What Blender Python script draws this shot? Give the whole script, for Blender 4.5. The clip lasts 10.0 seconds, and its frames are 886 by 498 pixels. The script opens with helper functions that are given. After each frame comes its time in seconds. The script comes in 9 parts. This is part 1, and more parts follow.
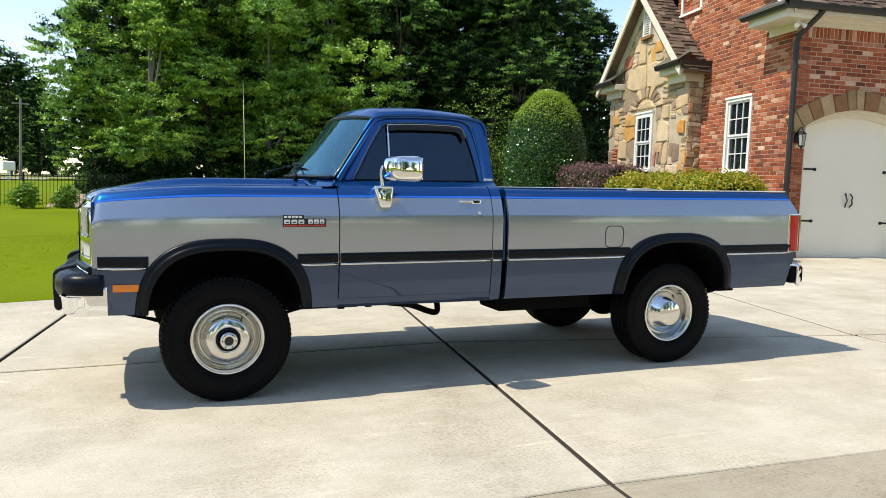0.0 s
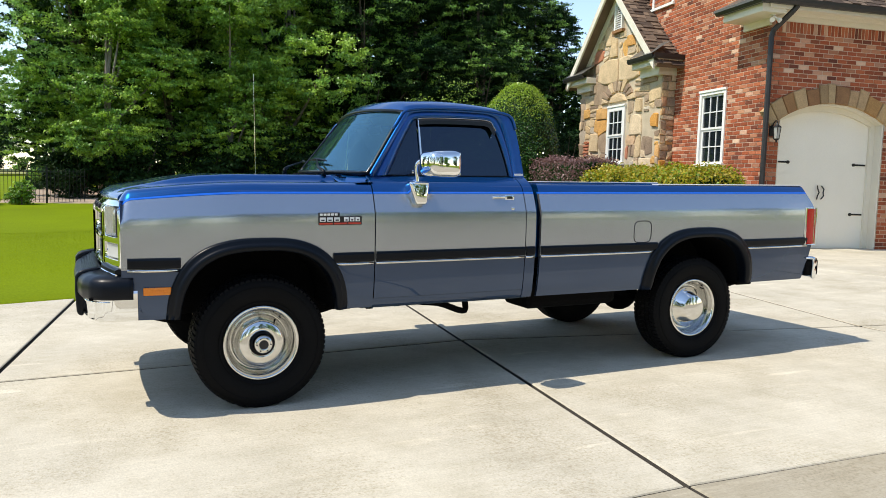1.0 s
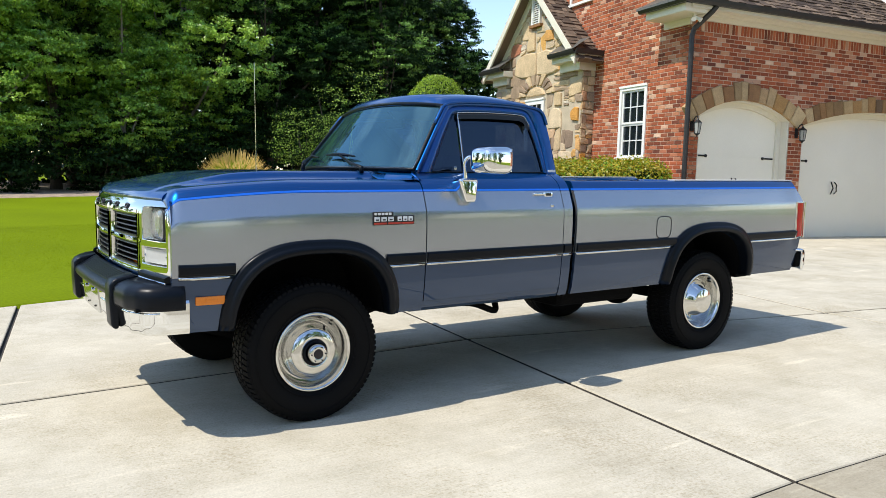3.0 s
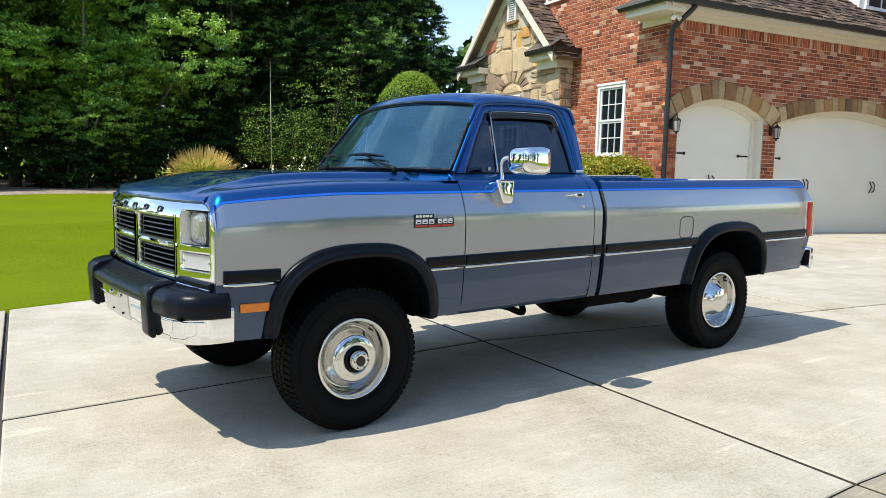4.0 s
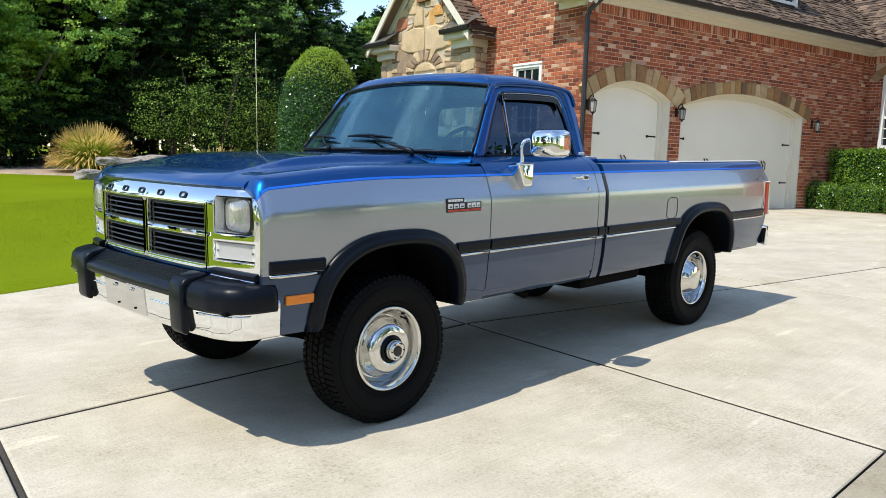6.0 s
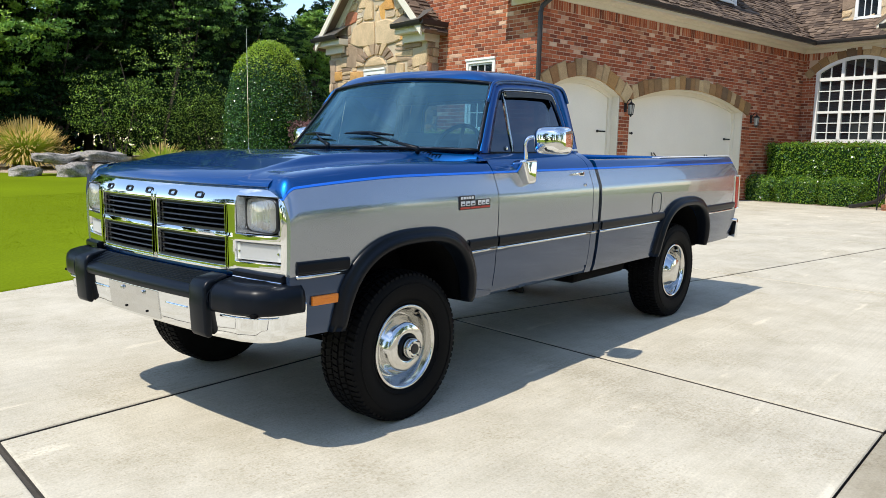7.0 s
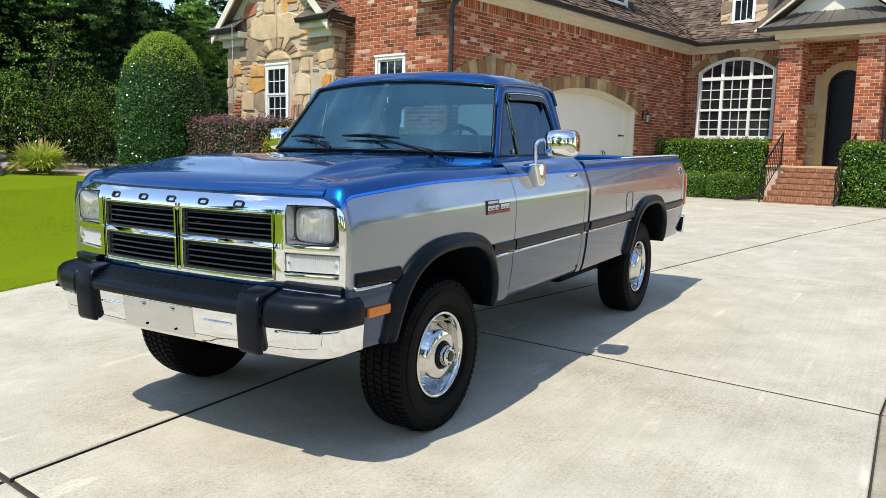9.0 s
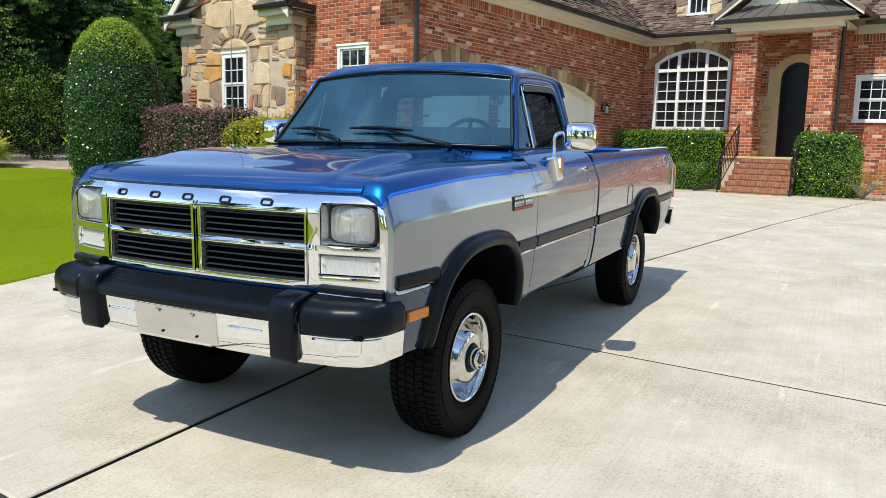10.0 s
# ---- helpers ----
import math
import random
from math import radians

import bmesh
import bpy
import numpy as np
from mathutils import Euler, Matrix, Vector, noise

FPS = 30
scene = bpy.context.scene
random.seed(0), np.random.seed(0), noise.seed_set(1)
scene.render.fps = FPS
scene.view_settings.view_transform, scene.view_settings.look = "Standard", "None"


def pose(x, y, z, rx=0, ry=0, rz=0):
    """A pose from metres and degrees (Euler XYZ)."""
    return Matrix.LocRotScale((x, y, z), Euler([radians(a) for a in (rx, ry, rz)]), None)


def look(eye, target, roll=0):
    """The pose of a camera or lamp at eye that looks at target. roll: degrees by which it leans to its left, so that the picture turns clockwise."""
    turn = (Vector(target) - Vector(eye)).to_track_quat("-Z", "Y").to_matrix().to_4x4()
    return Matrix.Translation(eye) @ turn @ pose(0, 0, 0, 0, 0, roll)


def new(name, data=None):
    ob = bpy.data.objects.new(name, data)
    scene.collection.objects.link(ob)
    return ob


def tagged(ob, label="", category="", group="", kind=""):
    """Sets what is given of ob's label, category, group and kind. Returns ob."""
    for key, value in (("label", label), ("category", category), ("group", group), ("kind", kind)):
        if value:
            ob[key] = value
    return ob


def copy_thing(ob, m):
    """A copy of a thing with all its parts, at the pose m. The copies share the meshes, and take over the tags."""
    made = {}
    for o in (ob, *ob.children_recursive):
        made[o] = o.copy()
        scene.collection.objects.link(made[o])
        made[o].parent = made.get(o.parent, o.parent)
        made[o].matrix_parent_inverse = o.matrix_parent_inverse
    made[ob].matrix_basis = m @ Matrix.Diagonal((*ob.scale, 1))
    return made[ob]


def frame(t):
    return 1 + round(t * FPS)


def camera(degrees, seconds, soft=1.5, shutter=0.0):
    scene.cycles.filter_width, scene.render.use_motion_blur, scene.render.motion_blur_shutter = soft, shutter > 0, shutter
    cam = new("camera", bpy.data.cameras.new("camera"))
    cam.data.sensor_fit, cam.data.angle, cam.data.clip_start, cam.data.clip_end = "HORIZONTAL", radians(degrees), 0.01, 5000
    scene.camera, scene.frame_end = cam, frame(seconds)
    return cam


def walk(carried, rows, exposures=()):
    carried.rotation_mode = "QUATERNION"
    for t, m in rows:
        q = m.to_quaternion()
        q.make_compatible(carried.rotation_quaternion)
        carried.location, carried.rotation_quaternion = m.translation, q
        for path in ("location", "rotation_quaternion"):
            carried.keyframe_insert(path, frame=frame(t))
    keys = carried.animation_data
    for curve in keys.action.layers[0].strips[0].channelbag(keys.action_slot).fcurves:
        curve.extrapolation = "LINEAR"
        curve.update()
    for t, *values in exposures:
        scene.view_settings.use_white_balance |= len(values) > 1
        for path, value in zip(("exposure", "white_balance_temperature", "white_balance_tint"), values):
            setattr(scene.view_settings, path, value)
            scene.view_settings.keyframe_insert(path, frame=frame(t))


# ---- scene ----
cam = camera(59.4, 10.0, soft=0.5)
METRES, EYE, TILT, LEAN, TURN = 4.530, 1.337, 0.0, 0.0, -21.86
ROWS = [
    (0.0, 0.0, 0.0, 0.0, 0.17, -4.39, -2.16),
    (0.5, -0.0646, 0.0159, 0.0012, -1.45, -4.61, -2.07),
    (1.0, -0.1165, 0.0338, -0.0005, -3.24, -4.77, -1.89),
    (1.5, -0.1689, 0.0578, 0.0009, -5.34, -4.83, -1.77),
    (2.0, -0.2171, 0.0699, 0.0005, -7.68, -4.87, -1.68),
    (2.5, -0.2803, 0.0816, -0.0012, -9.99, -5.01, -1.74),
    (4.0, -0.4289, 0.1478, 0.0031, -14.79, -5.31, -1.76),
    (4.5, -0.4796, 0.1596, 0.0038, -16.57, -5.56, -1.73),
    (5.0, -0.5103, 0.1818, 0.0006, -18.7, -5.94, -1.77),
    (5.5, -0.5471, 0.2077, 0.002, -21.0, -6.33, -1.83),
    (7.0, -0.6699, 0.2624, 0.0054, -27.91, -6.95, -1.64),
    (7.5, -0.7039, 0.2878, 0.0036, -30.28, -6.87, -1.47),
    (8.0, -0.7319, 0.3104, 0.0059, -32.6, -6.8, -1.41),
    (8.5, -0.7745, 0.3393, 0.0092, -34.87, -6.88, -1.42),
    (9.0, -0.8119, 0.3659, 0.0121, -36.87, -7.1, -1.48),
    (9.5, -0.832, 0.4055, 0.0098, -38.71, -7.36, -1.51),
    (10.0, -0.8561, 0.452, 0.0136, -40.71, -7.7, -1.47),
]
walk(cam, [(t, pose(-2.206, -5.785, EYE, TILT, LEAN, TURN) @ pose(METRES * x, METRES * y, METRES * z, 90 + pitch, roll, yaw)) for t, x, y, z, yaw, pitch, roll in ROWS],
     exposures=[(0.0, 0.78, 6950, 10), (2.5, 0.78, 6620, 10), (5.0, 0.77, 6550, 10), (10.0, 0.70, 6550, 10)])

# ---- world, sun ----
SUN_TO = Vector((-0.645, 0.052, 1.0)).normalized()
world = bpy.data.worlds.new("world")
scene.world = world
world.use_nodes = True
wn, wl = world.node_tree.nodes, world.node_tree.links
wn.clear()
w_out = wn.new("ShaderNodeOutputWorld")
w_bg = wn.new("ShaderNodeBackground")
w_sky = wn.new("ShaderNodeTexSky")
w_sky.sky_type = "NISHITA"
w_sky.sun_disc = False
w_sky.sun_elevation = math.asin(SUN_TO.z)
w_sky.sun_rotation = math.atan2(SUN_TO.x, SUN_TO.y)
w_sky.air_density, w_sky.dust_density, w_sky.ozone_density = 1.0, 0.12, 1.0
w_bg.inputs["Strength"].default_value = 0.15
# soft summer clouds drifting over the blue
w_co = wn.new("ShaderNodeTexCoord")
w_map = wn.new("ShaderNodeMapping")
w_map.inputs["Scale"].default_value = (1.0, 1.0, 2.6)
w_no = wn.new("ShaderNodeTexNoise")
w_no.inputs["Scale"].default_value, w_no.inputs["Detail"].default_value, w_no.inputs["Roughness"].default_value = 2.2, 7.0, 0.6
w_rp = wn.new("ShaderNodeValToRGB")
w_rp.color_ramp.elements[0].position, w_rp.color_ramp.elements[1].position = 0.55, 0.84
w_mx = wn.new("ShaderNodeMix")
w_mx.data_type = "RGBA"
w_mx.inputs["B"].default_value = (8.6, 9.1, 9.9, 1)
wl.new(w_co.outputs["Generated"], w_map.inputs["Vector"])
wl.new(w_map.outputs["Vector"], w_no.inputs["Vector"])
wl.new(w_no.outputs["Fac"], w_rp.inputs["Fac"])
wl.new(w_rp.outputs["Color"], w_mx.inputs["Factor"])
wl.new(w_sky.outputs["Color"], w_mx.inputs["A"])
wl.new(w_mx.outputs["Result"], w_bg.inputs["Color"])
wl.new(w_bg.outputs["Background"], w_out.inputs["Surface"])

sun_data = bpy.data.lights.new("sun", "SUN")
sun_data.energy, sun_data.angle, sun_data.color = 2.95, radians(0.53), (1.0, 0.955, 0.87)
sun = new("sun", sun_data)
sun.matrix_world = look(SUN_TO * 40, (0, 0, 0))


# ---- materials ----
def mat(name, color, rough=0.6, metal=0.0, var=0.2, scale=2.0, fine=60.0, bump=0.1, dist=0.01, spec=0.5, coat=0.0,
        ramp=None, random_by=None, trans=0.0, ior=1.45, flake=0.0, stretch=(1, 1, 1), emit=None, alpha_hole=0.0, rough_var=0.15):
    """Principled surface: a base colour (or a ramp of colours picked at random per object or island), varied at two scales, with fine relief."""
    m = bpy.data.materials.new(name)
    m.use_nodes = True
    n, l = m.node_tree.nodes, m.node_tree.links
    b = n["Principled BSDF"]
    co = n.new("ShaderNodeTexCoord")
    mp = n.new("ShaderNodeMapping")
    mp.inputs["Scale"].default_value = stretch
    l.new(co.outputs["Object"], mp.inputs["Vector"])
    big = n.new("ShaderNodeTexNoise")
    big.inputs["Scale"].default_value, big.inputs["Detail"].default_value = scale, 5.0
    small = n.new("ShaderNodeTexNoise")
    small.inputs["Scale"].default_value, small.inputs["Detail"].default_value = fine, 3.0
    l.new(mp.outputs["Vector"], big.inputs["Vector"])
    l.new(mp.outputs["Vector"], small.inputs["Vector"])
    add = n.new("ShaderNodeMath")
    add.operation = "ADD"
    l.new(big.outputs["Fac"], add.inputs[0])
    l.new(small.outputs["Fac"], add.inputs[1])
    rng = n.new("ShaderNodeMapRange")
    rng.inputs["From Min"].default_value, rng.inputs["From Max"].default_value = 0.6, 1.4
    rng.inputs["To Min"].default_value, rng.inputs["To Max"].default_value = 1 - var, 1 + var
    l.new(add.outputs[0], rng.inputs["Value"])
    mul = n.new("ShaderNodeVectorMath")
    mul.operation = "SCALE"
    if ramp:
        src = n.new("ShaderNodeObjectInfo") if random_by == "object" else n.new("ShaderNodeNewGeometry")
        cr = n.new("ShaderNodeValToRGB")
        cr.color_ramp.interpolation = "CONSTANT" if random_by == "island_step" else "LINEAR"
        while len(cr.color_ramp.elements) < len(ramp):
            cr.color_ramp.elements.new(0.5)
        for i, c in enumerate(ramp):
            cr.color_ramp.elements[i].position = i / (len(ramp) - 1)
            cr.color_ramp.elements[i].color = (*c, 1)
        l.new(src.outputs["Random" if random_by == "object" else "Random Per Island"], cr.inputs["Fac"])
        l.new(cr.outputs["Color"], mul.inputs[0])
    else:
        mul.inputs[0].default_value = color
    l.new(rng.outputs["Result"], mul.inputs["Scale"])
    l.new(mul.outputs["Vector"], b.inputs["Base Color"])
    rr = n.new("ShaderNodeMapRange")
    rr.inputs["To Min"].default_value, rr.inputs["To Max"].default_value = max(0.0, rough * (1 - rough_var)), min(1.0, rough * (1 + rough_var))
    l.new(big.outputs["Fac"], rr.inputs["Value"])
    l.new(rr.outputs["Result"], b.inputs["Roughness"])
    b.inputs["Metallic"].default_value = metal
    b.inputs["IOR"].default_value = ior
    b.inputs["Specular IOR Level"].default_value = spec
    b.inputs["Coat Weight"].default_value = coat
    b.inputs["Coat Roughness"].default_value = 0.02
    b.inputs["Transmission Weight"].default_value = trans
    if emit:
        b.inputs["Emission Color"].default_value, b.inputs["Emission Strength"].default_value = (*emit[0], 1), emit[1]
    if bump > 0:
        bp = n.new("ShaderNodeBump")
        bp.inputs["Strength"].default_value, bp.inputs["Distance"].default_value = bump, dist
        l.new(small.outputs["Fac"], bp.inputs["Height"])
        l.new(bp.outputs["Normal"], b.inputs["Normal"])
    return m


def concrete_mat(name, color, broom):
    """Weathered driveway concrete: blotches, darker stains, pits and a faint broom grain."""
    m = mat(name, color, rough=0.85, var=0.17, scale=0.9, fine=85, bump=0.6, dist=0.004, spec=0.25)
    n, l = m.node_tree.nodes, m.node_tree.links
    b = n["Principled BSDF"]
    old = b.inputs["Base Color"].links[0].from_socket
    co = n.new("ShaderNodeTexCoord")
    st = n.new("ShaderNodeTexNoise")
    st.inputs["Scale"].default_value, st.inputs["Detail"].default_value, st.inputs["Roughness"].default_value = 2.6, 11, 0.74
    l.new(co.outputs["Object"], st.inputs["Vector"])
    r1 = n.new("ShaderNodeValToRGB")
    r1.color_ramp.elements[0].position, r1.color_ramp.elements[0].color = 0.32, (0.80, 0.785, 0.745, 1)
    r1.color_ramp.elements[1].position, r1.color_ramp.elements[1].color = 0.60, (1, 1, 1, 1)
    l.new(st.outputs["Fac"], r1.inputs["Fac"])
    # fine pits and scaling, in patches
    pt = n.new("ShaderNodeTexNoise")
    pt.inputs["Scale"].default_value, pt.inputs["Detail"].default_value, pt.inputs["Roughness"].default_value = 52.0, 6, 0.72
    l.new(co.outputs["Object"], pt.inputs["Vector"])
    pa = n.new("ShaderNodeTexNoise")
    pa.inputs["Scale"].default_value, pa.inputs["Detail"].default_value = 1.1, 4
    l.new(co.outputs["Object"], pa.inputs["Vector"])
    sm = n.new("ShaderNodeMath")
    sm.operation = "MULTIPLY_ADD"
    sm.inputs[1].default_value = 0.55
    l.new(pa.outputs["Fac"], sm.inputs[0])
    l.new(pt.outputs["Fac"], sm.inputs[2])
    r2 = n.new("ShaderNodeValToRGB")
    r2.color_ramp.elements[0].position, r2.color_ramp.elements[0].color = 0.57, (0.76, 0.73, 0.67, 1)
    r2.color_ramp.elements[1].position, r2.color_ramp.elements[1].color = 0.74, (1, 1, 1, 1)
    l.new(sm.outputs[0], r2.inputs["Fac"])
    mp = n.new("ShaderNodeMapping")
    mp.inputs["Rotation"].default_value[2] = broom
    mp.inputs["Scale"].default_value = (0.8, 60, 1)
    l.new(co.outputs["Object"], mp.inputs["Vector"])
    br = n.new("ShaderNodeTexNoise")
    br.inputs["Scale"].default_value, br.inputs["Detail"].default_value = 1.0, 2
    l.new(mp.outputs["Vector"], br.inputs["Vector"])
    r3 = n.new("ShaderNodeMapRange")
    r3.inputs["To Min"].default_value, r3.inputs["To Max"].default_value = 0.88, 1.12
    l.new(br.outputs["Fac"], r3.inputs["Value"])
    mx1 = n.new("ShaderNodeVectorMath")
    mx1.operation = "MULTIPLY"
    l.new(old, mx1.inputs[0])
    l.new(r1.outputs["Color"], mx1.inputs[1])
    mx2 = n.new("ShaderNodeVectorMath")
    mx2.operation = "MULTIPLY"
    l.new(mx1.outputs["Vector"], mx2.inputs[0])
    l.new(r2.outputs["Color"], mx2.inputs[1])
    mx3 = n.new("ShaderNodeVectorMath")
    mx3.operation = "SCALE"
    l.new(mx2.outputs["Vector"], mx3.inputs[0])
    l.new(r3.outputs["Result"], mx3.inputs["Scale"])
    sc = n.new("ShaderNodeTexNoise")
    sc.inputs["Scale"].default_value, sc.inputs["Detail"].default_value = 2.3, 6
    mp2 = n.new("ShaderNodeMapping")
    mp2.inputs["Rotation"].default_value[2] = 0.9
    mp2.inputs["Scale"].default_value = (0.5, 2.6, 1)
    l.new(co.outputs["Object"], mp2.inputs["Vector"])
    l.new(mp2.outputs["Vector"], sc.inputs["Vector"])
    r4 = n.new("ShaderNodeMapRange")
    r4.inputs["From Min"].default_value, r4.inputs["From Max"].default_value = 0.64, 0.72
    r4.inputs["To Min"].default_value, r4.inputs["To Max"].default_value = 1.0, 1.22
    l.new(sc.outputs["Fac"], r4.inputs["Value"])
    mx4 = n.new("ShaderNodeVectorMath")
    mx4.operation = "SCALE"
    l.new(mx3.outputs["Vector"], mx4.inputs[0])
    l.new(r4.outputs["Result"], mx4.inputs["Scale"])
    l.new(mx4.outputs["Vector"], b.inputs["Base Color"])
    return m


M_conc = concrete_mat("driveway_concrete", (0.537, 0.488, 0.386), 0.2)
M_conc2 = concrete_mat("darker_concrete", (0.385, 0.340, 0.255), 0.1)
M_joint = mat("joint_dirt", (0.060, 0.052, 0.042), rough=0.95, var=0.4)
M_lawn = mat("lawn_turf", (0.140, 0.192, 0.004), rough=0.95, var=0.22, scale=0.35, fine=30, bump=0.2, dist=0.02, spec=0.05)
M_mulch = mat("mulch", (0.38, 0.29, 0.215), rough=0.95, var=0.5, scale=4, fine=50, bump=0.9, dist=0.03)
M_brick = mat("brick", (0.4, 0.14, 0.08), rough=0.9, var=0.14, scale=14, fine=120, bump=0.3, dist=0.004, spec=0.2,
              ramp=[(0.300, 0.078, 0.034), (0.430, 0.118, 0.052), (0.190, 0.052, 0.028), (0.470, 0.150, 0.070), (0.345, 0.088, 0.040), (0.135, 0.046, 0.030), (0.420, 0.112, 0.048), (0.255, 0.066, 0.030), (0.700, 0.480, 0.330), (0.380, 0.100, 0.044), (0.160, 0.050, 0.029), (0.460, 0.140, 0.062), (0.310, 0.080, 0.036), (0.520, 0.260, 0.150), (0.230, 0.060, 0.030), (0.400, 0.108, 0.047), (0.440, 0.170, 0.090), (0.340, 0.086, 0.038), (0.270, 0.074, 0.034), (0.280, 0.072, 0.032)], random_by="island")
M_brick_ob = mat("brick_single", (0.4, 0.14, 0.08), rough=0.9, var=0.14, scale=14, fine=120, bump=0.3, dist=0.004, spec=0.2,
                 ramp=[(0.300, 0.078, 0.034), (0.430, 0.118, 0.052), (0.190, 0.052, 0.028), (0.470, 0.150, 0.070), (0.345, 0.088, 0.040), (0.135, 0.046, 0.030), (0.420, 0.112, 0.048), (0.255, 0.066, 0.030), (0.700, 0.480, 0.330), (0.380, 0.100, 0.044), (0.160, 0.050, 0.029), (0.460, 0.140, 0.062), (0.310, 0.080, 0.036), (0.520, 0.260, 0.150), (0.230, 0.060, 0.030), (0.400, 0.108, 0.047), (0.440, 0.170, 0.090), (0.340, 0.086, 0.038), (0.270, 0.074, 0.034), (0.280, 0.072, 0.032)], random_by="object")
M_paver = mat("brick_paver", (0.42, 0.21, 0.12), rough=0.9, var=0.2, scale=10, fine=120, bump=0.3, dist=0.004, spec=0.2,
              ramp=[(0.31, 0.135, 0.072), (0.35, 0.165, 0.092), (0.24, 0.095, 0.05), (0.38, 0.19, 0.11), (0.29, 0.12, 0.062), (0.34, 0.15, 0.082)], random_by="island")
M_mortar = mat("mortar", (0.58, 0.43, 0.31), rough=0.95, var=0.15, scale=3, fine=80, bump=0.3, dist=0.004)
M_stonebed = mat("stone_mortar", (0.50, 0.41, 0.29), rough=0.95, var=0.25, scale=3, fine=60, bump=0.4, dist=0.006)
M_stone = mat("fieldstone", (0.5, 0.4, 0.28), rough=0.9, var=0.28, scale=5, fine=35, bump=0.6, dist=0.02, spec=0.2,
              ramp=[(0.598, 0.440, 0.265), (0.460, 0.308, 0.173), (0.667, 0.517, 0.337), (0.276, 0.187, 0.122), (0.621, 0.462, 0.286), (0.632, 0.286, 0.051), (0.529, 0.385, 0.235), (0.690, 0.550, 0.377), (0.345, 0.253, 0.173), (0.552, 0.396, 0.224), (0.460, 0.209, 0.112), (0.644, 0.495, 0.306)], random_by="object")
def tone_stone(name, ramp):
    return mat(name, ramp[0], rough=0.9, var=0.30, scale=3.5, fine=30, bump=0.6, dist=0.02, spec=0.2, ramp=ramp, random_by="object")


M_stone_pale = tone_stone("pale_tan_stone", [(0.62, 0.46, 0.28), (0.56, 0.41, 0.24), (0.64, 0.50, 0.33)])
M_stone_brown = tone_stone("brown_stone", [(0.30, 0.21, 0.14), (0.40, 0.29, 0.19), (0.24, 0.17, 0.12), (0.46, 0.34, 0.23)])
M_stone_orange = tone_stone("ochre_stone", [(0.60, 0.28, 0.06), (0.56, 0.32, 0.12), (0.62, 0.34, 0.10)])
M_stone_red = tone_stone("red_stone", [(0.42, 0.15, 0.08), (0.50, 0.22, 0.13), (0.36, 0.12, 0.07)])
M_stone_grey = tone_stone("grey_white_stone", [(0.56, 0.48, 0.37), (0.42, 0.35, 0.27), (0.62, 0.54, 0.42)])
M_archstone = mat("arch_stone", (0.3, 0.22, 0.14), rough=0.9, var=0.25, scale=6, fine=40, bump=0.5, dist=0.01, spec=0.2,
                  ramp=[(0.34, 0.195, 0.085), (0.20, 0.115, 0.058), (0.50, 0.340, 0.170), (0.15, 0.098, 0.062), (0.42, 0.240, 0.095), (0.26, 0.135, 0.065), (0.55, 0.400, 0.220), (0.30, 0.200, 0.110)], random_by="object")
M_white = mat("white_paint", (0.80, 0.79, 0.74), rough=0.45, var=0.05, scale=1.5, fine=30, bump=0.05)
M_cream = mat("cream_trim", (0.74, 0.69, 0.57), rough=0.5, var=0.06, scale=1.2, fine=40, bump=0.05)
M_gdoor = mat("garage_door_paint", (0.84, 0.79, 0.67), rough=0.5, var=0.05, scale=1.0, fine=60, bump=0.06)
M_gutter = mat("dark_bronze_gutter", (0.035, 0.033, 0.032), rough=0.35, metal=0.2, var=0.15, bump=0.03)
M_shingle = mat("shingle", (0.2, 0.13, 0.09), rough=0.95, var=0.25, scale=3, fine=90, bump=0.6, dist=0.006, spec=0.15,
                ramp=[(0.085, 0.060, 0.046), (0.155, 0.112, 0.082), (0.21, 0.150, 0.108), (0.105, 0.075, 0.057), (0.060, 0.044, 0.036), (0.18, 0.128, 0.092)], random_by="island")
M_metalroof = mat("standing_seam", (0.20, 0.185, 0.16), rough=0.4, metal=0.6, var=0.12, bump=0.03)
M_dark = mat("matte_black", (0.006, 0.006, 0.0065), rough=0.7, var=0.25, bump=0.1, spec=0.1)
M_iron = mat("black_iron", (0.012, 0.012, 0.012), rough=0.45, metal=0.3, var=0.2, bump=0.1)
M_winglass = mat("house_glass", (0.012, 0.016, 0.02), rough=0.03, var=0.2, bump=0.0, spec=0.9)
M_doorwood = mat("dark_door", (0.006, 0.007, 0.014), rough=0.3, var=0.2, bump=0.05, spec=0.3)
M_doorstone = mat("limestone", (0.55, 0.42, 0.22), rough=0.85, var=0.15, scale=4, fine=40, bump=0.3)
M_lampglass = mat("lantern_glass", (0.5, 0.5, 0.46), rough=0.25, var=0.1, bump=0.05, trans=0.3)
M_bark = mat("bark", (0.10, 0.075, 0.055), rough=0.95, var=0.4, scale=4, fine=30, bump=0.9, dist=0.03, stretch=(1, 1, 0.3))
M_barkl = mat("pale_bark", (0.22, 0.19, 0.16), rough=0.95, var=0.4, scale=4, fine=30, bump=0.8, dist=0.02, stretch=(1, 1, 0.3))


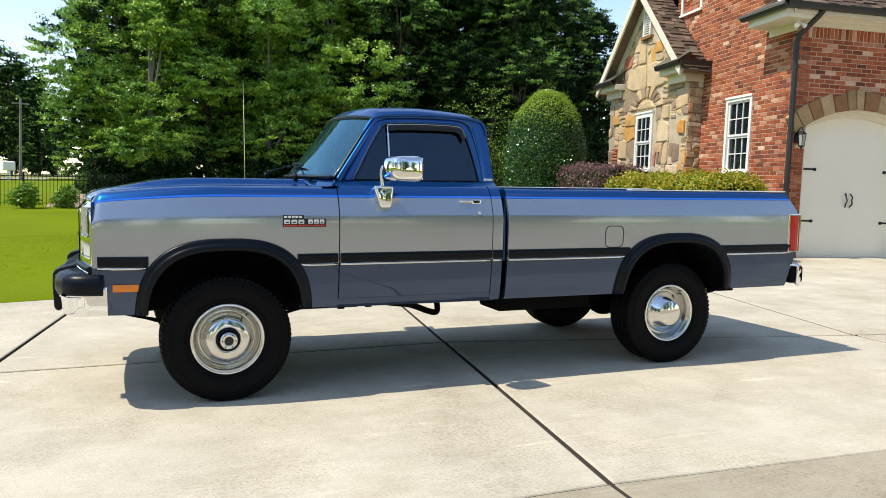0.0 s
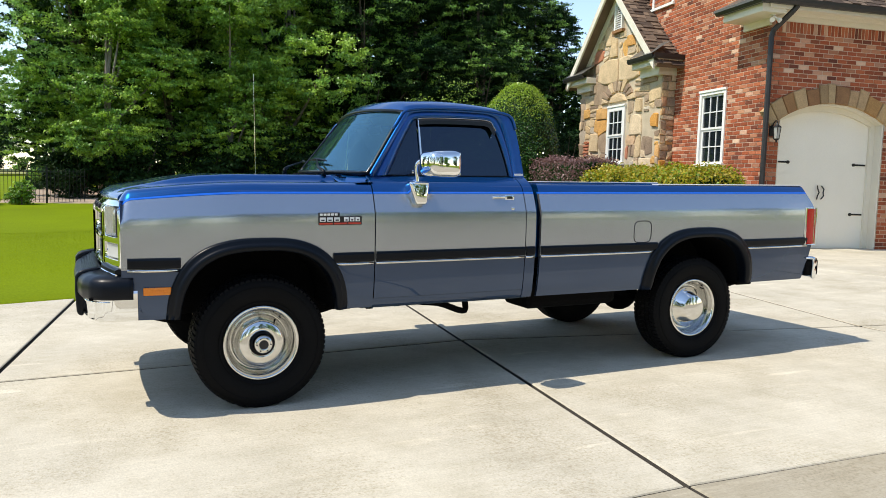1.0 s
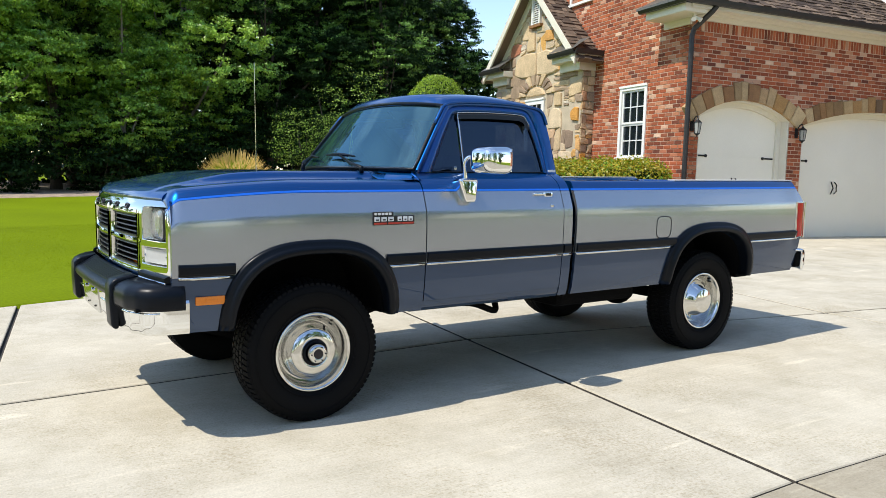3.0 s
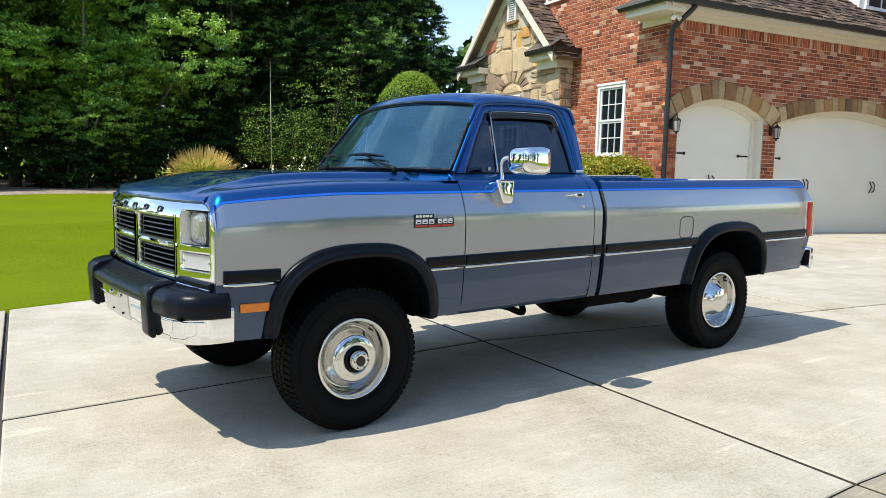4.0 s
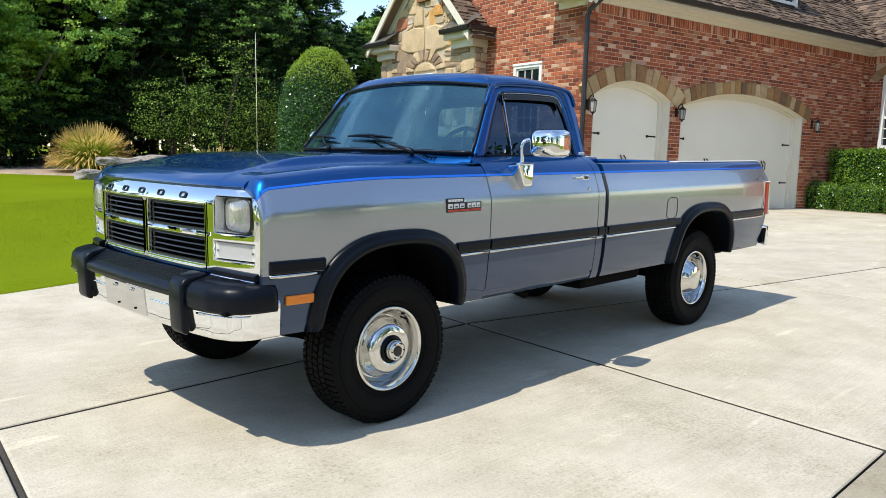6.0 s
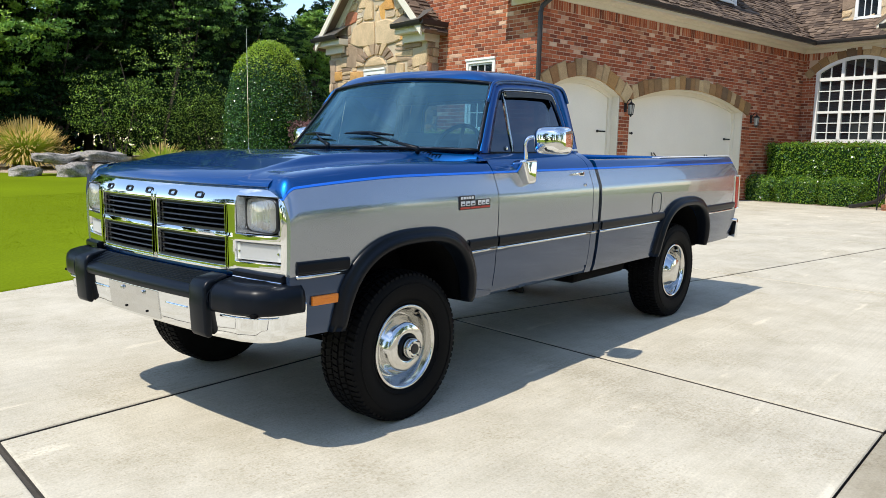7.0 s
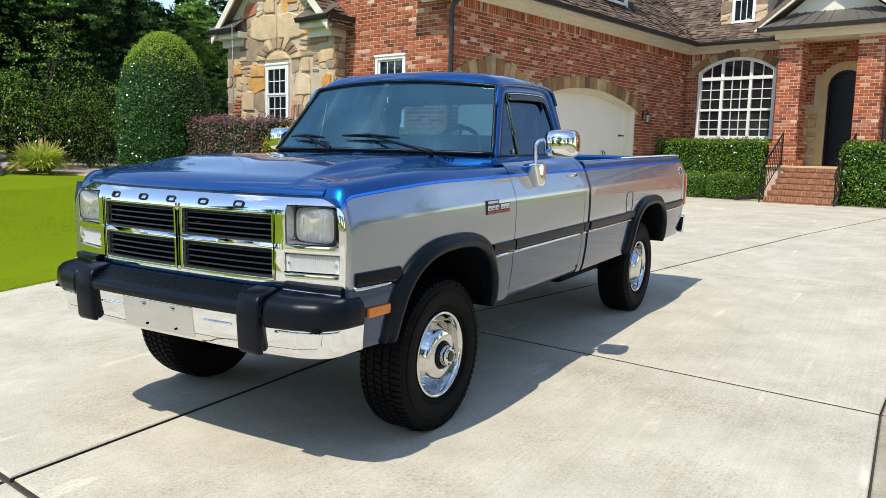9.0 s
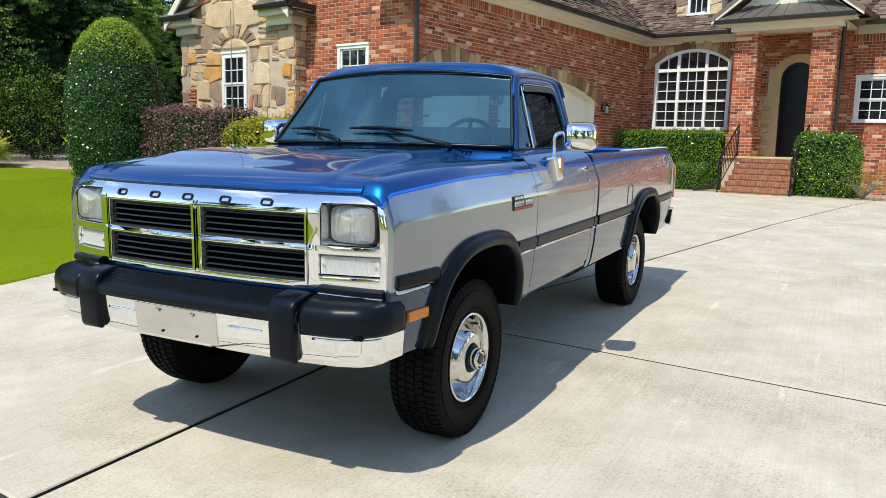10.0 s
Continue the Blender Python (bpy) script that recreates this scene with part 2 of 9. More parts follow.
def leaf_mat(name, ramp, rough=0.40, trans=0.34, spec=0.5):
    m = mat(name, ramp[0], rough=rough, var=0.18, scale=0.4, fine=6, bump=0, ramp=ramp, random_by="island", spec=spec)
    n, l = m.node_tree.nodes, m.node_tree.links
    b = n["Principled BSDF"]
    tr = n.new("ShaderNodeBsdfTranslucent")
    mx = n.new("ShaderNodeMixShader")
    mx.inputs["Fac"].default_value = trans
    l.new(b.inputs["Base Color"].links[0].from_socket, tr.inputs["Color"])
    l.new(b.outputs["BSDF"], mx.inputs[1])
    l.new(tr.outputs["BSDF"], mx.inputs[2])
    l.new(mx.outputs["Shader"], n["Material Output"].inputs["Surface"])
    return m


M_blade = leaf_mat("grass_blade", [(0.152, 0.203, 0.004), (0.168, 0.223, 0.005), (0.184, 0.235, 0.006), (0.160, 0.215, 0.004)], rough=0.8, trans=0.5, spec=0.1)
M_leaf_a = leaf_mat("leaf_tree", [(0.106, 0.221, 0.036), (0.188, 0.364, 0.058), (0.300, 0.527, 0.096), (0.053, 0.124, 0.024)], trans=0.26, spec=0.5)
M_leaf_b = leaf_mat("leaf_yellowgreen", [(0.201, 0.352, 0.036), (0.323, 0.506, 0.060), (0.439, 0.627, 0.102), (0.116, 0.224, 0.024)], trans=0.26, spec=0.5)
# near-black leaf colour with the shade of deep foliage put in
M_leaf_shade = leaf_mat("leaf_shade", [(0.006, 0.020, 0.004), (0.010, 0.032, 0.006), (0.017, 0.048, 0.008)], rough=0.6, trans=0.12, spec=0.15)
M_leaf_holly = leaf_mat("leaf_holly", [(0.020, 0.068, 0.010), (0.036, 0.105, 0.015), (0.058, 0.150, 0.024)], rough=0.22, trans=0.10, spec=0.9)
M_leaf_tip = leaf_mat("leaf_newgrowth", [(0.266, 0.411, 0.020), (0.363, 0.508, 0.035), (0.206, 0.339, 0.020)], rough=0.45)
M_leaf_box = leaf_mat("leaf_boxwood", [(0.106, 0.215, 0.010), (0.170, 0.294, 0.015), (0.241, 0.372, 0.025)], rough=0.45)
M_leaf_purple = leaf_mat("leaf_purple", [(0.160, 0.074, 0.078), (0.232, 0.125, 0.121), (0.104, 0.058, 0.051), (0.272, 0.156, 0.156)])
M_leaf_gold = leaf_mat("leaf_gold", [(0.34, 0.31, 0.014), (0.46, 0.36, 0.026), (0.23, 0.25, 0.014), (0.54, 0.36, 0.026)])
M_plume = leaf_mat("grass_plume", [(0.72, 0.52, 0.18), (0.80, 0.60, 0.26), (0.62, 0.48, 0.12)], rough=0.8, trans=0.5)
M_reed = leaf_mat("grass_reed", [(0.30, 0.42, 0.03), (0.40, 0.50, 0.05), (0.50, 0.52, 0.09)], rough=0.6, trans=0.5)


# ---- small builders ----
def part(name, bm, material, parent=None, label="", smooth=False, m=None):
    """Links a bmesh as one mesh object under a thing or a part."""
    me = bpy.data.meshes.new(name)
    bm.to_mesh(me)
    bm.free()
    for mm in (material if isinstance(material, (list, tuple)) else [material]):
        me.materials.append(mm)
    if smooth:
        me.shade_smooth()
    ob = new(name, me)
    if parent is not None:
        ob.parent = parent
    if m is not None:
        ob.matrix_local = m
    if label:
        ob["label"] = label
    return ob


def raw(name, verts, faces, material, parent=None, label="", smooth=False, m=None, idx=None):
    me = bpy.data.meshes.new(name)
    me.from_pydata([tuple(v) for v in verts], [], [tuple(f) for f in faces])
    for mm in (material if isinstance(material, (list, tuple)) else [material]):
        me.materials.append(mm)
    if idx is not None:
        me.polygons.foreach_set("material_index", list(idx))
    if smooth:
        me.shade_smooth()
    me.update()
    ob = new(name, me)
    if parent is not None:
        ob.parent = parent
    if m is not None:
        ob.matrix_local = m
    if label:
        ob["label"] = label
    return ob


def thing(name, label, category, m=None, group="", kind=""):
    ob = new(name)
    ob.empty_display_size = 0.1
    if m is not None:
        ob.matrix_world = m
    return tagged(ob, label, category, group, kind)


def box(bm, x0, x1, y0, y1, z0, z1, bevel=0.0, seg=2, m=None):
    r = bmesh.ops.create_cube(bm, size=1.0)
    for v in r["verts"]:
        v.co = Vector((x0 + (v.co.x + 0.5) * (x1 - x0), y0 + (v.co.y + 0.5) * (y1 - y0), z0 + (v.co.z + 0.5) * (z1 - z0)))
    vs = r["verts"]
    if bevel > 0:
        es = list({e for v in vs for e in v.link_edges})
        g = bmesh.ops.bevel(bm, geom=es, offset=bevel, segments=seg, affect="EDGES", profile=0.5)
        vs = list({v for f in g["faces"] for v in f.verts} | {v for v in vs if v.is_valid})
    if m is not None:
        bmesh.ops.transform(bm, matrix=m, verts=[v for v in vs if v.is_valid])
    return vs


def tube(bm, pts, radius, sides=8, closed=False, radii=None):
    """A round bar along points."""
    pts = [Vector(p) for p in pts]
    rings = []
    n = len(pts)
    prev = None
    for i, p in enumerate(pts):
        if closed:
            d = (pts[(i + 1) % n] - pts[i - 1]).normalized()
        else:
            d = (pts[min(i + 1, n - 1)] - pts[max(i - 1, 0)]).normalized()
        if prev is None:
            a = d.orthogonal().normalized()
        else:
            a = (prev - d * prev.dot(d)).normalized()
        prev = a
        b = d.cross(a)
        r = radii[i] if radii else radius
        rings.append([bm.verts.new(p + (a * math.cos(2 * math.pi * k / sides) + b * math.sin(2 * math.pi * k / sides)) * r) for k in range(sides)])
    for i in range(n if closed else n - 1):
        r0, r1 = rings[i], rings[(i + 1) % n]
        for k in range(sides):
            bm.faces.new((r0[k], r0[(k + 1) % sides], r1[(k + 1) % sides], r1[k]))
    if not closed:
        bm.faces.new(rings[0][::-1])
        bm.faces.new(rings[-1])


def lathe(bm, profile, axis="y", seg=48, cap=False):
    """Turns (radius, along) points round an axis."""
    rings = []
    for r, h in profile:
        ring = []
        for k in range(seg):
            a = 2 * math.pi * k / seg
            c, s = r * math.cos(a), r * math.sin(a)
            ring.append(bm.verts.new((c, h, s) if axis == "y" else (c, s, h)))
        rings.append(ring)
    for i in range(len(rings) - 1):
        for k in range(seg):
            bm.faces.new((rings[i][k], rings[i][(k + 1) % seg], rings[i + 1][(k + 1) % seg], rings[i + 1][k]))
    if cap:
        bm.faces.new(rings[-1])
        bm.faces.new(rings[0][::-1])
    bmesh.ops.recalc_face_normals(bm, faces=bm.faces)


def grid(bm, nu, nv, fn, mat_fn=None):
    """A sheet of nu x nv points; fn(i, j) gives the place."""
    vs = [[bm.verts.new(fn(i, j)) for j in range(nv)] for i in range(nu)]
    for i in range(nu - 1):
        for j in range(nv - 1):
            q = [vs[i][j], vs[i + 1][j], vs[i + 1][j + 1], vs[i][j + 1]]
            f = bm.faces.new(q)
            if mat_fn:
                f.material_index = mat_fn(i, j)
    return vs


def dense(loop, k=4):
    """Catmull-Rom through the points."""
    out = []
    n = len(loop)
    for i in range(n - 1):
        p0, p1, p2, p3 = loop[max(i - 1, 0)], loop[i], loop[i + 1], loop[min(i + 2, n - 1)]
        for s in range(k):
            t = s / k
            out.append(tuple(0.5 * ((2 * b) + (c - a) * t + (2 * a - 5 * b + 4 * c - d) * t * t + (-a + 3 * b - 3 * c + d) * t ** 3) for a, b, c, d in zip(p0, p1, p2, p3)))
    return out + [loop[-1]]


# ---- ground ----
def gz(x, y):
    """Height of the ground."""
    base = 0.0246 * max(-60.0, min(x, 11.4)) - (0.0024 * max(-3.0, min(y, 5.0)) if x < 10 else 0.0)
    return base


def edge_y(x):
    """Line between driveway and lawn."""
    return 4.62 + 0.20 * x - 0.004 * x * x if x < 5 else 5.52 + 0.05 * (x - 5)


def lawn_z(x, y):
    z = 0.0246 * max(-30.0, min(x, 8.0)) + 0.019 * max(0.0, min(y - 4.4, 24.0)) - 0.03
    if y > 30:
        z += 0.012 * (min(y, 130) - 30)
    return z


def axis_steps(parts):
    out = []
    for a, b, n in parts:
        out += [a + (b - a) * i / n for i in range(n)]
    return out + [parts[-1][1]]


gxs = axis_steps([(-1500, -100, 6), (-100, -20, 8), (-20, 30, 50), (30, 120, 8), (120, 1500, 6)])
gys = axis_steps([(-1500, -100, 6), (-100, -12, 8), (-12, 40, 52), (40, 140, 14), (140, 2500, 8)])


def sheet_z(x, y):
    if y < edge_y(x) + 0.3 or x > 24 or y < -3:
        return min(gz(x, y), lawn_z(x, max(y, 0))) - 0.16
    return lawn_z(x, y)


bm = bmesh.new()
grid(bm, len(gxs), len(gys), lambda i, j: (gxs[i], gys[j], sheet_z(gxs[i], gys[j])))
ground = tagged(part("ground", bm, M_lawn, smooth=True), "broad mown green lawn rising gently to the trees", "lawn", kind="structure")

# turf edge right up to the concrete
bm = bmesh.new()
txs = axis_steps([(-40, -8, 16), (-8, 9, 68)])
grid(bm, len(txs), 5, lambda i, j: (txs[i], edge_y(txs[i]) + (0.0, 0.03, 0.1, 1.0, 2.5)[j] + (0.02 * noise.noise((txs[i] * 6, 0, 0)) if j == 0 else 0),
                                     lawn_z(txs[i], edge_y(txs[i]) + (0, 0.03, 0.1, 1.0, 2.5)[j]) + (-0.02, 0.02, 0.03, 0.012, 0.004)[j]))
tagged(part("lawn_edge", bm, M_lawn, smooth=True), "crisp mown lawn edge along the concrete driveway", "lawn", kind="structure")
# ---- driveway ----
driveway = thing("driveway", "pale weathered concrete driveway with dark slab joints", "driveway", kind="structure")
J = [Vector(p) for p in ((-3.19, 0.41), (0.34, 0.44), (4.19, -0.45), (13.1, -2.3))]
dir_b = Vector((-0.142, -0.99)).normalized()


def slab(poly, material, drop=0.0, fine=1.0):
    """One concrete slab: a gently sloping top with worn rounded edges and sides."""
    c = sum((Vector(p) for p in poly), Vector((0, 0))) / len(poly)
    rings = []
    for inset, dz in ((0.0, -0.12), (0.003, -0.008), (0.008, -0.002), (0.016, 0.0)):
        ring = []
        for i, p in enumerate(poly):
            p = Vector(p)
            a, b = Vector(poly[i - 1]), Vector(poly[(i + 1) % len(poly)])
            e1, e2 = (p - a).normalized(), (b - p).normalized()
            n1, n2 = Vector((-e1.y, e1.x)), Vector((-e2.y, e2.x))
            k = (n1 + n2)
            q = p + k * (inset / max(0.3, 1 + n1.dot(n2)))
            ring.append((q.x, q.y, gz(q.x, q.y) + dz - drop))
        rings.append(ring)
    verts = [v for r in rings for v in r]
    n = len(poly)
    faces = [(r * n + i, r * n + (i + 1) % n, (r + 1) * n + (i + 1) % n, (r + 1) * n + i) for r in range(3) for i in range(n)]
    faces.append([3 * n + i for i in range(n)])
    raw("slab", verts, faces, [material, M_joint], driveway, idx=[1] * n + [0] * (len(faces) - n))


def ccw(p):
    a = sum(p[i][0] * p[(i + 1) % len(p)][1] - p[(i + 1) % len(p)][0] * p[i][1] for i in range(len(p)))
    return p if a > 0 else p[::-1]


def along(p, d, k):
    return (p[0] + d[0] * k, p[1] + d[1] * k)


# columns of slabs between the long joints; the middle line is kinked, as poured
up = -dir_b
C0, A0, E0, H0 = J[0], J[1], J[2], Vector((8.0, -1.22))
up_e = Vector((0.25, 0.97)).normalized()
near_y = -2.83


def at_y(p, d, y):
    return along(p, d, (y - p[1]) / d[1])


colW = (Vector(along(C0, (-1, 0.0), 3.6)), up)
cols = [(colW[0], up), (C0, up), (A0, up), (E0, up_e)]
g = 0.014
for (p, d), (q, e) in zip(cols[:-1], cols[1:]):
    top_l, top_r = at_y(p, d, edge_y(p[0]) + 0.35), at_y(q, e, edge_y(q[0]) + 0.35)
    low_l, low_r = at_y(p, dir_b if p != E0 else dir_b, near_y), at_y(q, dir_b if q[0] < 4 else Vector((-0.05, -1)), near_y - (0.25 if q[0] > 4 else 0))
    slab(ccw([(p[0] + g, p[1] + g), (q[0] - g, q[1] + g), (top_r[0] - g, top_r[1]), (top_l[0] + g, top_l[1])]), M_conc)
    slab(ccw([(p[0] + g, p[1] - g), (low_l[0] + g, low_l[1] + 0.010), (low_r[0] - g, low_r[1] + 0.010), (q[0] - g, q[1] - g)]), M_conc)
E1 = Vector((4.05, -3.08))
X1, X2 = 8.6, 11.4
F1, F2 = Vector((7.8, 0.9)), Vector((9.25, -3.2))
slope_d = lambda x: -0.45 - 0.2075 * (x - 4.19)
slab(ccw([(E0.x + g, E0.y - g), (E1.x + g, E1.y), (9.45 - g, -3.6), (8.62 - g, slope_d(8.62) - g)]), M_conc)
slab(ccw([(E0.x + g, E0.y + g), (8.62 - g, slope_d(8.62) + g), (7.55, 5.75), (4.19 + 1.55 + g, 5.55)]), M_conc)
slab(ccw([(8.62 + g, slope_d(8.62) - g), (9.45 + g, -3.6), (16.5, -5.2), (14.4 - g, slope_d(14.4) - g)]), M_conc)
slab(ccw([(8.62 + g, slope_d(8.62) + g), (14.4 - g, slope_d(14.4) + g), (14.9, 5.3), (10.2, 6.15), (7.55 + 2 * g, 5.75)]), M_conc)
slab(ccw([(14.4 + g, slope_d(14.4) + g), (20.6, slope_d(20.6)), (21.8, 4.2), (14.9 + g, 5.3)]), M_conc)
slab(ccw([(14.4 + g, slope_d(14.4) - g), (16.5 + g, -5.2), (21.0, -8.6), (20.6, slope_d(20.6) - 2 * g)]), M_conc)
# the darker strip poured on the near side; its unseen reach to y -38 is added for reflections
for x0, x1 in ((-9.6, -3.62), (-3.60, -0.14), (-0.12, 4.03), (4.05, 9.9)):
    y0 = near_y - 0.06 * max(0, x0) - 0.0
    y1 = near_y - 0.06 * max(0, x1) - 0.0
    slab(ccw([(x0, y0 + 0.004), (x1, y1 + 0.004), (x1 - 2.0, -38.0), (x0 - 2.0, -38.0)]), M_conc2)
slab(ccw([(-9.6, near_y + g), (-7.255 - g, near_y + g), (-6.79 - g, 0.41), (-6.325 - g, 3.65), (-9.6, 2.9)]), M_conc)
# unseen paving added west, so the chrome mirrors concrete in place of lawn
slab(ccw([(-42.0, -38.0), (-11.6, -38.0), (-9.62, near_y), (-9.62, 2.85), (-20.0, 8.0), (-42.0, 12.0)]), M_conc2)
# right end of the strip, likewise stretched out of view for reflections
slab(ccw([(9.47, -3.63), (9.5, -38.0), (20.0, -38.0), (21.0, -8.63), (16.5, -5.23)]), M_conc2)
# dirt in the joints under the slabs
bm = bmesh.new()
grid(bm, 40, 24, lambda i, j: (-17 + 40 * i / 39, -12 + 16.5 * j / 23, gz(-17 + 40 * i / 39, -12 + 16.5 * j / 23) - 0.030 - 0.10 * min(1.0, max(0.0, (-17 + 40 * i / 39 - 6.0) / 1.5))))
tagged(part("joint_bed", bm, M_joint), "dark dirt packed in the concrete slab joints", "dirt", kind="structure")

# ---- house ----
HO, HA = Vector((9.72, 5.95, 0.0)), -10.2
HM = pose(HO.x, HO.y, 0, 0, 0, HA)
HB = 0.20          # base of the walls, a little under the paving
house_root = thing("house", "large red brick house with fieldstone gable and shingle roof", "house", HM)


def brick_shape():
    """One whole brick with chamfered edges, its back on the wall."""
    bw, bh, d, c = 0.215, 0.073, 0.007, 0.003
    pts = [(0, 0, 0), (bw, 0, 0), (bw, 0, bh), (0, 0, bh), (c, -d, c), (bw - c, -d, c), (bw - c, -d, bh - c), (c, -d, bh - c)]
    me = bpy.data.meshes.new("brick")
    me.from_pydata(pts, [], [(4, 5, 6, 7), (0, 1, 5, 4), (1, 2, 6, 5), (2, 3, 7, 6), (3, 0, 4, 7)])
    me.materials.append(M_brick_ob)
    return me


BRICK = brick_shape()


def lay_brick(wall, o, du, n, s, z, d):
    b = new("brick", BRICK)
    b.parent = wall
    p = o + du * s + n * (d - 0.007) + Vector((0, 0, z))
    b.matrix_local = Matrix(((du.x, -n.x, 0, p.x), (du.y, -n.y, 0, p.y), (0, 0, 1, p.z), (0, 0, 0, 1)))


def brick_field(verts, faces, o, du, n, length, z0, z1, keep, seed, proud=0.007, single=None, wall=None):
    """Running-bond bricks on a wall: o the corner, du along it, n outwards; keep(s, z) says where."""
    rng = random.Random(seed)
    bw, bh, jt = 0.215, 0.073, 0.013
    row, z = 0, z0
    while z + bh < z1:
        s = -(bw + jt) * 0.5 * (row % 2)
        while s < length:
            a, b = max(s, 0.0), min(s + bw, length)
            ok = [keep(a + (b - a) * q / 12, z) and keep(a + (b - a) * q / 12, z + bh) for q in range(13)] if b - a > 0.03 else [False]
            if any(ok) and not all(ok):
                # cut brick beside an opening
                best, run = (0, -1), 0
                for q, g_ok in enumerate(ok):
                    run = run + 1 if g_ok else 0
                    if run and run > best[1] - best[0] + 1:
                        best = (q - run + 1, q)
                a, b = a + (b - a) * best[0] / 12, a + (b - a) * best[1] / 12
            if any(ok) and b - a > 0.03:
                d = proud + rng.uniform(-0.002, 0.002)
                if single and single(s, z) and b - a > bw - 1e-6:
                    lay_brick(wall, o, du, n, a, z, d)
                    s += bw + jt
                    continue
                c = 0.004
                i0 = len(verts)
                for (ss, zz, dd) in ((a, z, 0), (b, z, 0), (b, z + bh, 0), (a, z + bh, 0), (a + c, z + c, d), (b - c, z + c, d), (b - c, z + bh - c, d), (a + c, z + bh - c, d)):
                    verts.append(o + du * ss + n * dd + Vector((0, 0, zz)))
                faces += [(i0 + 4, i0 + 5, i0 + 6, i0 + 7), (i0, i0 + 1, i0 + 5, i0 + 4), (i0 + 1, i0 + 2, i0 + 6, i0 + 5), (i0 + 2, i0 + 3, i0 + 7, i0 + 6), (i0 + 3, i0, i0 + 4, i0 + 7)]
            s += bw + jt
        z += bh + jt
        row += 1


def soldier(verts, faces, o, du, n, s0, s1, z0, hgt=0.205, w=0.066, seed=1):
    s = s0
    rng = random.Random(seed)
    while s + w < s1:
        d = 0.008 + rng.uniform(-0.002, 0.002)
        i0 = len(verts)
        c = 0.004
        for (ss, zz, dd) in ((s, z0, 0), (s + w, z0, 0), (s + w, z0 + hgt, 0), (s, z0 + hgt, 0), (s + c, z0 + c, d), (s + w - c, z0 + c, d), (s + w - c, z0 + hgt - c, d), (s + c, z0 + hgt - c, d)):
            verts.append(o + du * ss + n * dd + Vector((0, 0, zz)))
        faces += [(i0 + 4, i0 + 5, i0 + 6, i0 + 7), (i0, i0 + 1, i0 + 5, i0 + 4), (i0 + 1, i0 + 2, i0 + 6, i0 + 5), (i0 + 2, i0 + 3, i0 + 7, i0 + 6), (i0 + 3, i0, i0 + 4, i0 + 7)]
        s += w + 0.016


def wall_with_holes(name, o, du, n, length, z0, z1, holes, thick, material, label, top=None):
    """A thick wall with rectangular or arched openings cut through it. holes: (s0, s1, z0, spring, crown)."""
    cuts = sorted({0.0, length, *[h[0] for h in holes], *[h[1] for h in holes]})
    verts, faces = [], []

    def quadcol(pts):
        i0 = len(verts)
        for s, z in pts:
            verts.append(o + du * s + Vector((0, 0, z)))
        for s, z in pts:
            verts.append(o + du * s - n * thick + Vector((0, 0, z)))
        k = len(pts)
        faces.append([i0 + i for i in range(k)])
        faces.append([i0 + k + i for i in range(k)][::-1])
        for i in range(k):
            faces.append((i0 + i, i0 + (i + 1) % k, i0 + k + (i + 1) % k, i0 + k + i)[::-1])

    topz = top or (lambda s: z1)
    for a, b in zip(cuts[:-1], cuts[1:]):
        h = [q for q in holes if q[0] <= a + 1e-6 and q[1] >= b - 1e-6]
        nseg = 14 if h and h[0][4] > h[0][3] else 1
        ss = [a + (b - a) * i / nseg for i in range(nseg + 1)]
        if not h:
            quadcol([(a, z0), (b, z0), (b, topz(b)), (a, topz(a))])
            continue
        s0, s1, hz, spr, cr = h[0]
        if hz > z0 + 0.01:
            quadcol([(a, z0), (b, z0), (b, hz), (a, hz)])
        for p, q in zip(ss[:-1], ss[1:]):
            zp, zq = arch_z(p, h[0]), arch_z(q, h[0])
            quadcol([(p, zp), (q, zq), (q, topz(q)), (p, topz(p))])
    bm = bmesh.new()
    bv = [bm.verts.new(v) for v in verts]
    for f in faces:
        bm.faces.new([bv[i] for i in f])
    bmesh.ops.remove_doubles(bm, verts=bm.verts, dist=1e-4)
    seen = {}
    for f in bm.faces:
        seen.setdefault(frozenset(v.index for v in f.verts), []).append(f)
    bmesh.ops.delete(bm, geom=[f for fs in seen.values() if len(fs) > 1 for f in fs], context="FACES_ONLY")
    return part(name, bm, material, house_root, label)


def arch_z(s, h):
    """Height of a segmental arch's underside at s."""
    s0, s1, hz, spr, cr = h
    rise = cr - spr
    if rise <= 0:
        return spr
    w = (s1 - s0) / 2
    r = (w * w + rise * rise) / (2 * rise)
    d = s - (s0 + s1) / 2
    return spr + math.sqrt(max(r * r - d * d, 0)) - (r - rise)


def in_hole(s, z, h, grow=0.0):
    s0, s1, hz, spr, cr = h
    return s0 - grow < s < s1 + grow and hz - grow < z < arch_z(min(max(s, s0), s1), h) + grow


def bricks_for(name, wall, o, du, n, length, z0, z1, holes, seed, grow=0.0, limit=None, cap=None, solder=(), single=None):
    verts, faces = [], []
    keep = lambda s, z: not any(in_hole(s, z, h, g2) for h, g2 in holes) and (limit is None or limit(s, z))
    brick_field(verts, faces, o, du, n, length, z0, z1, keep, seed, single=single, wall=wall)
    for a, b, z in solder:
        soldier(verts, faces, o, du, n, a, b, z, seed=seed)
    ob = raw("brickwork", verts, faces, M_brick, wall)
    tagged(ob, "weathered red bricks with scattered cream ones", kind="stuff")
    return ob


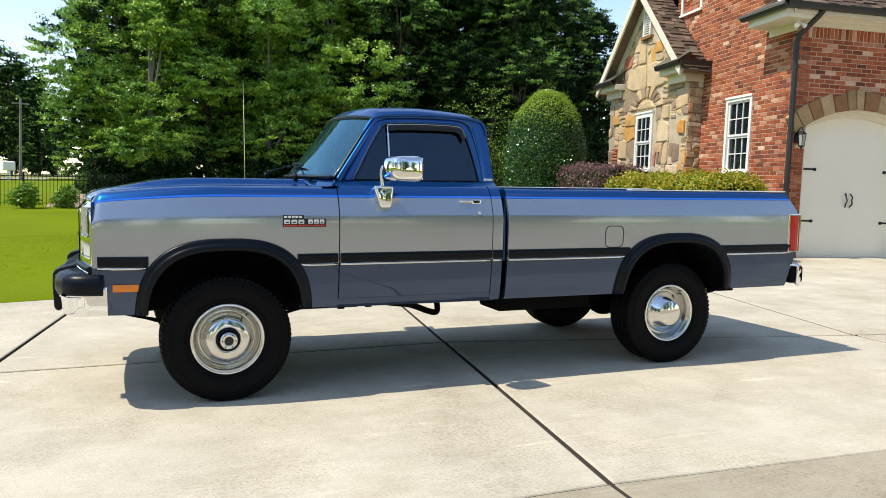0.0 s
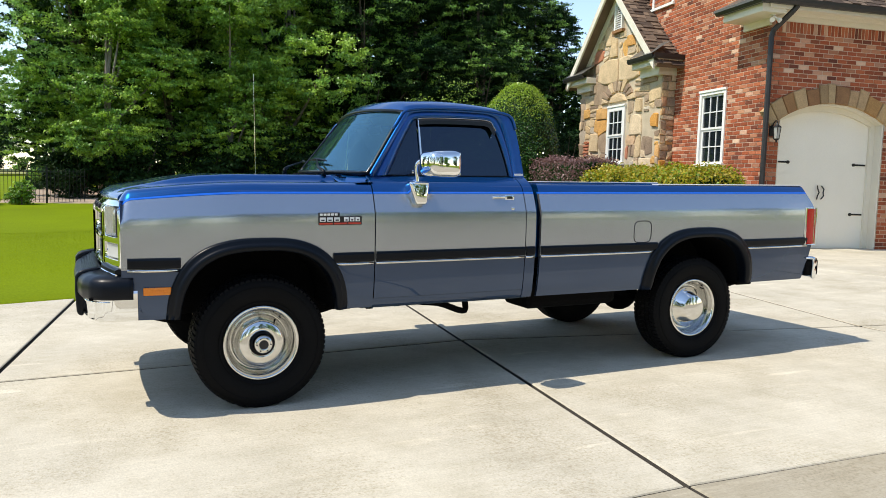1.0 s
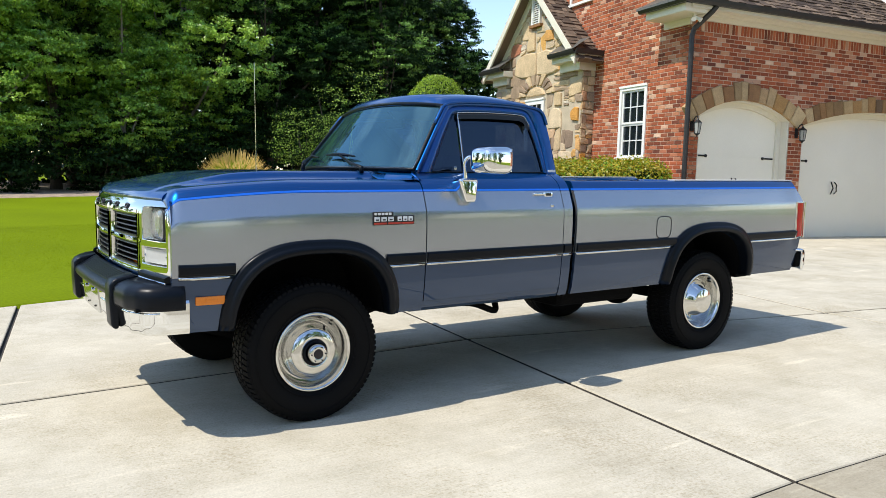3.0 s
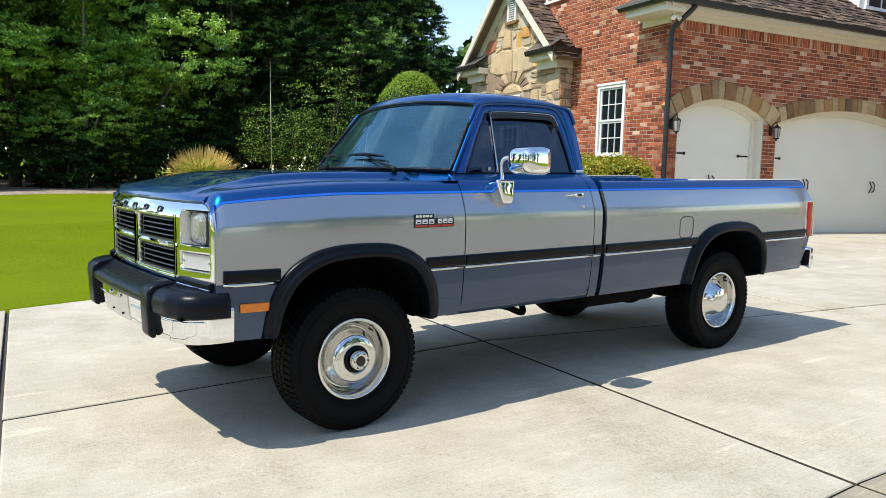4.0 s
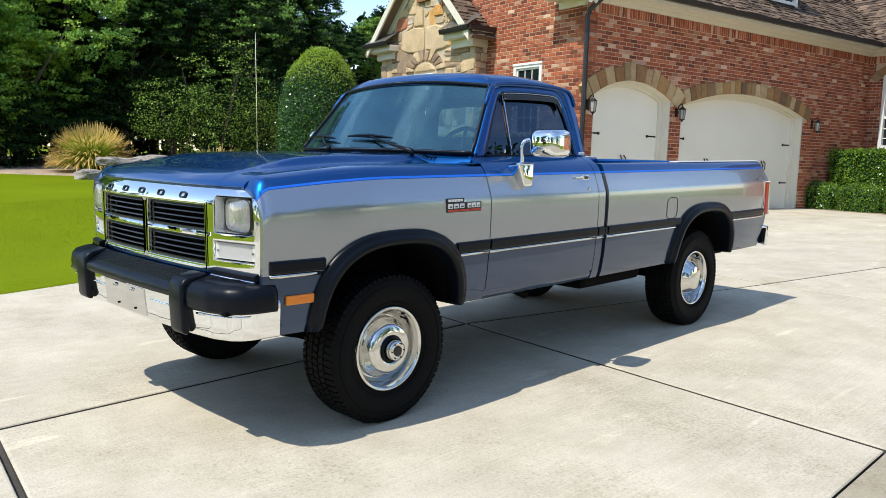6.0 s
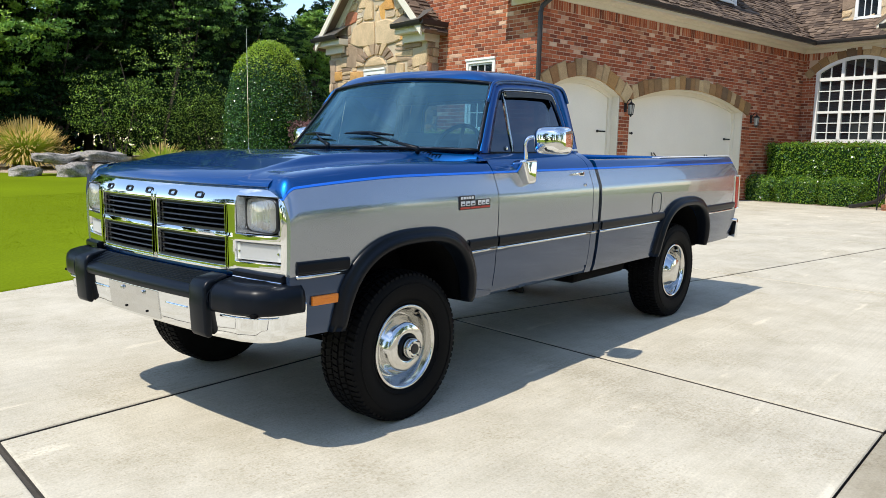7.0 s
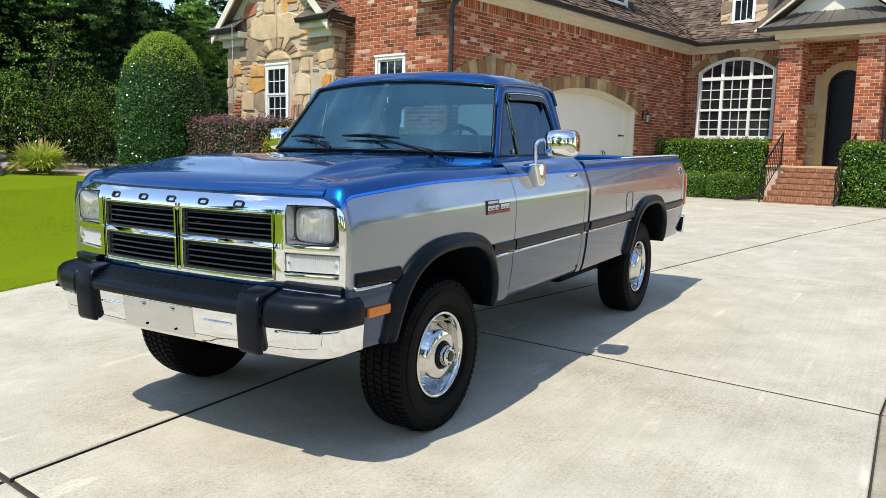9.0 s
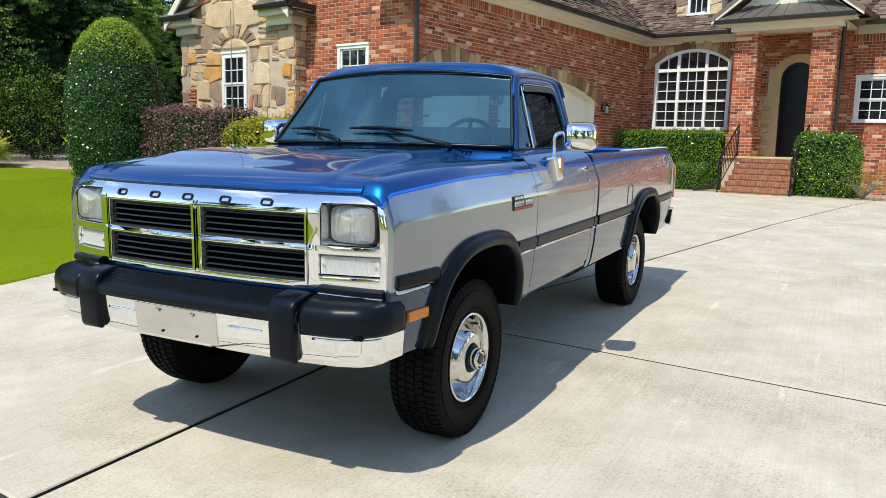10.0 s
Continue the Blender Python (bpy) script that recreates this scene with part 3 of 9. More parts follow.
X, Y = Vector((1, 0, 0)), Vector((0, 1, 0))
WT = 4.76          # top of the brickwork under the eaves
g1 = (0.32, 2.86, HB, 2.86, 3.22)
g2 = (3.27, 8.46, HB, 2.80, 3.22)
GL = 11.86         # length of the garage front to the inner corner
w_gar = wall_with_holes("wall", Vector((0, 0, 0)), X, -Y, GL, HB, 5.2, [g1, g2], 0.32, M_mortar, "red brick garage front wall with two arched openings")
SO, SL = Vector((0, 7.75, 0)), 7.75
w_side = wall_with_holes("wall", SO, -Y, -X, SL, HB, 8.6, [(5.44, 6.43, 1.97, 3.58, 3.58)], 0.32, M_mortar, "sunlit red brick end wall of the garage wing",
                         top=lambda s: 5.05 + 0.86 * (SL - s) if s > 3.85 else (8.35 - 0.9 * (3.85 - s) if s > 2.2 else 4.4))
AW = (0.42, 2.88, 2.05, 4.17, 4.60)
DW = (4.15, 5.55, 1.28, 3.75, 4.10)
WR = (6.40, 7.75, 2.35, 3.60, 3.60)
w_arch = wall_with_holes("wall", Vector((GL, 0, 0)), -Y, -X, 12.0, HB, 5.2, [AW, DW, WR], 0.32, M_mortar, "red brick entrance wall with a tall arched window")
def hbox(name, u0, u1, v0, v1, z0, z1, material, parent=None, bevel=0.0, label=""):
    bm = bmesh.new()
    box(bm, min(u0, u1), max(u0, u1), min(v0, v1), max(v0, v1), z0, z1, bevel, 2)
    return part(name, bm, material, parent or house_root, label)


def panel(name, o, du, n, s0, s1, z0, z1, d0, d1, material, parent, label="", bevel=0.0):
    """A box lying on a wall: along it s0..s1, up z0..z1, out of it d0..d1."""
    bm = bmesh.new()
    mt = Matrix(((du.x, n.x, 0, o.x), (du.y, n.y, 0, o.y), (0, 0, 1, 0), (0, 0, 0, 1)))
    box(bm, s0, s1, d0, d1, z0, z1, bevel, 2, m=None)
    bmesh.ops.transform(bm, matrix=mt, verts=bm.verts)
    bmesh.ops.recalc_face_normals(bm, faces=bm.faces)
    return part(name, bm, material, parent, label)


# brickwork and stone arches on the walls
bricks_for("a", w_gar, Vector((0, 0, 0)), X, -Y, GL, HB + 0.05, 4.60, [(g1, 0.0), (g2, 0.0)], 11, single=lambda s, z: s < 3.3 and 3.3 < z < 4.45,
           limit=lambda s, z: not any(h[0] - 0.30 < s < h[1] + 0.30 and arch_z(min(max(s, h[0]), h[1]), h) - 0.05 < z < arch_z(min(max(s, h[0]), h[1]), h) + (0.27 if h[0] <= s <= h[1] else 0.15) for h in (g1, g2)), solder=((0.0, GL, 4.550),))
SW = (5.44, 6.43, 1.97, 3.58, 3.58)
bricks_for("b", w_side, SO, -Y, -X, SL, HB + 0.05, 8.6, [(SW, 0.0)], 12, single=lambda s, z: s > 6.2 and 1.9 < z < 4.5,
           limit=lambda s, z: (s > 2.9) and z < min(5.0 + 0.86 * (SL - s), 8.3))
bricks_for("c", w_arch, Vector((GL, 0, 0)), -Y, -X, 12.0, HB + 0.05, 4.60, [(AW, 0.0), (DW, 0.0), (WR, 0.0)], 13,
           limit=lambda s, z: not (AW[0] - 0.25 < s < AW[1] + 0.25 and z > arch_z(min(max(s, AW[0]), AW[1]), AW) - 0.02) and not (3.5 < s < 6.2 and z > 1.2), solder=((0.0, 3.3, 4.550), (5.9, 12.0, 4.550)))


def stone_arch(wall, o, du, n, h, width, count, seed):
    """Voussoirs of rough stone over a segmental arch, running a little down its shoulders."""
    s0, s1, hz, spr, cr = h
    w, rise = (s1 - s0) / 2, cr - spr
    r = (w * w + rise * rise) / (2 * rise)
    cz, cs = spr - (r - rise), (s0 + s1) / 2
    half = math.asin(min(1, w / r)) + 0.24 * 1.2 / r
    rng = random.Random(seed)
    cut = [0.0]
    while cut[-1] < 1:
        cut.append(cut[-1] + rng.uniform(0.7, 1.35) / count)
    cut = [c / cut[-1] for c in cut]
    for a, b in zip(cut[:-1], cut[1:]):
        t0, t1 = -half + 2 * half * a, -half + 2 * half * b
        gap = 0.007 / r
        wi = width * rng.uniform(0.86, 1.08)
        d = 0.035 + rng.uniform(0, 0.018)
        bm = bmesh.new()
        pts = []
        for (t, rr) in ((t0 + gap, r - 0.002), (t1 - gap, r - 0.002), (t1 - gap, r + wi), (t0 + gap, r + wi * rng.uniform(0.95, 1.05))):
            pts.append((cs + rr * math.sin(t), cz + rr * math.cos(t)))
        f0 = [bm.verts.new(o + du * s + n * -0.05 + Vector((0, 0, z))) for s, z in pts]
        cx, cy = sum(p[0] for p in pts) / 4, sum(p[1] for p in pts) / 4
        f1 = [bm.verts.new(o + du * s + n * (d - 0.014) + Vector((0, 0, z))) for s, z in pts]
        f2 = [bm.verts.new(o + du * (s + (cx - s) * 0.10) + n * d + Vector((0, 0, z + (cy - z) * 0.08))) for s, z in pts]
        for k in range(4):
            bm.faces.new((f0[k], f0[(k + 1) % 4], f1[(k + 1) % 4], f1[k]))
            bm.faces.new((f1[k], f1[(k + 1) % 4], f2[(k + 1) % 4], f2[k]))
        bm.faces.new(f2)
        bmesh.ops.recalc_face_normals(bm, faces=bm.faces)
        part("arch_stone", bm, M_archstone, wall)


stone_arch(w_gar, Vector((0, 0, 0)), X, -Y, g1, 0.37, 13, 3)
stone_arch(w_gar, Vector((0, 0, 0)), X, -Y, g2, 0.33, 23, 4)
stone_arch(w_arch, Vector((GL, 0, 0)), -Y, -X, AW, 0.26, 15, 5)


def arch_band(name, o, du, n, h, t_in, t_out, d0, d1, material, parent, label="", to_floor=True):
    """A flat band round an arched opening, from t_in inside its edge to t_out outside."""
    s0, s1, hz, spr, cr = h
    N = 24
    inner, outer = [], []
    hi = (s0 + t_in, s1 - t_in, hz, spr - t_in * 0.3, cr - t_in)
    ho = (s0 - t_out, s1 + t_out, hz, spr + t_out * 0.3, cr + t_out)
    for q, hh in ((inner, hi), (outer, ho)):
        q.append((hh[0], hz))
        for k in range(N + 1):
            s = hh[0] + (hh[1] - hh[0]) * k / N
            q.append((s, arch_z(s, hh) if hh[4] > hh[3] else hh[3]))
        q.append((hh[1], hz))
    bm = bmesh.new()
    P = lambda s, z, d: o + du * s + n * d + Vector((0, 0, z))
    sec = [(0, d0), (0, d1), (1, d1), (1, d0), (0, d0)]
    grid(bm, len(inner), 5, lambda i, j: P(*(inner if sec[j][0] == 0 else outer)[i], sec[j][1]))
    bmesh.ops.remove_doubles(bm, verts=bm.verts, dist=1e-5)
    bmesh.ops.recalc_face_normals(bm, faces=bm.faces)
    return part(name, bm, material, parent, label)


for gh in (g1, g2):
    arch_band("garage_jamb", Vector((0, 0, 0)), X, -Y, gh, 0.03, -0.002, -0.30, -0.012, M_cream, w_gar, "cream painted garage jamb")


def arch_fill(bm, o, du, n, h, d, inset=0.0):
    s0, s1, hz, spr, cr = h
    hh = (s0 + inset, s1 - inset, hz + 0.0, spr, cr - inset)
    pts = [(hh[0], hz)] + [(hh[0] + (hh[1] - hh[0]) * k / 24, arch_z(hh[0] + (hh[1] - hh[0]) * k / 24, hh)) for k in range(25)] + [(hh[1], hz)]
    bm.faces.new([bm.verts.new(o + du * s + n * d + Vector((0, 0, z))) for s, z in pts][::-1])


# garage doors, set back in cream jambs
for h, nm, cols in ((g1, "garage_door", 1), (g2, "garage_door", 2)):
    o, du, n = Vector((0, 0, 0)), X, -Y
    arch_band("jamb", o, du, n, h, 0.0, 0.0, -0.26, 0.004, M_cream, house_root, "cream painted garage jamb")
    arch_band("door_casing", o, du, n, h, 0.14, -0.002, -0.26, -0.20, M_cream, house_root)
    bm = bmesh.new()
    arch_fill(bm, o, du, n, h, -0.262, 0.06)
    gd = part(nm, bm, M_gdoor, house_root, "plain cream garage door with black strap hinges")
    a, b = h[0] + 0.14, h[1] - 0.14
    hts = [0.29, 0.88, 1.46, 2.04, 2.62]
    for r in range(4):
        panel("door_section", o, du, n, a, b, hts[r], hts[r + 1] - 0.003, -0.262, -0.257, M_gdoor, gd)
    for z in (0.98, 2.02):
        for s, sg in ((a + 0.02, 1), (b - 0.02, -1)):
            pnl = panel("strap_hinge", o, du, n, min(s, s + sg * 0.34), max(s, s + sg * 0.34), z - 0.018, z + 0.018, -0.257, -0.245, M_iron, gd, "black iron strap hinge", 0.004)
            panel("hinge_tip", o, du, n, s + sg * 0.30 - 0.03, s + sg * 0.30 + 0.03, z - 0.032, z + 0.032, -0.257, -0.243, M_iron, pnl, "", 0.01)
    for cen in ([(a + b) / 2] if cols == 1 else [a + (b - a) * 0.25, a + (b - a) * 0.75]):
        for sg in (-1, 1):
            bm = bmesh.new()
            zz = 1.42
            tube(bm, [(cen + sg * 0.05, 0.248, zz - 0.14), (cen + sg * 0.075, 0.20, zz - 0.07), (cen + sg * 0.05, 0.19, zz), (cen + sg * 0.075, 0.20, zz + 0.07), (cen + sg * 0.05, 0.248, zz + 0.14)], 0.014, 6)
            part("pull_handle", bm, M_iron, gd, "black iron pull handle")


# windows
def win(o, du, n, s0, s1, z0, z1, cols, rows, label, depth=-0.06, split=True, casing=0.085, sill=True):
    """A sash window with casing, muntins and separate panes."""
    w = panel("window", o, du, n, s0, s0 + casing, z0, z1, depth, 0.03, M_white, house_root, label)
    panel("casing", o, du, n, s1 - casing, s1, z0, z1, depth, 0.03, M_white, w)
    panel("casing", o, du, n, s0 + casing, s1 - casing, z1 - casing, z1, depth, 0.03, M_white, w)
    panel("head", o, du, n, s0 - 0.01, s1 + 0.01, z1 - 0.02, z1 + 0.03, depth, 0.05, M_white, w)
    if sill:
        panel("sill", o, du, n, s0 - 0.03, s1 + 0.03, z0 - 0.05, z0 + 0.01, depth, 0.07, M_white, w)
    a, b, c, d = s0 + casing, s1 - casing, z0 + 0.01, z1 - casing
    sashes = [(c, (c + d) / 2, depth + 0.0), ((c + d) / 2, d, depth + 0.02)] if split else [(c, d, depth)]
    for (e, f, dp) in sashes:
        st = 0.045
        for (p, q, r, t) in ((a, a + st, e, f), (b - st, b, e, f), (a + st, b - st, e, e + st), (a + st, b - st, f - st, f)):
            panel("sash", o, du, n, p, q, r, t, dp, dp + 0.035, M_white, w)
        gx0, gx1, gz0, gz1 = a + st, b - st, e + st, f - st
        for i in range(1, cols):
            s = gx0 + (gx1 - gx0) * i / cols
            panel("muntin", o, du, n, s - 0.011, s + 0.011, gz0, gz1, dp + 0.004, dp + 0.030, M_white, w)
        for i in range(1, rows):
            z = gz0 + (gz1 - gz0) * i / rows
            panel("muntin", o, du, n, gx0, gx1, z - 0.011, z + 0.011, dp + 0.004, dp + 0.028, M_white, w)
        for i in range(cols):
            for j in range(rows):
                panel("pane", o, du, n, gx0 + (gx1 - gx0) * i / cols + 0.008, gx0 + (gx1 - gx0) * (i + 1) / cols - 0.008, gz0 + (gz1 - gz0) * j / rows + 0.008, gz0 + (gz1 - gz0) * (j + 1) / rows - 0.008, dp + 0.006, dp + 0.012, M_winglass, w)
    return w


SD, SN = -Y, -X
win(SO, SD, SN, 5.44, 6.43, 1.97, 3.58, 3, 2, "white sash window with twelve panes in brick")
win(SO, SD, SN, 3.10, 4.10, 5.88, 7.3, 3, 2, "white upper sash window in brick")
EO, ED, EN = Vector((GL, 0, 0)), -Y, -X
win(EO, ED, EN, WR[0], WR[1], WR[2], WR[3], 4, 2, "white sash window beside the porch")
# black sheets added behind the openings, standing for the dark of unlit rooms
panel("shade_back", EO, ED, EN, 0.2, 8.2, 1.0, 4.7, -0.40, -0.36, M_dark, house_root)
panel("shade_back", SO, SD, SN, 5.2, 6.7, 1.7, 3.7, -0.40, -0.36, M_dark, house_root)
# tall arched window: three bays under a fan row
aw = arch_band("arched_window", EO, ED, EN, AW, 0.10, 0.0, -0.10, 0.035, M_white, house_root, "tall white arched window of many panes")
a0, a1 = AW[0] + 0.10, AW[1] - 0.10
ms = [a0 + (a1 - a0) * 0.30, a0 + (a1 - a0) * 0.70]
for s in ms:
    panel("mullion", EO, ED, EN, s - 0.045, s + 0.045, AW[2], arch_z(s, AW) - 0.05, -0.09, 0.0, M_white, aw)
panel("transom", EO, ED, EN, a0, a1, 3.90, 4.00, -0.09, 0.010, M_white, aw)
panel("bottom_rail", EO, ED, EN, a0, a1, AW[2], AW[2] + 0.10, -0.09, 0.0, M_white, aw)
panel("meeting_rail", EO, ED, EN, a0, a1, 2.93, 3.0, -0.085, -0.01, M_white, aw)
for (b0, b1, nc) in ((a0, ms[0] - 0.045, 2), (ms[0] + 0.045, ms[1] - 0.045, 3), (ms[1] + 0.045, a1, 2)):
    for i in range(1, nc):
        s = b0 + (b1 - b0) * i / nc
        panel("muntin", EO, ED, EN, s - 0.013, s + 0.013, AW[2] + 0.1, arch_z(s, AW) - 0.08, -0.08, -0.03, M_white, aw)
    for z in (2.36, 2.64, 3.30, 3.60):
        panel("muntin", EO, ED, EN, b0, b1, z - 0.013, z + 0.013, -0.08, -0.035, M_white, aw)
    zz = [AW[2] + 0.1, 2.36, 2.64, 2.95, 3.30, 3.60, 3.92]
    for i in range(nc):
        for z0, z1 in zip(zz[:-1], zz[1:]):
            panel("pane", EO, ED, EN, b0 + (b1 - b0) * i / nc + 0.008, b0 + (b1 - b0) * (i + 1) / nc - 0.008, z0 + 0.008, z1 - 0.008, -0.075, -0.068, M_winglass, aw)
bm = bmesh.new()
arch_fill(bm, EO, ED, EN, (AW[0], AW[1], 3.99, AW[3], AW[4]), -0.07, 0.06)
part("fan_pane", bm, M_winglass, aw)

# ---- stone gable ----
SG0, SG1, SU = 3.42, 7.90, -0.35
gable = raw("stone_gable", [(SU, SG0, HB), (SU, SG1, HB), (SU, SG1, 4.55), (SU, 5.66, 6.72), (SU, SG0, 4.55), (0.1, SG0, HB), (0.1, SG1, HB), (0.1, SG1, 4.55), (0.1, 5.66, 6.72), (0.1, SG0, 4.55)],
            [(0, 1, 2, 3, 4), (0, 4, 9, 5), (1, 6, 7, 2), (2, 7, 8, 3), (3, 8, 9, 4)], M_stonebed, house_root, "fieldstone gable of tan and ochre stones")


def stone_piece(o, du, n, quad, d, seed, parent, tone=None):
    """A rough-faced stone: jittered outline, domed face."""
    rng = random.Random(seed)
    c = Vector((sum(p[0] for p in quad) / len(quad), sum(p[1] for p in quad) / len(quad)))
    pts = []
    k = len(quad)
    for i in range(k):
        a, b = Vector(quad[i]), Vector(quad[(i + 1) % k])
        pts.append(a.lerp(c, min(0.05, 0.012 / max(0.02, (a - c).length)) + rng.uniform(0, 0.05)))
        m = a.lerp(b, rng.uniform(0.35, 0.65))
        e = (b - a)
        nn = Vector((-e.y, e.x)).normalized() * rng.uniform(-0.004, 0.014)
        pts.append(m + nn)
    verts, faces = [], []
    m = len(pts)
    for sc, dd in ((1.0, -0.02), (0.985, d * 0.55), (0.90, d)):
        for p in pts:
            q = c + (p - c) * sc
            verts.append(o + du * q.x + n * (dd + (rng.uniform(-0.006, 0.006) if dd > 0 else 0)) + Vector((0, 0, q.y)))
    verts.append(o + du * c.x + n * (d + rng.uniform(0, 0.012)) + Vector((0, 0, c.y)))
    for r in range(2):
        for i in range(m):
            faces.append((r * m + i, r * m + (i + 1) % m, (r + 1) * m + (i + 1) % m, (r + 1) * m + i))
    for i in range(m):
        faces.append((2 * m + i, 2 * m + (i + 1) % m, 3 * m))
    raw("stone", verts, faces, tone or M_stone, parent)


def split_rect(r, rng, out, big):
    s0, s1, z0, z1 = r
    w, h = s1 - s0, z1 - z0
    lim = big * rng.uniform(0.35, 1.5)
    if w < 0.13 or h < 0.09 or (w * h < lim and w < 0.75 and h < 0.6):
        out.append(r)
        return
    k = rng.uniform(0.32, 0.68)
    if w > h * rng.uniform(0.85, 1.5):
        split_rect((s0, s0 + w * k, z0, z1), rng, out, big)
        split_rect((s0 + w * k, s1, z0, z1), rng, out, big)
    else:
        split_rect((s0, s1, z0, z0 + h * k), rng, out, big)
        split_rect((s0, s1, z0 + h * k, z1), rng, out, big)


def stones(o, du, n, region, keep, seed, parent, big=0.11, tones=(None,)):
    rng = random.Random(seed)
    cells = []
    split_rect(region, rng, cells, big)
    for i, (s0, s1, z0, z1) in enumerate(cells):
        cs, cz = (s0 + s1) / 2, (z0 + z1) / 2
        if not keep(cs, cz):
            continue
        j = lambda v: v + rng.uniform(-0.022, 0.022)
        stone_piece(o, du, n, [(j(s0), j(z0)), (j(s1), j(z0)), (j(s1), j(z1)), (j(s0), j(z1))], rng.uniform(0.025, 0.06), seed * 1000 + i, parent, tones[i % len(tones)])


GW = (5.12, 6.10, 2.05, 3.55)        # window, along v
FO, FD, FN = Vector((SU, 0, 0)), Y, -X


roof_line = lambda v: 4.55 + (2.17 / 2.24) * (2.24 - abs(v - 5.66))
def rubble_wall(o, du, n, region, keep, seed, parent):
    """Roughly squared rubble: stones of very unlike sizes, some stacked thin, fitted closely."""
    rng = random.Random(seed)
    cells = []

    def cut(r, depth):
        s0, s1, z0, z1 = r
        w, h = s1 - s0, z1 - z0
        lim = rng.choice((0.035, 0.08, 0.15, 0.25, 0.40))
        if (w < 0.85 and h < 0.75 and w * h < lim) or w < 0.11 or h < 0.07:
            if w > 0.16 and h > 0.22 and rng.random() < 0.16:
                m = rng.randint(3, 4)          # a stack of thin ledge stones
                cells.extend((s0, s1, z0 + h * i / m, z0 + h * (i + 1) / m) for i in range(m))
            else:
                cells.append(r)
            return
        k = rng.uniform(0.30, 0.70)
        if w > h * rng.uniform(0.7, 1.5):
            cut((s0, s0 + w * k, z0, z1), depth + 1)
            cut((s0 + w * k, s1, z0, z1), depth + 1)
        else:
            cut((s0, s1, z0, z0 + h * k), depth + 1)
            cut((s0, s1, z0 + h * k, z1), depth + 1)
    cut(region, 0)
    for i, (s0, s1, z0, z1) in enumerate(cells):
        cs, cz = (s0 + s1) / 2, (z0 + z1) / 2
        if not keep(cs, cz):
            continue
        big = (s1 - s0) * (z1 - z0)
        jm = min(0.085, 0.27 * min(s1 - s0, z1 - z0))
        j = lambda v: v + rng.uniform(-jm, jm)
        quad = [(j(s0), j(z0)), (j(s1), j(z0)), (j(s1), j(z1)), (j(s0), j(z1))]
        if rng.random() < 0.7 and big > 0.02:
            q = rng.randrange(4)               # a knocked-off corner
            p0, p1, p2 = Vector(quad[q - 1]), Vector(quad[q]), Vector(quad[(q + 1) % 4])
            quad[q:q + 1] = [tuple(p1.lerp(p0, rng.uniform(0.2, 0.5))), tuple(p1.lerp(p2, rng.uniform(0.2, 0.5)))]
        tone = rng.choices((M_stone_pale, M_stone_brown, M_stone_orange, M_stone_red, M_stone_grey, M_stone), (0.36, 0.26, 0.035, 0.05, 0.13, 0.165))[0]
        stone_piece(o, du, n, quad, rng.uniform(0.010, 0.034), seed * 1000 + i, parent, tone)


# chosen stones: a pale cap and fan of wedges over the window, broad pale slabs, ochre blocks
FEATURE = [
    ([(5.10, 3.66), (6.12, 3.66), (5.98, 3.80), (5.80, 3.87), (5.61, 3.90), (5.42, 3.87), (5.24, 3.80)], M_stone_pale),
    ([(5.62, 4.18), (6.36, 4.16), (6.86, 4.30), (6.72, 4.74), (6.30, 4.86), (5.66, 4.82)], M_stone_pale),
    ([(4.46, 4.22), (5.02, 4.14), (5.58, 4.20), (5.60, 4.80), (5.10, 4.84), (4.56, 4.66)], M_stone_pale),
    ([(5.72, 4.86), (6.20, 4.88), (6.10, 5.22), (5.74, 5.26)], M_stone_pale),
    ([(6.14, 3.24), (6.84, 3.26), (6.80, 3.56), (6.20, 3.55)], M_stone_orange),
    ([(7.20, 3.36), (7.62, 3.34), (7.62, 3.62), (7.22, 3.60)], M_stone_orange),
    ([(3.48, 2.86), (3.80, 2.90), (3.84, 3.12), (3.66, 3.24), (3.48, 3.20)], M_stone_orange),
    ([(4.78, 5.02), (5.22, 5.04), (5.20, 5.34), (4.86, 5.30)], M_stone_orange),
    ([(4.28, 3.30), (4.64, 3.32), (4.62, 3.66), (4.30, 3.64)], M_stone_pale),
    ([(4.24, 2.72), (4.88, 2.72), (4.86, 3.16), (4.72, 3.27), (4.40, 3.27), (4.26, 3.14)], M_stone_pale),
    ([(6.64, 2.36), (7.18, 2.38), (7.16, 2.92), (6.66, 2.90)], M_stone_pale),
    ([(6.86, 4.00), (7.30, 3.98), (7.26, 4.28), (6.88, 4.26)], M_stone_brown),
    ([(3.60, 3.98), (4.30, 3.96), (4.28, 4.36), (3.64, 4.38)], M_stone_brown),
] + [([(7.26, 2.26 + 0.09 * k), (7.52 + 0.06 * (k % 2), 2.26 + 0.09 * k), (7.52 + 0.06 * (k % 2), 2.335 + 0.09 * k), (7.26, 2.335 + 0.09 * k)], M_stone_red) for k in range(5)]
for k in range(10):
    a0, a1 = math.pi * (k + 0.06) / 10, math.pi * (k + 0.94) / 10
    ro = 1.0 + 0.10 * math.sin(k * 2.3)
    FEATURE.append(([(5.61 + rx * math.cos(q), 3.66 + rz * math.sin(q)) for rx, rz, q in ((0.54, 0.27, a0), (0.92 * ro, 0.58 * ro, a0), (0.92 * ro, 0.58 * ro, a1), (0.54, 0.27, a1))], M_stone_brown if k % 3 else M_stone_pale))


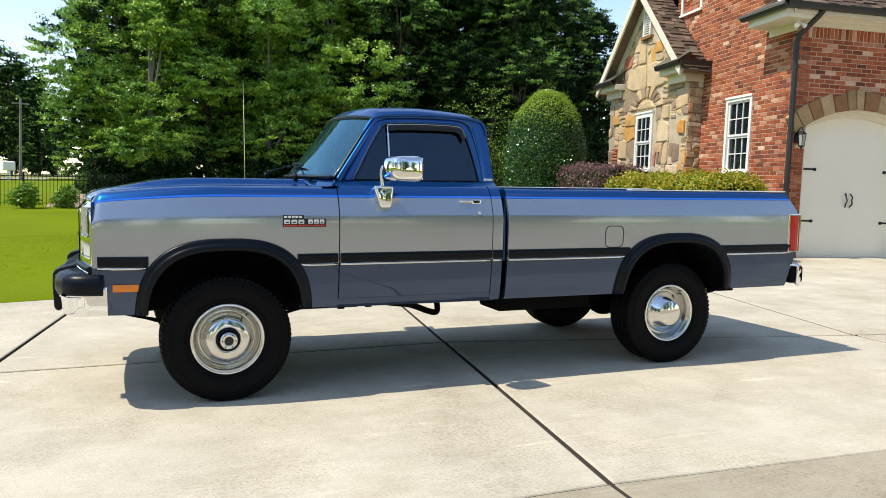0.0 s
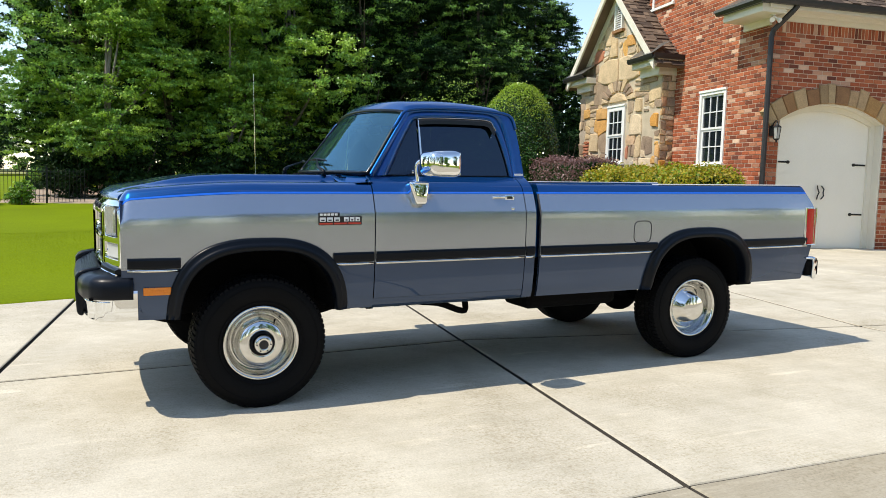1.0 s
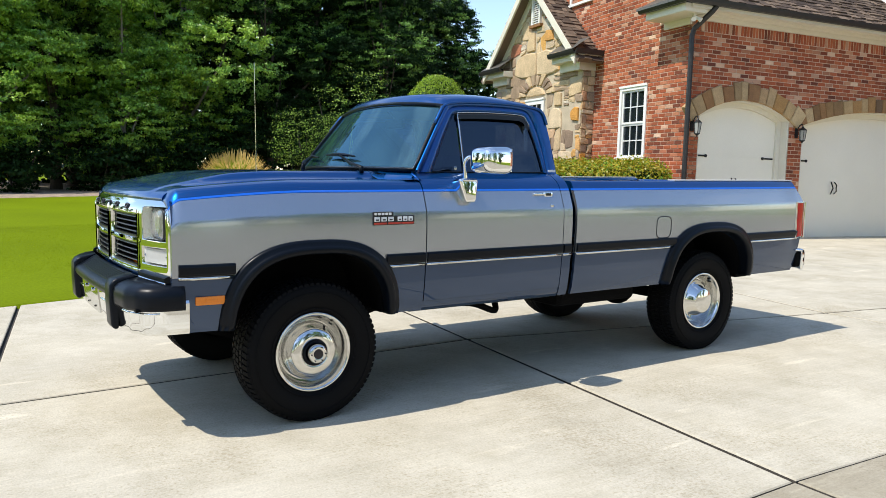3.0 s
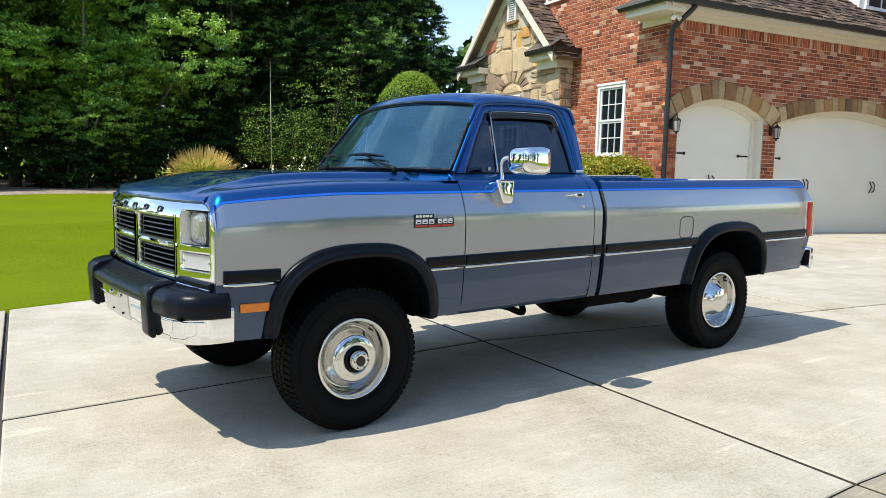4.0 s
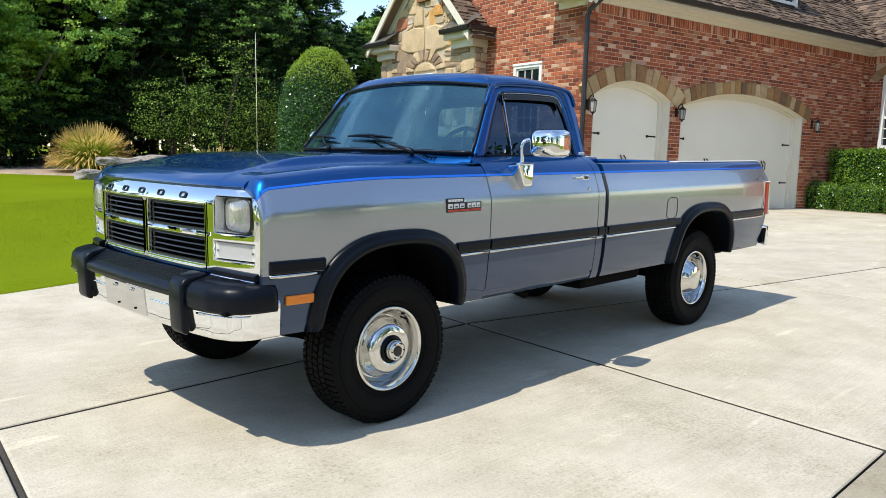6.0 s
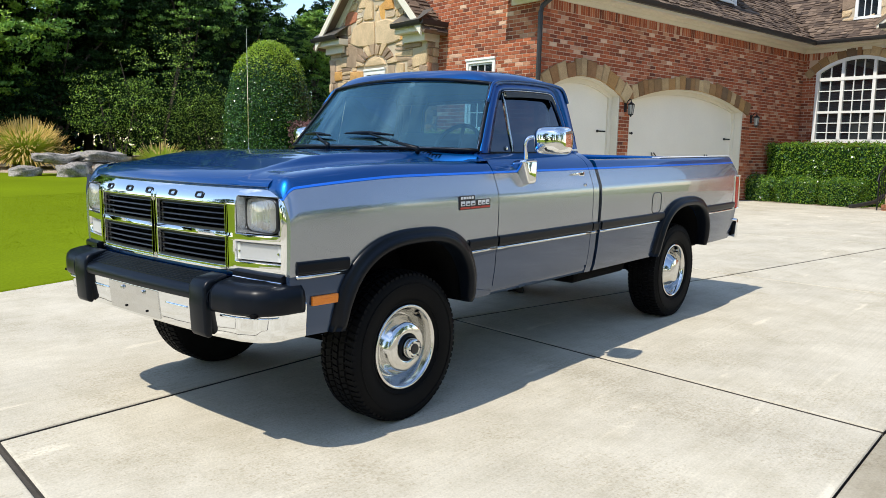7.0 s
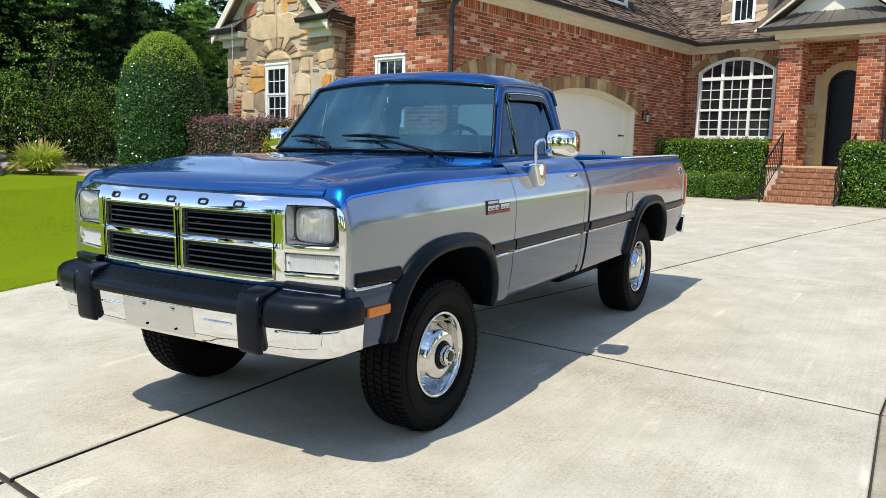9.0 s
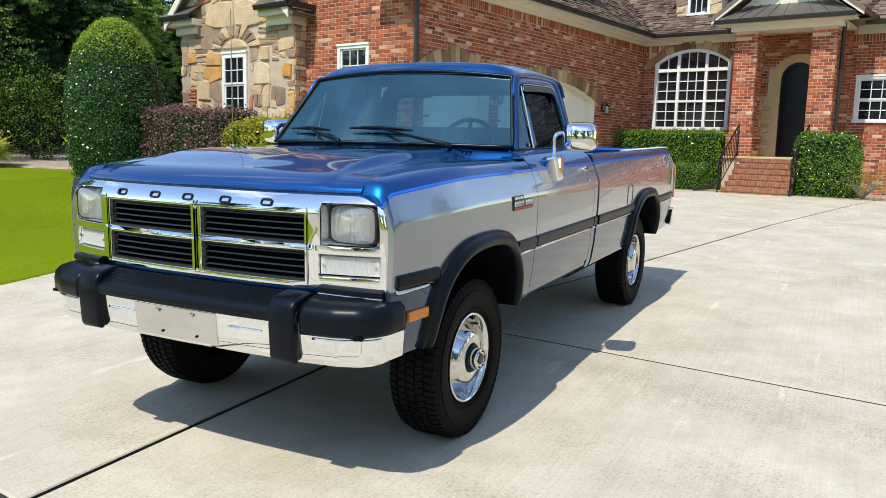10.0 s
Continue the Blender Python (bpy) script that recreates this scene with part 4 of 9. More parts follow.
def in_feature(v, z):
    return any(min(p[0] for p in q) - 0.02 < v < max(p[0] for p in q) + 0.02 and min(p[1] for p in q) - 0.02 < z < max(p[1] for p in q) + 0.02 for q, _ in FEATURE)


for i, (q, tone) in enumerate(FEATURE):
    stone_piece(FO, FD, FN, q, 0.052, 9000 + i, gable, tone)
rubble_wall(FO, FD, FN, (SG0, SG1, 0.3, 6.7), lambda v, z: not in_feature(v, z) and not (GW[0] - 0.06 < v < GW[1] + 0.06 and GW[2] - 0.1 < z < GW[3] + 0.10) and z < roof_line(v) - 0.12 and not (5.44 < v < 5.92 and 5.5 < z < 6.3), 21, gable)
stones(Vector((SU, SG0, 0)), X, -Y, (0.0, 0.36, 0.3, 4.5), lambda s, z: True, 22, gable, 0.05)
win(FO + X * 0.0 + Vector((-0.02, 0, 0)), FD, FN, GW[0], GW[1], GW[2], GW[3], 3, 2, "white sash window in the stone gable", depth=-0.02)
# louvred gable vent
vent = panel("gable_vent", FO, FD, FN, 5.46, 5.53, 5.55, 6.28, -0.02, 0.08, M_white, house_root, "white louvred gable vent")
panel("vent_frame", FO, FD, FN, 5.84, 5.91, 5.55, 6.28, -0.02, 0.08, M_white, vent)
panel("vent_frame", FO, FD, FN, 5.53, 5.84, 6.21, 6.28, -0.02, 0.08, M_white, vent)
panel("vent_frame", FO, FD, FN, 5.40, 5.97, 5.48, 5.55, -0.02, 0.10, M_archstone, vent)
panel("vent_back", FO, FD, FN, 5.53, 5.84, 5.55, 6.21, 0.0, 0.01, M_dark, vent)
for k in range(11):
    bm = bmesh.new()
    z = 5.57 + 0.058 * k
    vv = [FO + FD * s + FN * d + Vector((0, 0, zz)) for s, d, zz in ((5.53, 0.075, z), (5.84, 0.075, z), (5.84, 0.02, z + 0.05), (5.53, 0.02, z + 0.05), (5.53, 0.075, z + 0.012), (5.84, 0.075, z + 0.012), (5.84, 0.02, z + 0.062), (5.53, 0.02, z + 0.062))]
    q = [bm.verts.new(v) for v in vv]
    for f in ((0, 1, 2, 3), (4, 5, 6, 7), (0, 1, 5, 4), (1, 2, 6, 5), (2, 3, 7, 6), (3, 0, 4, 7)):
        bm.faces.new([q[i] for i in f])
    bmesh.ops.recalc_face_normals(bm, faces=bm.faces)
    part("louvre", bm, M_white, vent)


# ---- roofs ----
def shingles(name, origin, along_v, up_v, length, rise_len, keep, seed, label):
    """A roof slope: a thin deck and courses of butt-edged shingle tabs."""
    origin, a, u = Vector(origin), Vector(along_v).normalized(), Vector(up_v).normalized()
    n = a.cross(u).normalized()
    if n.z < 0:
        n = -n
    rng = random.Random(seed)
    verts, faces = [], []
    ex, row = 0.145, 0
    y = 0.0
    while y < rise_len:
        s = -rng.uniform(0, 0.3)
        while s < length:
            w = rng.uniform(0.14, 0.34)
            s0, s1 = max(0, s), min(length, s + w - 0.008)
            y1 = min(y + ex + 0.02, rise_len)
            if s1 - s0 > 0.03 and keep((s0 + s1) / 2, y + 0.07):
                t = 0.016 + rng.choice((0.0, 0.006, 0.022))
                jy = rng.choice((0, 0, 0.035))
                i0 = len(verts)
                for (ss, yy, dd) in ((s0, y - jy, 0.0), (s1, y - jy, 0.0), (s1, y - jy, t), (s0, y - jy, t), (s1, y1, 0.004), (s0, y1, 0.004)):
                    verts.append(origin + a * ss + u * yy + n * dd)
                faces += [(i0, i0 + 1, i0 + 2, i0 + 3), (i0 + 3, i0 + 2, i0 + 4, i0 + 5), (i0, i0 + 3, i0 + 5), (i0 + 1, i0 + 4, i0 + 2)]
            s += w
        y += ex
        row += 1
    ob = raw("shingles", verts, faces, M_shingle)
    return ob, (origin, a, u, n)


def slope(name, origin, along_v, up_v, length, rise_len, poly, seed, keep=None):
    """Roof slope with deck polygon given in (along, up) and shingle courses on it."""
    origin, a, u = Vector(origin), Vector(along_v).normalized(), Vector(up_v).normalized()
    n = a.cross(u).normalized()
    if n.z < 0:
        n = -n
    bm = bmesh.new()
    t = [bm.verts.new(origin + a * s + u * y - n * 0.004) for s, y in poly]
    b = [bm.verts.new(origin + a * s + u * y - n * 0.09) for s, y in poly]
    bm.faces.new(t)
    bm.faces.new(b[::-1])
    for i in range(len(poly)):
        bm.faces.new((t[i], t[(i + 1) % len(poly)], b[(i + 1) % len(poly)], b[i]))
    bmesh.ops.recalc_face_normals(bm, faces=bm.faces)
    deck = part("roof", bm, M_shingle, house_root, "brown weathered architectural shingle roof")

    def inside(s, y):
        c = False
        for i in range(len(poly)):
            (x1, y1), (x2, y2) = poly[i], poly[(i + 1) % len(poly)]
            if (y1 > y) != (y2 > y) and s < (x2 - x1) * (y - y1) / (y2 - y1) + x1:
                c = not c
        return c
    ob, _ = shingles(name, origin, a, u, length, rise_len, lambda s, y: inside(s, y) and (keep is None or keep(s, y)), seed, "")
    ob.parent = deck
    tagged(ob, "overlapping brown shingle courses", kind="stuff")
    return deck


PT = 0.84
up1 = Vector((0, 1, PT))
k1 = up1.length
EZ = 5.02
# garage wing, rising from the front eave; its far end meets the entrance roof in a valley
RG = 4.4 * k1
RL = 5.6 * k1
slope("r1", (-0.42, -0.48, EZ), X, up1, 16.5, RG, [(0, 0), (11.86, 0), (11.86 + RG / k1, RG), (0, RG)], 31)
up2 = Vector((1, 0, PT))
slope("r2", (GL - 0.42, -0.48, EZ), -Y, up2, 11.0, RL, [(0, 0), (2.75, 0), (2.75, 0.5), (6.35, 0.5), (6.35, 0), (11, 0), (11, RL), (-5.6, RL)], 32)


# shingles on the part of the entrance roof behind the valley
slope("r2b", (GL - 0.42, -0.48, EZ), Y, up2, 6.0, RL, [(0, 0), (RL / k1, RL), (0, RL)], 33)


# eaves: frieze, soffit, fascia, gutter
def gutter(p0, p1, z, out, label="dark bronze gutter along the eaves"):
    p0, p1, out = Vector(p0), Vector(p1), Vector(out)
    sec = [(0.0, -0.03), (0.02, -0.11), (0.10, -0.11), (0.125, -0.06), (0.135, 0.0), (0.125, 0.0), (0.10, -0.04), (0.0, -0.04)]
    bm = bmesh.new()
    grid(bm, 2, len(sec) + 1, lambda i, j: (p0, p1)[i] + out * sec[j % len(sec)][0] + Vector((0, 0, z + sec[j % len(sec)][1])))
    for i in (0, 1):
        bm.faces.new([bm.verts.new((p0, p1)[i] + out * o + Vector((0, 0, z + zz))) for o, zz in sec[1:5]])
    bmesh.ops.recalc_face_normals(bm, faces=bm.faces)
    return part("gutter", bm, M_gutter, house_root, label)


hbox("frieze", 0.0, GL, -0.05, 0.0, WT - 0.002, 5.0, M_cream)
hbox("crown", 0.0, GL, -0.11, -0.05, WT + 0.10, 5.0, M_cream, bevel=0.02)
hbox("soffit", -0.30, GL, -0.42, -0.0, 4.93, 4.965, M_cream)
hbox("fascia", -0.40, GL - 0.42, -0.47, -0.43, 4.88, 5.04, M_cream)
gutter((-0.62, -0.47, 0), (GL - 0.44, -0.47, 0), 5.05, (0, -1, 0))
hbox("frieze", GL - 0.05, GL, -3.3, -0.05, WT - 0.002, 5.0, M_cream)
hbox("frieze", GL - 0.05, GL, -12.0, -6.35, WT - 0.002, 5.0, M_cream)
hbox("crown", GL - 0.11, GL - 0.05, -3.3, -0.11, WT + 0.10, 5.0, M_cream, bevel=0.02)
hbox("soffit", GL - 0.42, GL, -3.3, -0.42, 4.93, 4.965, M_cream)
gutter((GL - 0.44, -3.25, 0), (GL - 0.44, -0.47, 0), 5.05, (-1, 0, 0))
gutter((GL - 0.44, -12.0, 0), (GL - 0.44, -6.60, 0), 5.05, (-1, 0, 0))
# return of the eave round the corner of the end wall, under its little roof
hbox("eave_return", -0.55, 0.0, -0.42, 0.82, 4.80, 4.96, M_cream, bevel=0.01)
hbox("return_frieze", -0.06, 0.0, 0.0, 0.82, WT - 0.10, 4.80, M_cream)
gutter((-0.56, -0.56, 0), (-0.56, 0.92, 0), 5.05, (-1, 0, 0), "dark bronze gutter return at the corner")
raw("return_roof", [(-0.70, -0.55, 5.05), (-0.70, 0.95, 5.05), (0.0, 0.95, 5.40), (0.0, -0.20, 5.40), (-0.70, -0.55, 5.0), (-0.70, 0.95, 5.0), (0, 0.95, 5.0)], [(0, 1, 2, 3), (1, 6, 2), (0, 4, 5, 1), (5, 6, 1)], M_metalroof, house_root, "small metal return roof")
# rake board of the end wall
for v0, v1 in ((-0.1, 6.0),):
    raw("rake_board", [(-0.40, v0, EZ + 0.02), (-0.40, v1, EZ + 0.02 + 0.84 * (v1 - v0)), (-0.40, v1, EZ + 0.26 + 0.84 * (v1 - v0)), (-0.40, v0, EZ + 0.26),
                       (-0.36, v0, EZ + 0.02), (-0.36, v1, EZ + 0.02 + 0.84 * (v1 - v0)), (-0.36, v1, EZ + 0.26 + 0.84 * (v1 - v0)), (-0.36, v0, EZ + 0.26)],
        [(0, 1, 2, 3), (4, 5, 6, 7), (0, 1, 5, 4), (3, 2, 6, 7), (0, 3, 7, 4)], M_cream, house_root)

# downspout at the corner
bm = bmesh.new()
tube(bm, [(0.16, -0.50, 4.95), (0.10, -0.46, 4.85), (-0.03, -0.10, 4.55), (-0.05, -0.07, 4.42), (-0.05, -0.07, 0.35), (-0.05, -0.16, 0.25)], 0.055, 8)
part("downspout", bm, M_gutter, house_root, "dark bronze downspout")
bm = bmesh.new()
tube(bm, [(GL - 0.5, -3.2, 4.92), (GL - 0.3, -3.25, 4.75), (GL - 0.08, -3.35, 4.60), (GL - 0.08, -3.36, 0.3)], 0.05, 8)
part("downspout", bm, M_gutter, house_root, "dark bronze downspout")
bm = bmesh.new()
tube(bm, [(10.2, -6.30, 4.85), (10.3, -6.28, 4.6), (10.3, -6.28, 0.3)], 0.05, 8)
part("downspout", bm, M_gutter, house_root, "dark bronze downspout")

# stone gable roof: two short slopes, rakes, returns
rp = 2.17 / 2.24
for sg in (-1, 1):
    ve = 5.66 + sg * 2.62
    ze = 6.83 - 2.62 * rp
    upv = Vector((0, -sg, rp))
    L = 2.62 * upv.length
    slope("rg", (-0.72, ve, ze), X, upv, 0.75, L, [(0, 0), (0.75, 0), (0.75, L), (0, L)], 40 + sg)
    # rake boards
    for (d0, d1, b0, b1, mt) in ((-0.74, -0.69, -0.26, -0.02, M_cream), (-0.69, -0.40, -0.12, -0.085, M_cream), (-0.40, -0.355, -0.40, -0.10, M_cream)):
        vv = []
        for dd in (d0, d1):
            k0 = 0.94 if d1 < -0.60 else 0.86
            for (v, z) in ((5.66 + (ve - 5.66) * k0, 6.83 + (ze - 6.83) * k0), (5.66, 6.83)):
                vv += [(dd, v, z + b0), (dd, v, z + b1)]
        raw("rake_board", vv, [(0, 1, 3, 2), (4, 5, 7, 6), (0, 2, 6, 4), (1, 3, 7, 5), (0, 1, 5, 4), (2, 3, 7, 6)], mt, house_root, "cream rake board")
    # cornice return
    vo, vi = 5.66 + sg * 2.50, 5.66 + sg * 1.30
    hbox("cornice_return", -0.66, -0.35 if sg > 0 else 0.0, vo - sg * 0.02, vi, 4.30, 4.46, M_cream, bevel=0.01)
    hbox("return_frieze", -0.48, -0.35 if sg > 0 else 0.0, 5.66 + sg * 2.30, vi + sg * 0.1, 4.10, 4.30, M_cream)
    gutter((-0.68, min(vo, vi), 0), (-0.68, max(vo, vi), 0), 4.54, (-1, 0, 0), "dark bronze gutter on the cornice return")
    if sg < 0:
        gutter((-0.80, vo, 0), (0.0, vo, 0), 4.54, (0, -1, 0), "dark bronze gutter on the gable eave")
        hbox("soffit", -0.66, 0.0, vo - 0.02, SG0, 4.30, 4.46, M_cream)
    else:
        gutter((-0.80, vo, 0), (0.3, vo, 0), 4.54, (0, 1, 0), "dark bronze gutter on the gable eave")
    raw("return_roof", [(-0.80, vo, 4.55), (-0.80, vi, 4.55), (-0.35, vi, 4.86), (-0.35, vo, 4.86)], [(0, 1, 2, 3)], M_metalroof, house_root, "small metal return roof")

# ---- porch ----
PU = 9.95
LZ = 1.27
for va, vb in ((-3.55, -4.17), (-5.58, -6.20)):
    pier = hbox("porch_pier", PU, PU + 0.62, va, vb, HB, 4.76, M_mortar, label="square red brick porch pier")
    verts, faces = [], []
    brick_field(verts, faces, Vector((PU, va, 0)), -Y, -X, 0.62, HB + 0.02, 4.75, lambda s, z: True, 51)
    brick_field(verts, faces, Vector((PU, vb, 0)), X, -Y, 0.62, HB + 0.02, 4.75, lambda s, z: True, 52)
    brick_field(verts, faces, Vector((PU + 0.62, va, 0)), -X, Y, 0.62, HB + 0.02, 4.75, lambda s, z: True, 53)
    tagged(raw("brickwork", verts, faces, M_brick, pier), "weathered red bricks", kind="stuff")
    hbox("pier_plinth", PU - 0.06, PU + 0.68, va + 0.06, vb - 0.06, LZ, LZ + 0.56, M_mortar, pier)
    verts, faces = [], []
    brick_field(verts, faces, Vector((PU - 0.06, va + 0.06, 0)), -Y, -X, 0.74, LZ, LZ + 0.56, lambda s, z: True, 54)
    brick_field(verts, faces, Vector((PU - 0.06, vb - 0.06, 0)), X, -Y, 0.74, LZ, LZ + 0.56, lambda s, z: True, 55)
    tagged(raw("brickwork", verts, faces, M_brick, pier), "weathered red bricks", kind="stuff")
    hbox("plinth_cap", PU - 0.09, PU + 0.71, va + 0.09, vb - 0.09, LZ + 0.56, LZ + 0.62, M_brick, pier, 0.01)
# landing and steps of brick on edge
land = hbox("porch_landing", PU - 0.05, GL, -3.45, -6.30, HB, LZ - 0.06, M_mortar, label="raised brick porch landing with limestone edge")
hbox("landing_edge", PU - 0.12, GL, -3.45, -6.30, LZ - 0.06, LZ, M_doorstone, land, 0.01)
steps = thing("porch_steps", "red brick entrance steps rising to the porch", "steps", HM)
NR = 6
RH = (LZ - 0.06 - 0.28) / NR
for k in range(NR):
    u0 = PU - 0.10 - 0.29 * (NR - 1 - k)
    z1 = 0.28 + RH * (k + 1) - 0.0
    st = hbox("step", u0, PU - 0.05, -3.95, -5.62, 0.2, z1 - 0.03, M_mortar, steps)
    verts, faces = [], []
    s = 0.0
    rng = random.Random(k)
    while s < 1.64:
        for (aa, bb, cc, dd) in ((u0 - 0.03, u0 + 0.18, z1 - 0.095, z1 - rng.uniform(0, 0.004)),):
            i0 = len(verts)
            v0, v1 = -3.95 - s, -3.95 - s - 0.068
            for (uu, vv, zz) in ((aa, v0, cc), (aa, v1, cc), (bb, v1, cc), (bb, v0, cc), (aa, v0, dd), (aa, v1, dd), (bb, v1, dd), (bb, v0, dd)):
                verts.append((uu, vv, zz))
            faces += [(i0 + 4, i0 + 5, i0 + 6, i0 + 7), (i0, i0 + 1, i0 + 5, i0 + 4), (i0, i0 + 4, i0 + 7, i0 + 3), (i0 + 1, i0 + 2, i0 + 6, i0 + 5)]
        s += 0.078
    s = 0.0
    while s < 1.55:
        i0 = len(verts)
        v0, v1 = -3.95 - s, -3.95 - s - 0.203
        for (uu, vv, zz) in ((u0 - 0.008, v0, z1 - RH + 0.0), (u0 - 0.008, v1, z1 - RH), (u0 - 0.008, v1, z1 - 0.105), (u0 - 0.008, v0, z1 - 0.105)):
            verts.append((uu, vv, zz))
        faces += [(i0, i0 + 1, i0 + 2, i0 + 3)]
        s += 0.214
    tagged(raw("step_bricks", verts, faces, M_paver, st), "pale brownish red bricks laid on edge", kind="stuff")
# door in its stone arch
bm = bmesh.new()
arch_fill(bm, EO, ED, EN, (DW[0] + 0.22, DW[1] - 0.22, LZ, DW[3] - 0.15, DW[4] - 0.05), -0.12)
dr = part("front_door", bm, M_doorwood, house_root, "tall dark arched front door")
arch_band("door_frame", EO, ED, EN, (DW[0] + 0.22, DW[1] - 0.22, LZ, DW[3] - 0.15, DW[4] - 0.05), 0.07, 0.0, -0.12, -0.04, M_doorwood, dr)
arch_band("door_panel", EO, ED, EN, (DW[0] + 0.38, DW[1] - 0.38, LZ + 0.55, DW[3] - 0.35, DW[4] - 0.22), 0.03, 0.0, -0.12, -0.10, M_iron, dr, "dark scrolled door panel edge")
bm = bmesh.new()
arch_fill(bm, EO, ED, EN, (DW[0] + 0.40, DW[1] - 0.40, LZ + 0.57, DW[3] - 0.35, DW[4] - 0.24), -0.113)
part("door_glass", bm, M_doorwood, dr)
arch_band("door_surround", EO, ED, EN, (DW[0] + 0.22, DW[1] - 0.22, LZ, DW[3] - 0.15, DW[4] - 0.05), 0.0, 0.24, -0.12, 0.03, M_doorstone, house_root, "pale limestone door surround")
# rough stone wall of the porch recess
pw = panel("porch_wall", EO, ED, EN, 3.30, 4.15, LZ, 4.89, -0.02, 0.006, M_mortar, house_root, "red brick porch back wall with pale stone jambs")
stones(EO, ED, EN, (3.62, 4.14, LZ, 3.0), lambda s, z: True, 25, pw, 0.06, (M_stone_pale, M_stone_orange, M_stone_pale))
verts, faces = [], []
brick_field(verts, faces, EO + ED * 3.30 + EN * 0.008, ED, EN, 2.95, LZ, 4.88, lambda s, z: (s < 0.30 or s > 2.35 or z > 3.0) and not in_hole(s + 3.30, z, DW, 0.12), 57)
tagged(raw("brickwork", verts, faces, M_brick, pw), "weathered red bricks", kind="stuff")
# porch ceiling, eaves and pediment
hbox("porch_beam", PU - 0.05, PU + 0.67, -3.42, -6.33, 4.76, 4.94, M_cream, label="cream porch beam")
hbox("porch_ceiling", PU, GL, -3.45, -6.3, 4.90, 4.96, M_cream)
hbox("porch_soffit", PU - 0.42, PU + 0.1, -3.10, -6.65, 4.90, 4.95, M_cream)
gutter((PU - 0.42, -6.68, 0), (PU - 0.42, -3.08, 0), 5.04, (-1, 0, 0), "dark bronze porch gutter")
pm = raw("porch_roof", [(PU - 0.42, -3.10, 5.04), (PU - 0.42, -6.65, 5.04), (PU + 0.18, -5.95, 5.48), (PU + 0.18, -3.80, 5.48)], [(0, 1, 2, 3)], M_metalroof, house_root, "standing seam metal porch roof")
for k in range(9):
    t = (k + 0.5) / 9
    p0, p1 = Vector((PU - 0.42, -3.10 - 3.55 * t, 5.045)), Vector((PU + 0.18, -3.80 - 2.15 * t, 5.485))
    bm = bmesh.new()
    tube(bm, [p0 + Vector((0, 0, 0.01)), p1 + Vector((0, 0, 0.01))], 0.014, 4)
    part("seam", bm, M_metalroof, pm)
pc = -4.875
for sg in (-1, 1):
    vv = []
    for dd in (PU - 0.30, PU - 0.22):
        for (v, z) in ((pc + sg * 1.95, 4.96), (pc, 6.42)):
            vv += [(dd, v, z), (dd, v, z + 0.22)]
    raw("rake_board", vv, [(0, 1, 3, 2), (4, 5, 7, 6), (0, 2, 6, 4), (1, 3, 7, 5), (0, 1, 5, 4), (2, 3, 7, 6)], M_cream, house_root, "white porch rake board")
    upv = Vector((0, -sg, 0.75))
    L = 2.0 * upv.length
    slope("rp", (PU - 0.32, pc + sg * 2.0, 5.12), X, upv, 6.5, L, [(0, 0), (1.9, 0), (6.5, L), (0, L)], 60 + sg)
raw("pediment", [(PU + 0.16, pc - 1.8, 5.0), (PU + 0.16, pc + 1.8, 5.0), (PU + 0.16, pc, 6.40)], [(0, 1, 2)], M_cream, house_root)
# handrails of black iron
def railing(v, u0, u1, z0, z1):
    r = thing("handrail", "black wrought iron handrail beside the brick steps", "railing", HM, group="porch handrails")
    tp = lambda t: Vector((u0 + (u1 - u0) * t, v, z0 + (z1 - z0) * t))
    bm = bmesh.new()
    tube(bm, [tp(0) + Vector((-0.10, 0, 0.72)), tp(0) + Vector((-0.03, 0, 0.88)), tp(1) + Vector((0, 0, 0.90))], 0.022, 8)
    part("top_rail", bm, M_iron, r)
    bm = bmesh.new()
    tube(bm, [tp(0) + Vector((0, 0, 0.12)), tp(1) + Vector((0, 0, 0.12))], 0.014, 6)
    part("bottom_rail", bm, M_iron, r)
    for k in range(12):
        t = k / 11
        bm = bmesh.new()
        tube(bm, [tp(t) + Vector((0, 0, 0.0 if k in (0, 11) else 0.12)), tp(t) + Vector((0, 0, 0.89))], 0.018 if k in (0, 11) else 0.009, 6)
        part("baluster", bm, M_iron, r)


railing(-3.86, PU - 1.60, PU - 0.08, 0.28, LZ)
railing(-5.72, PU - 1.60, PU - 0.08, 0.28, LZ)


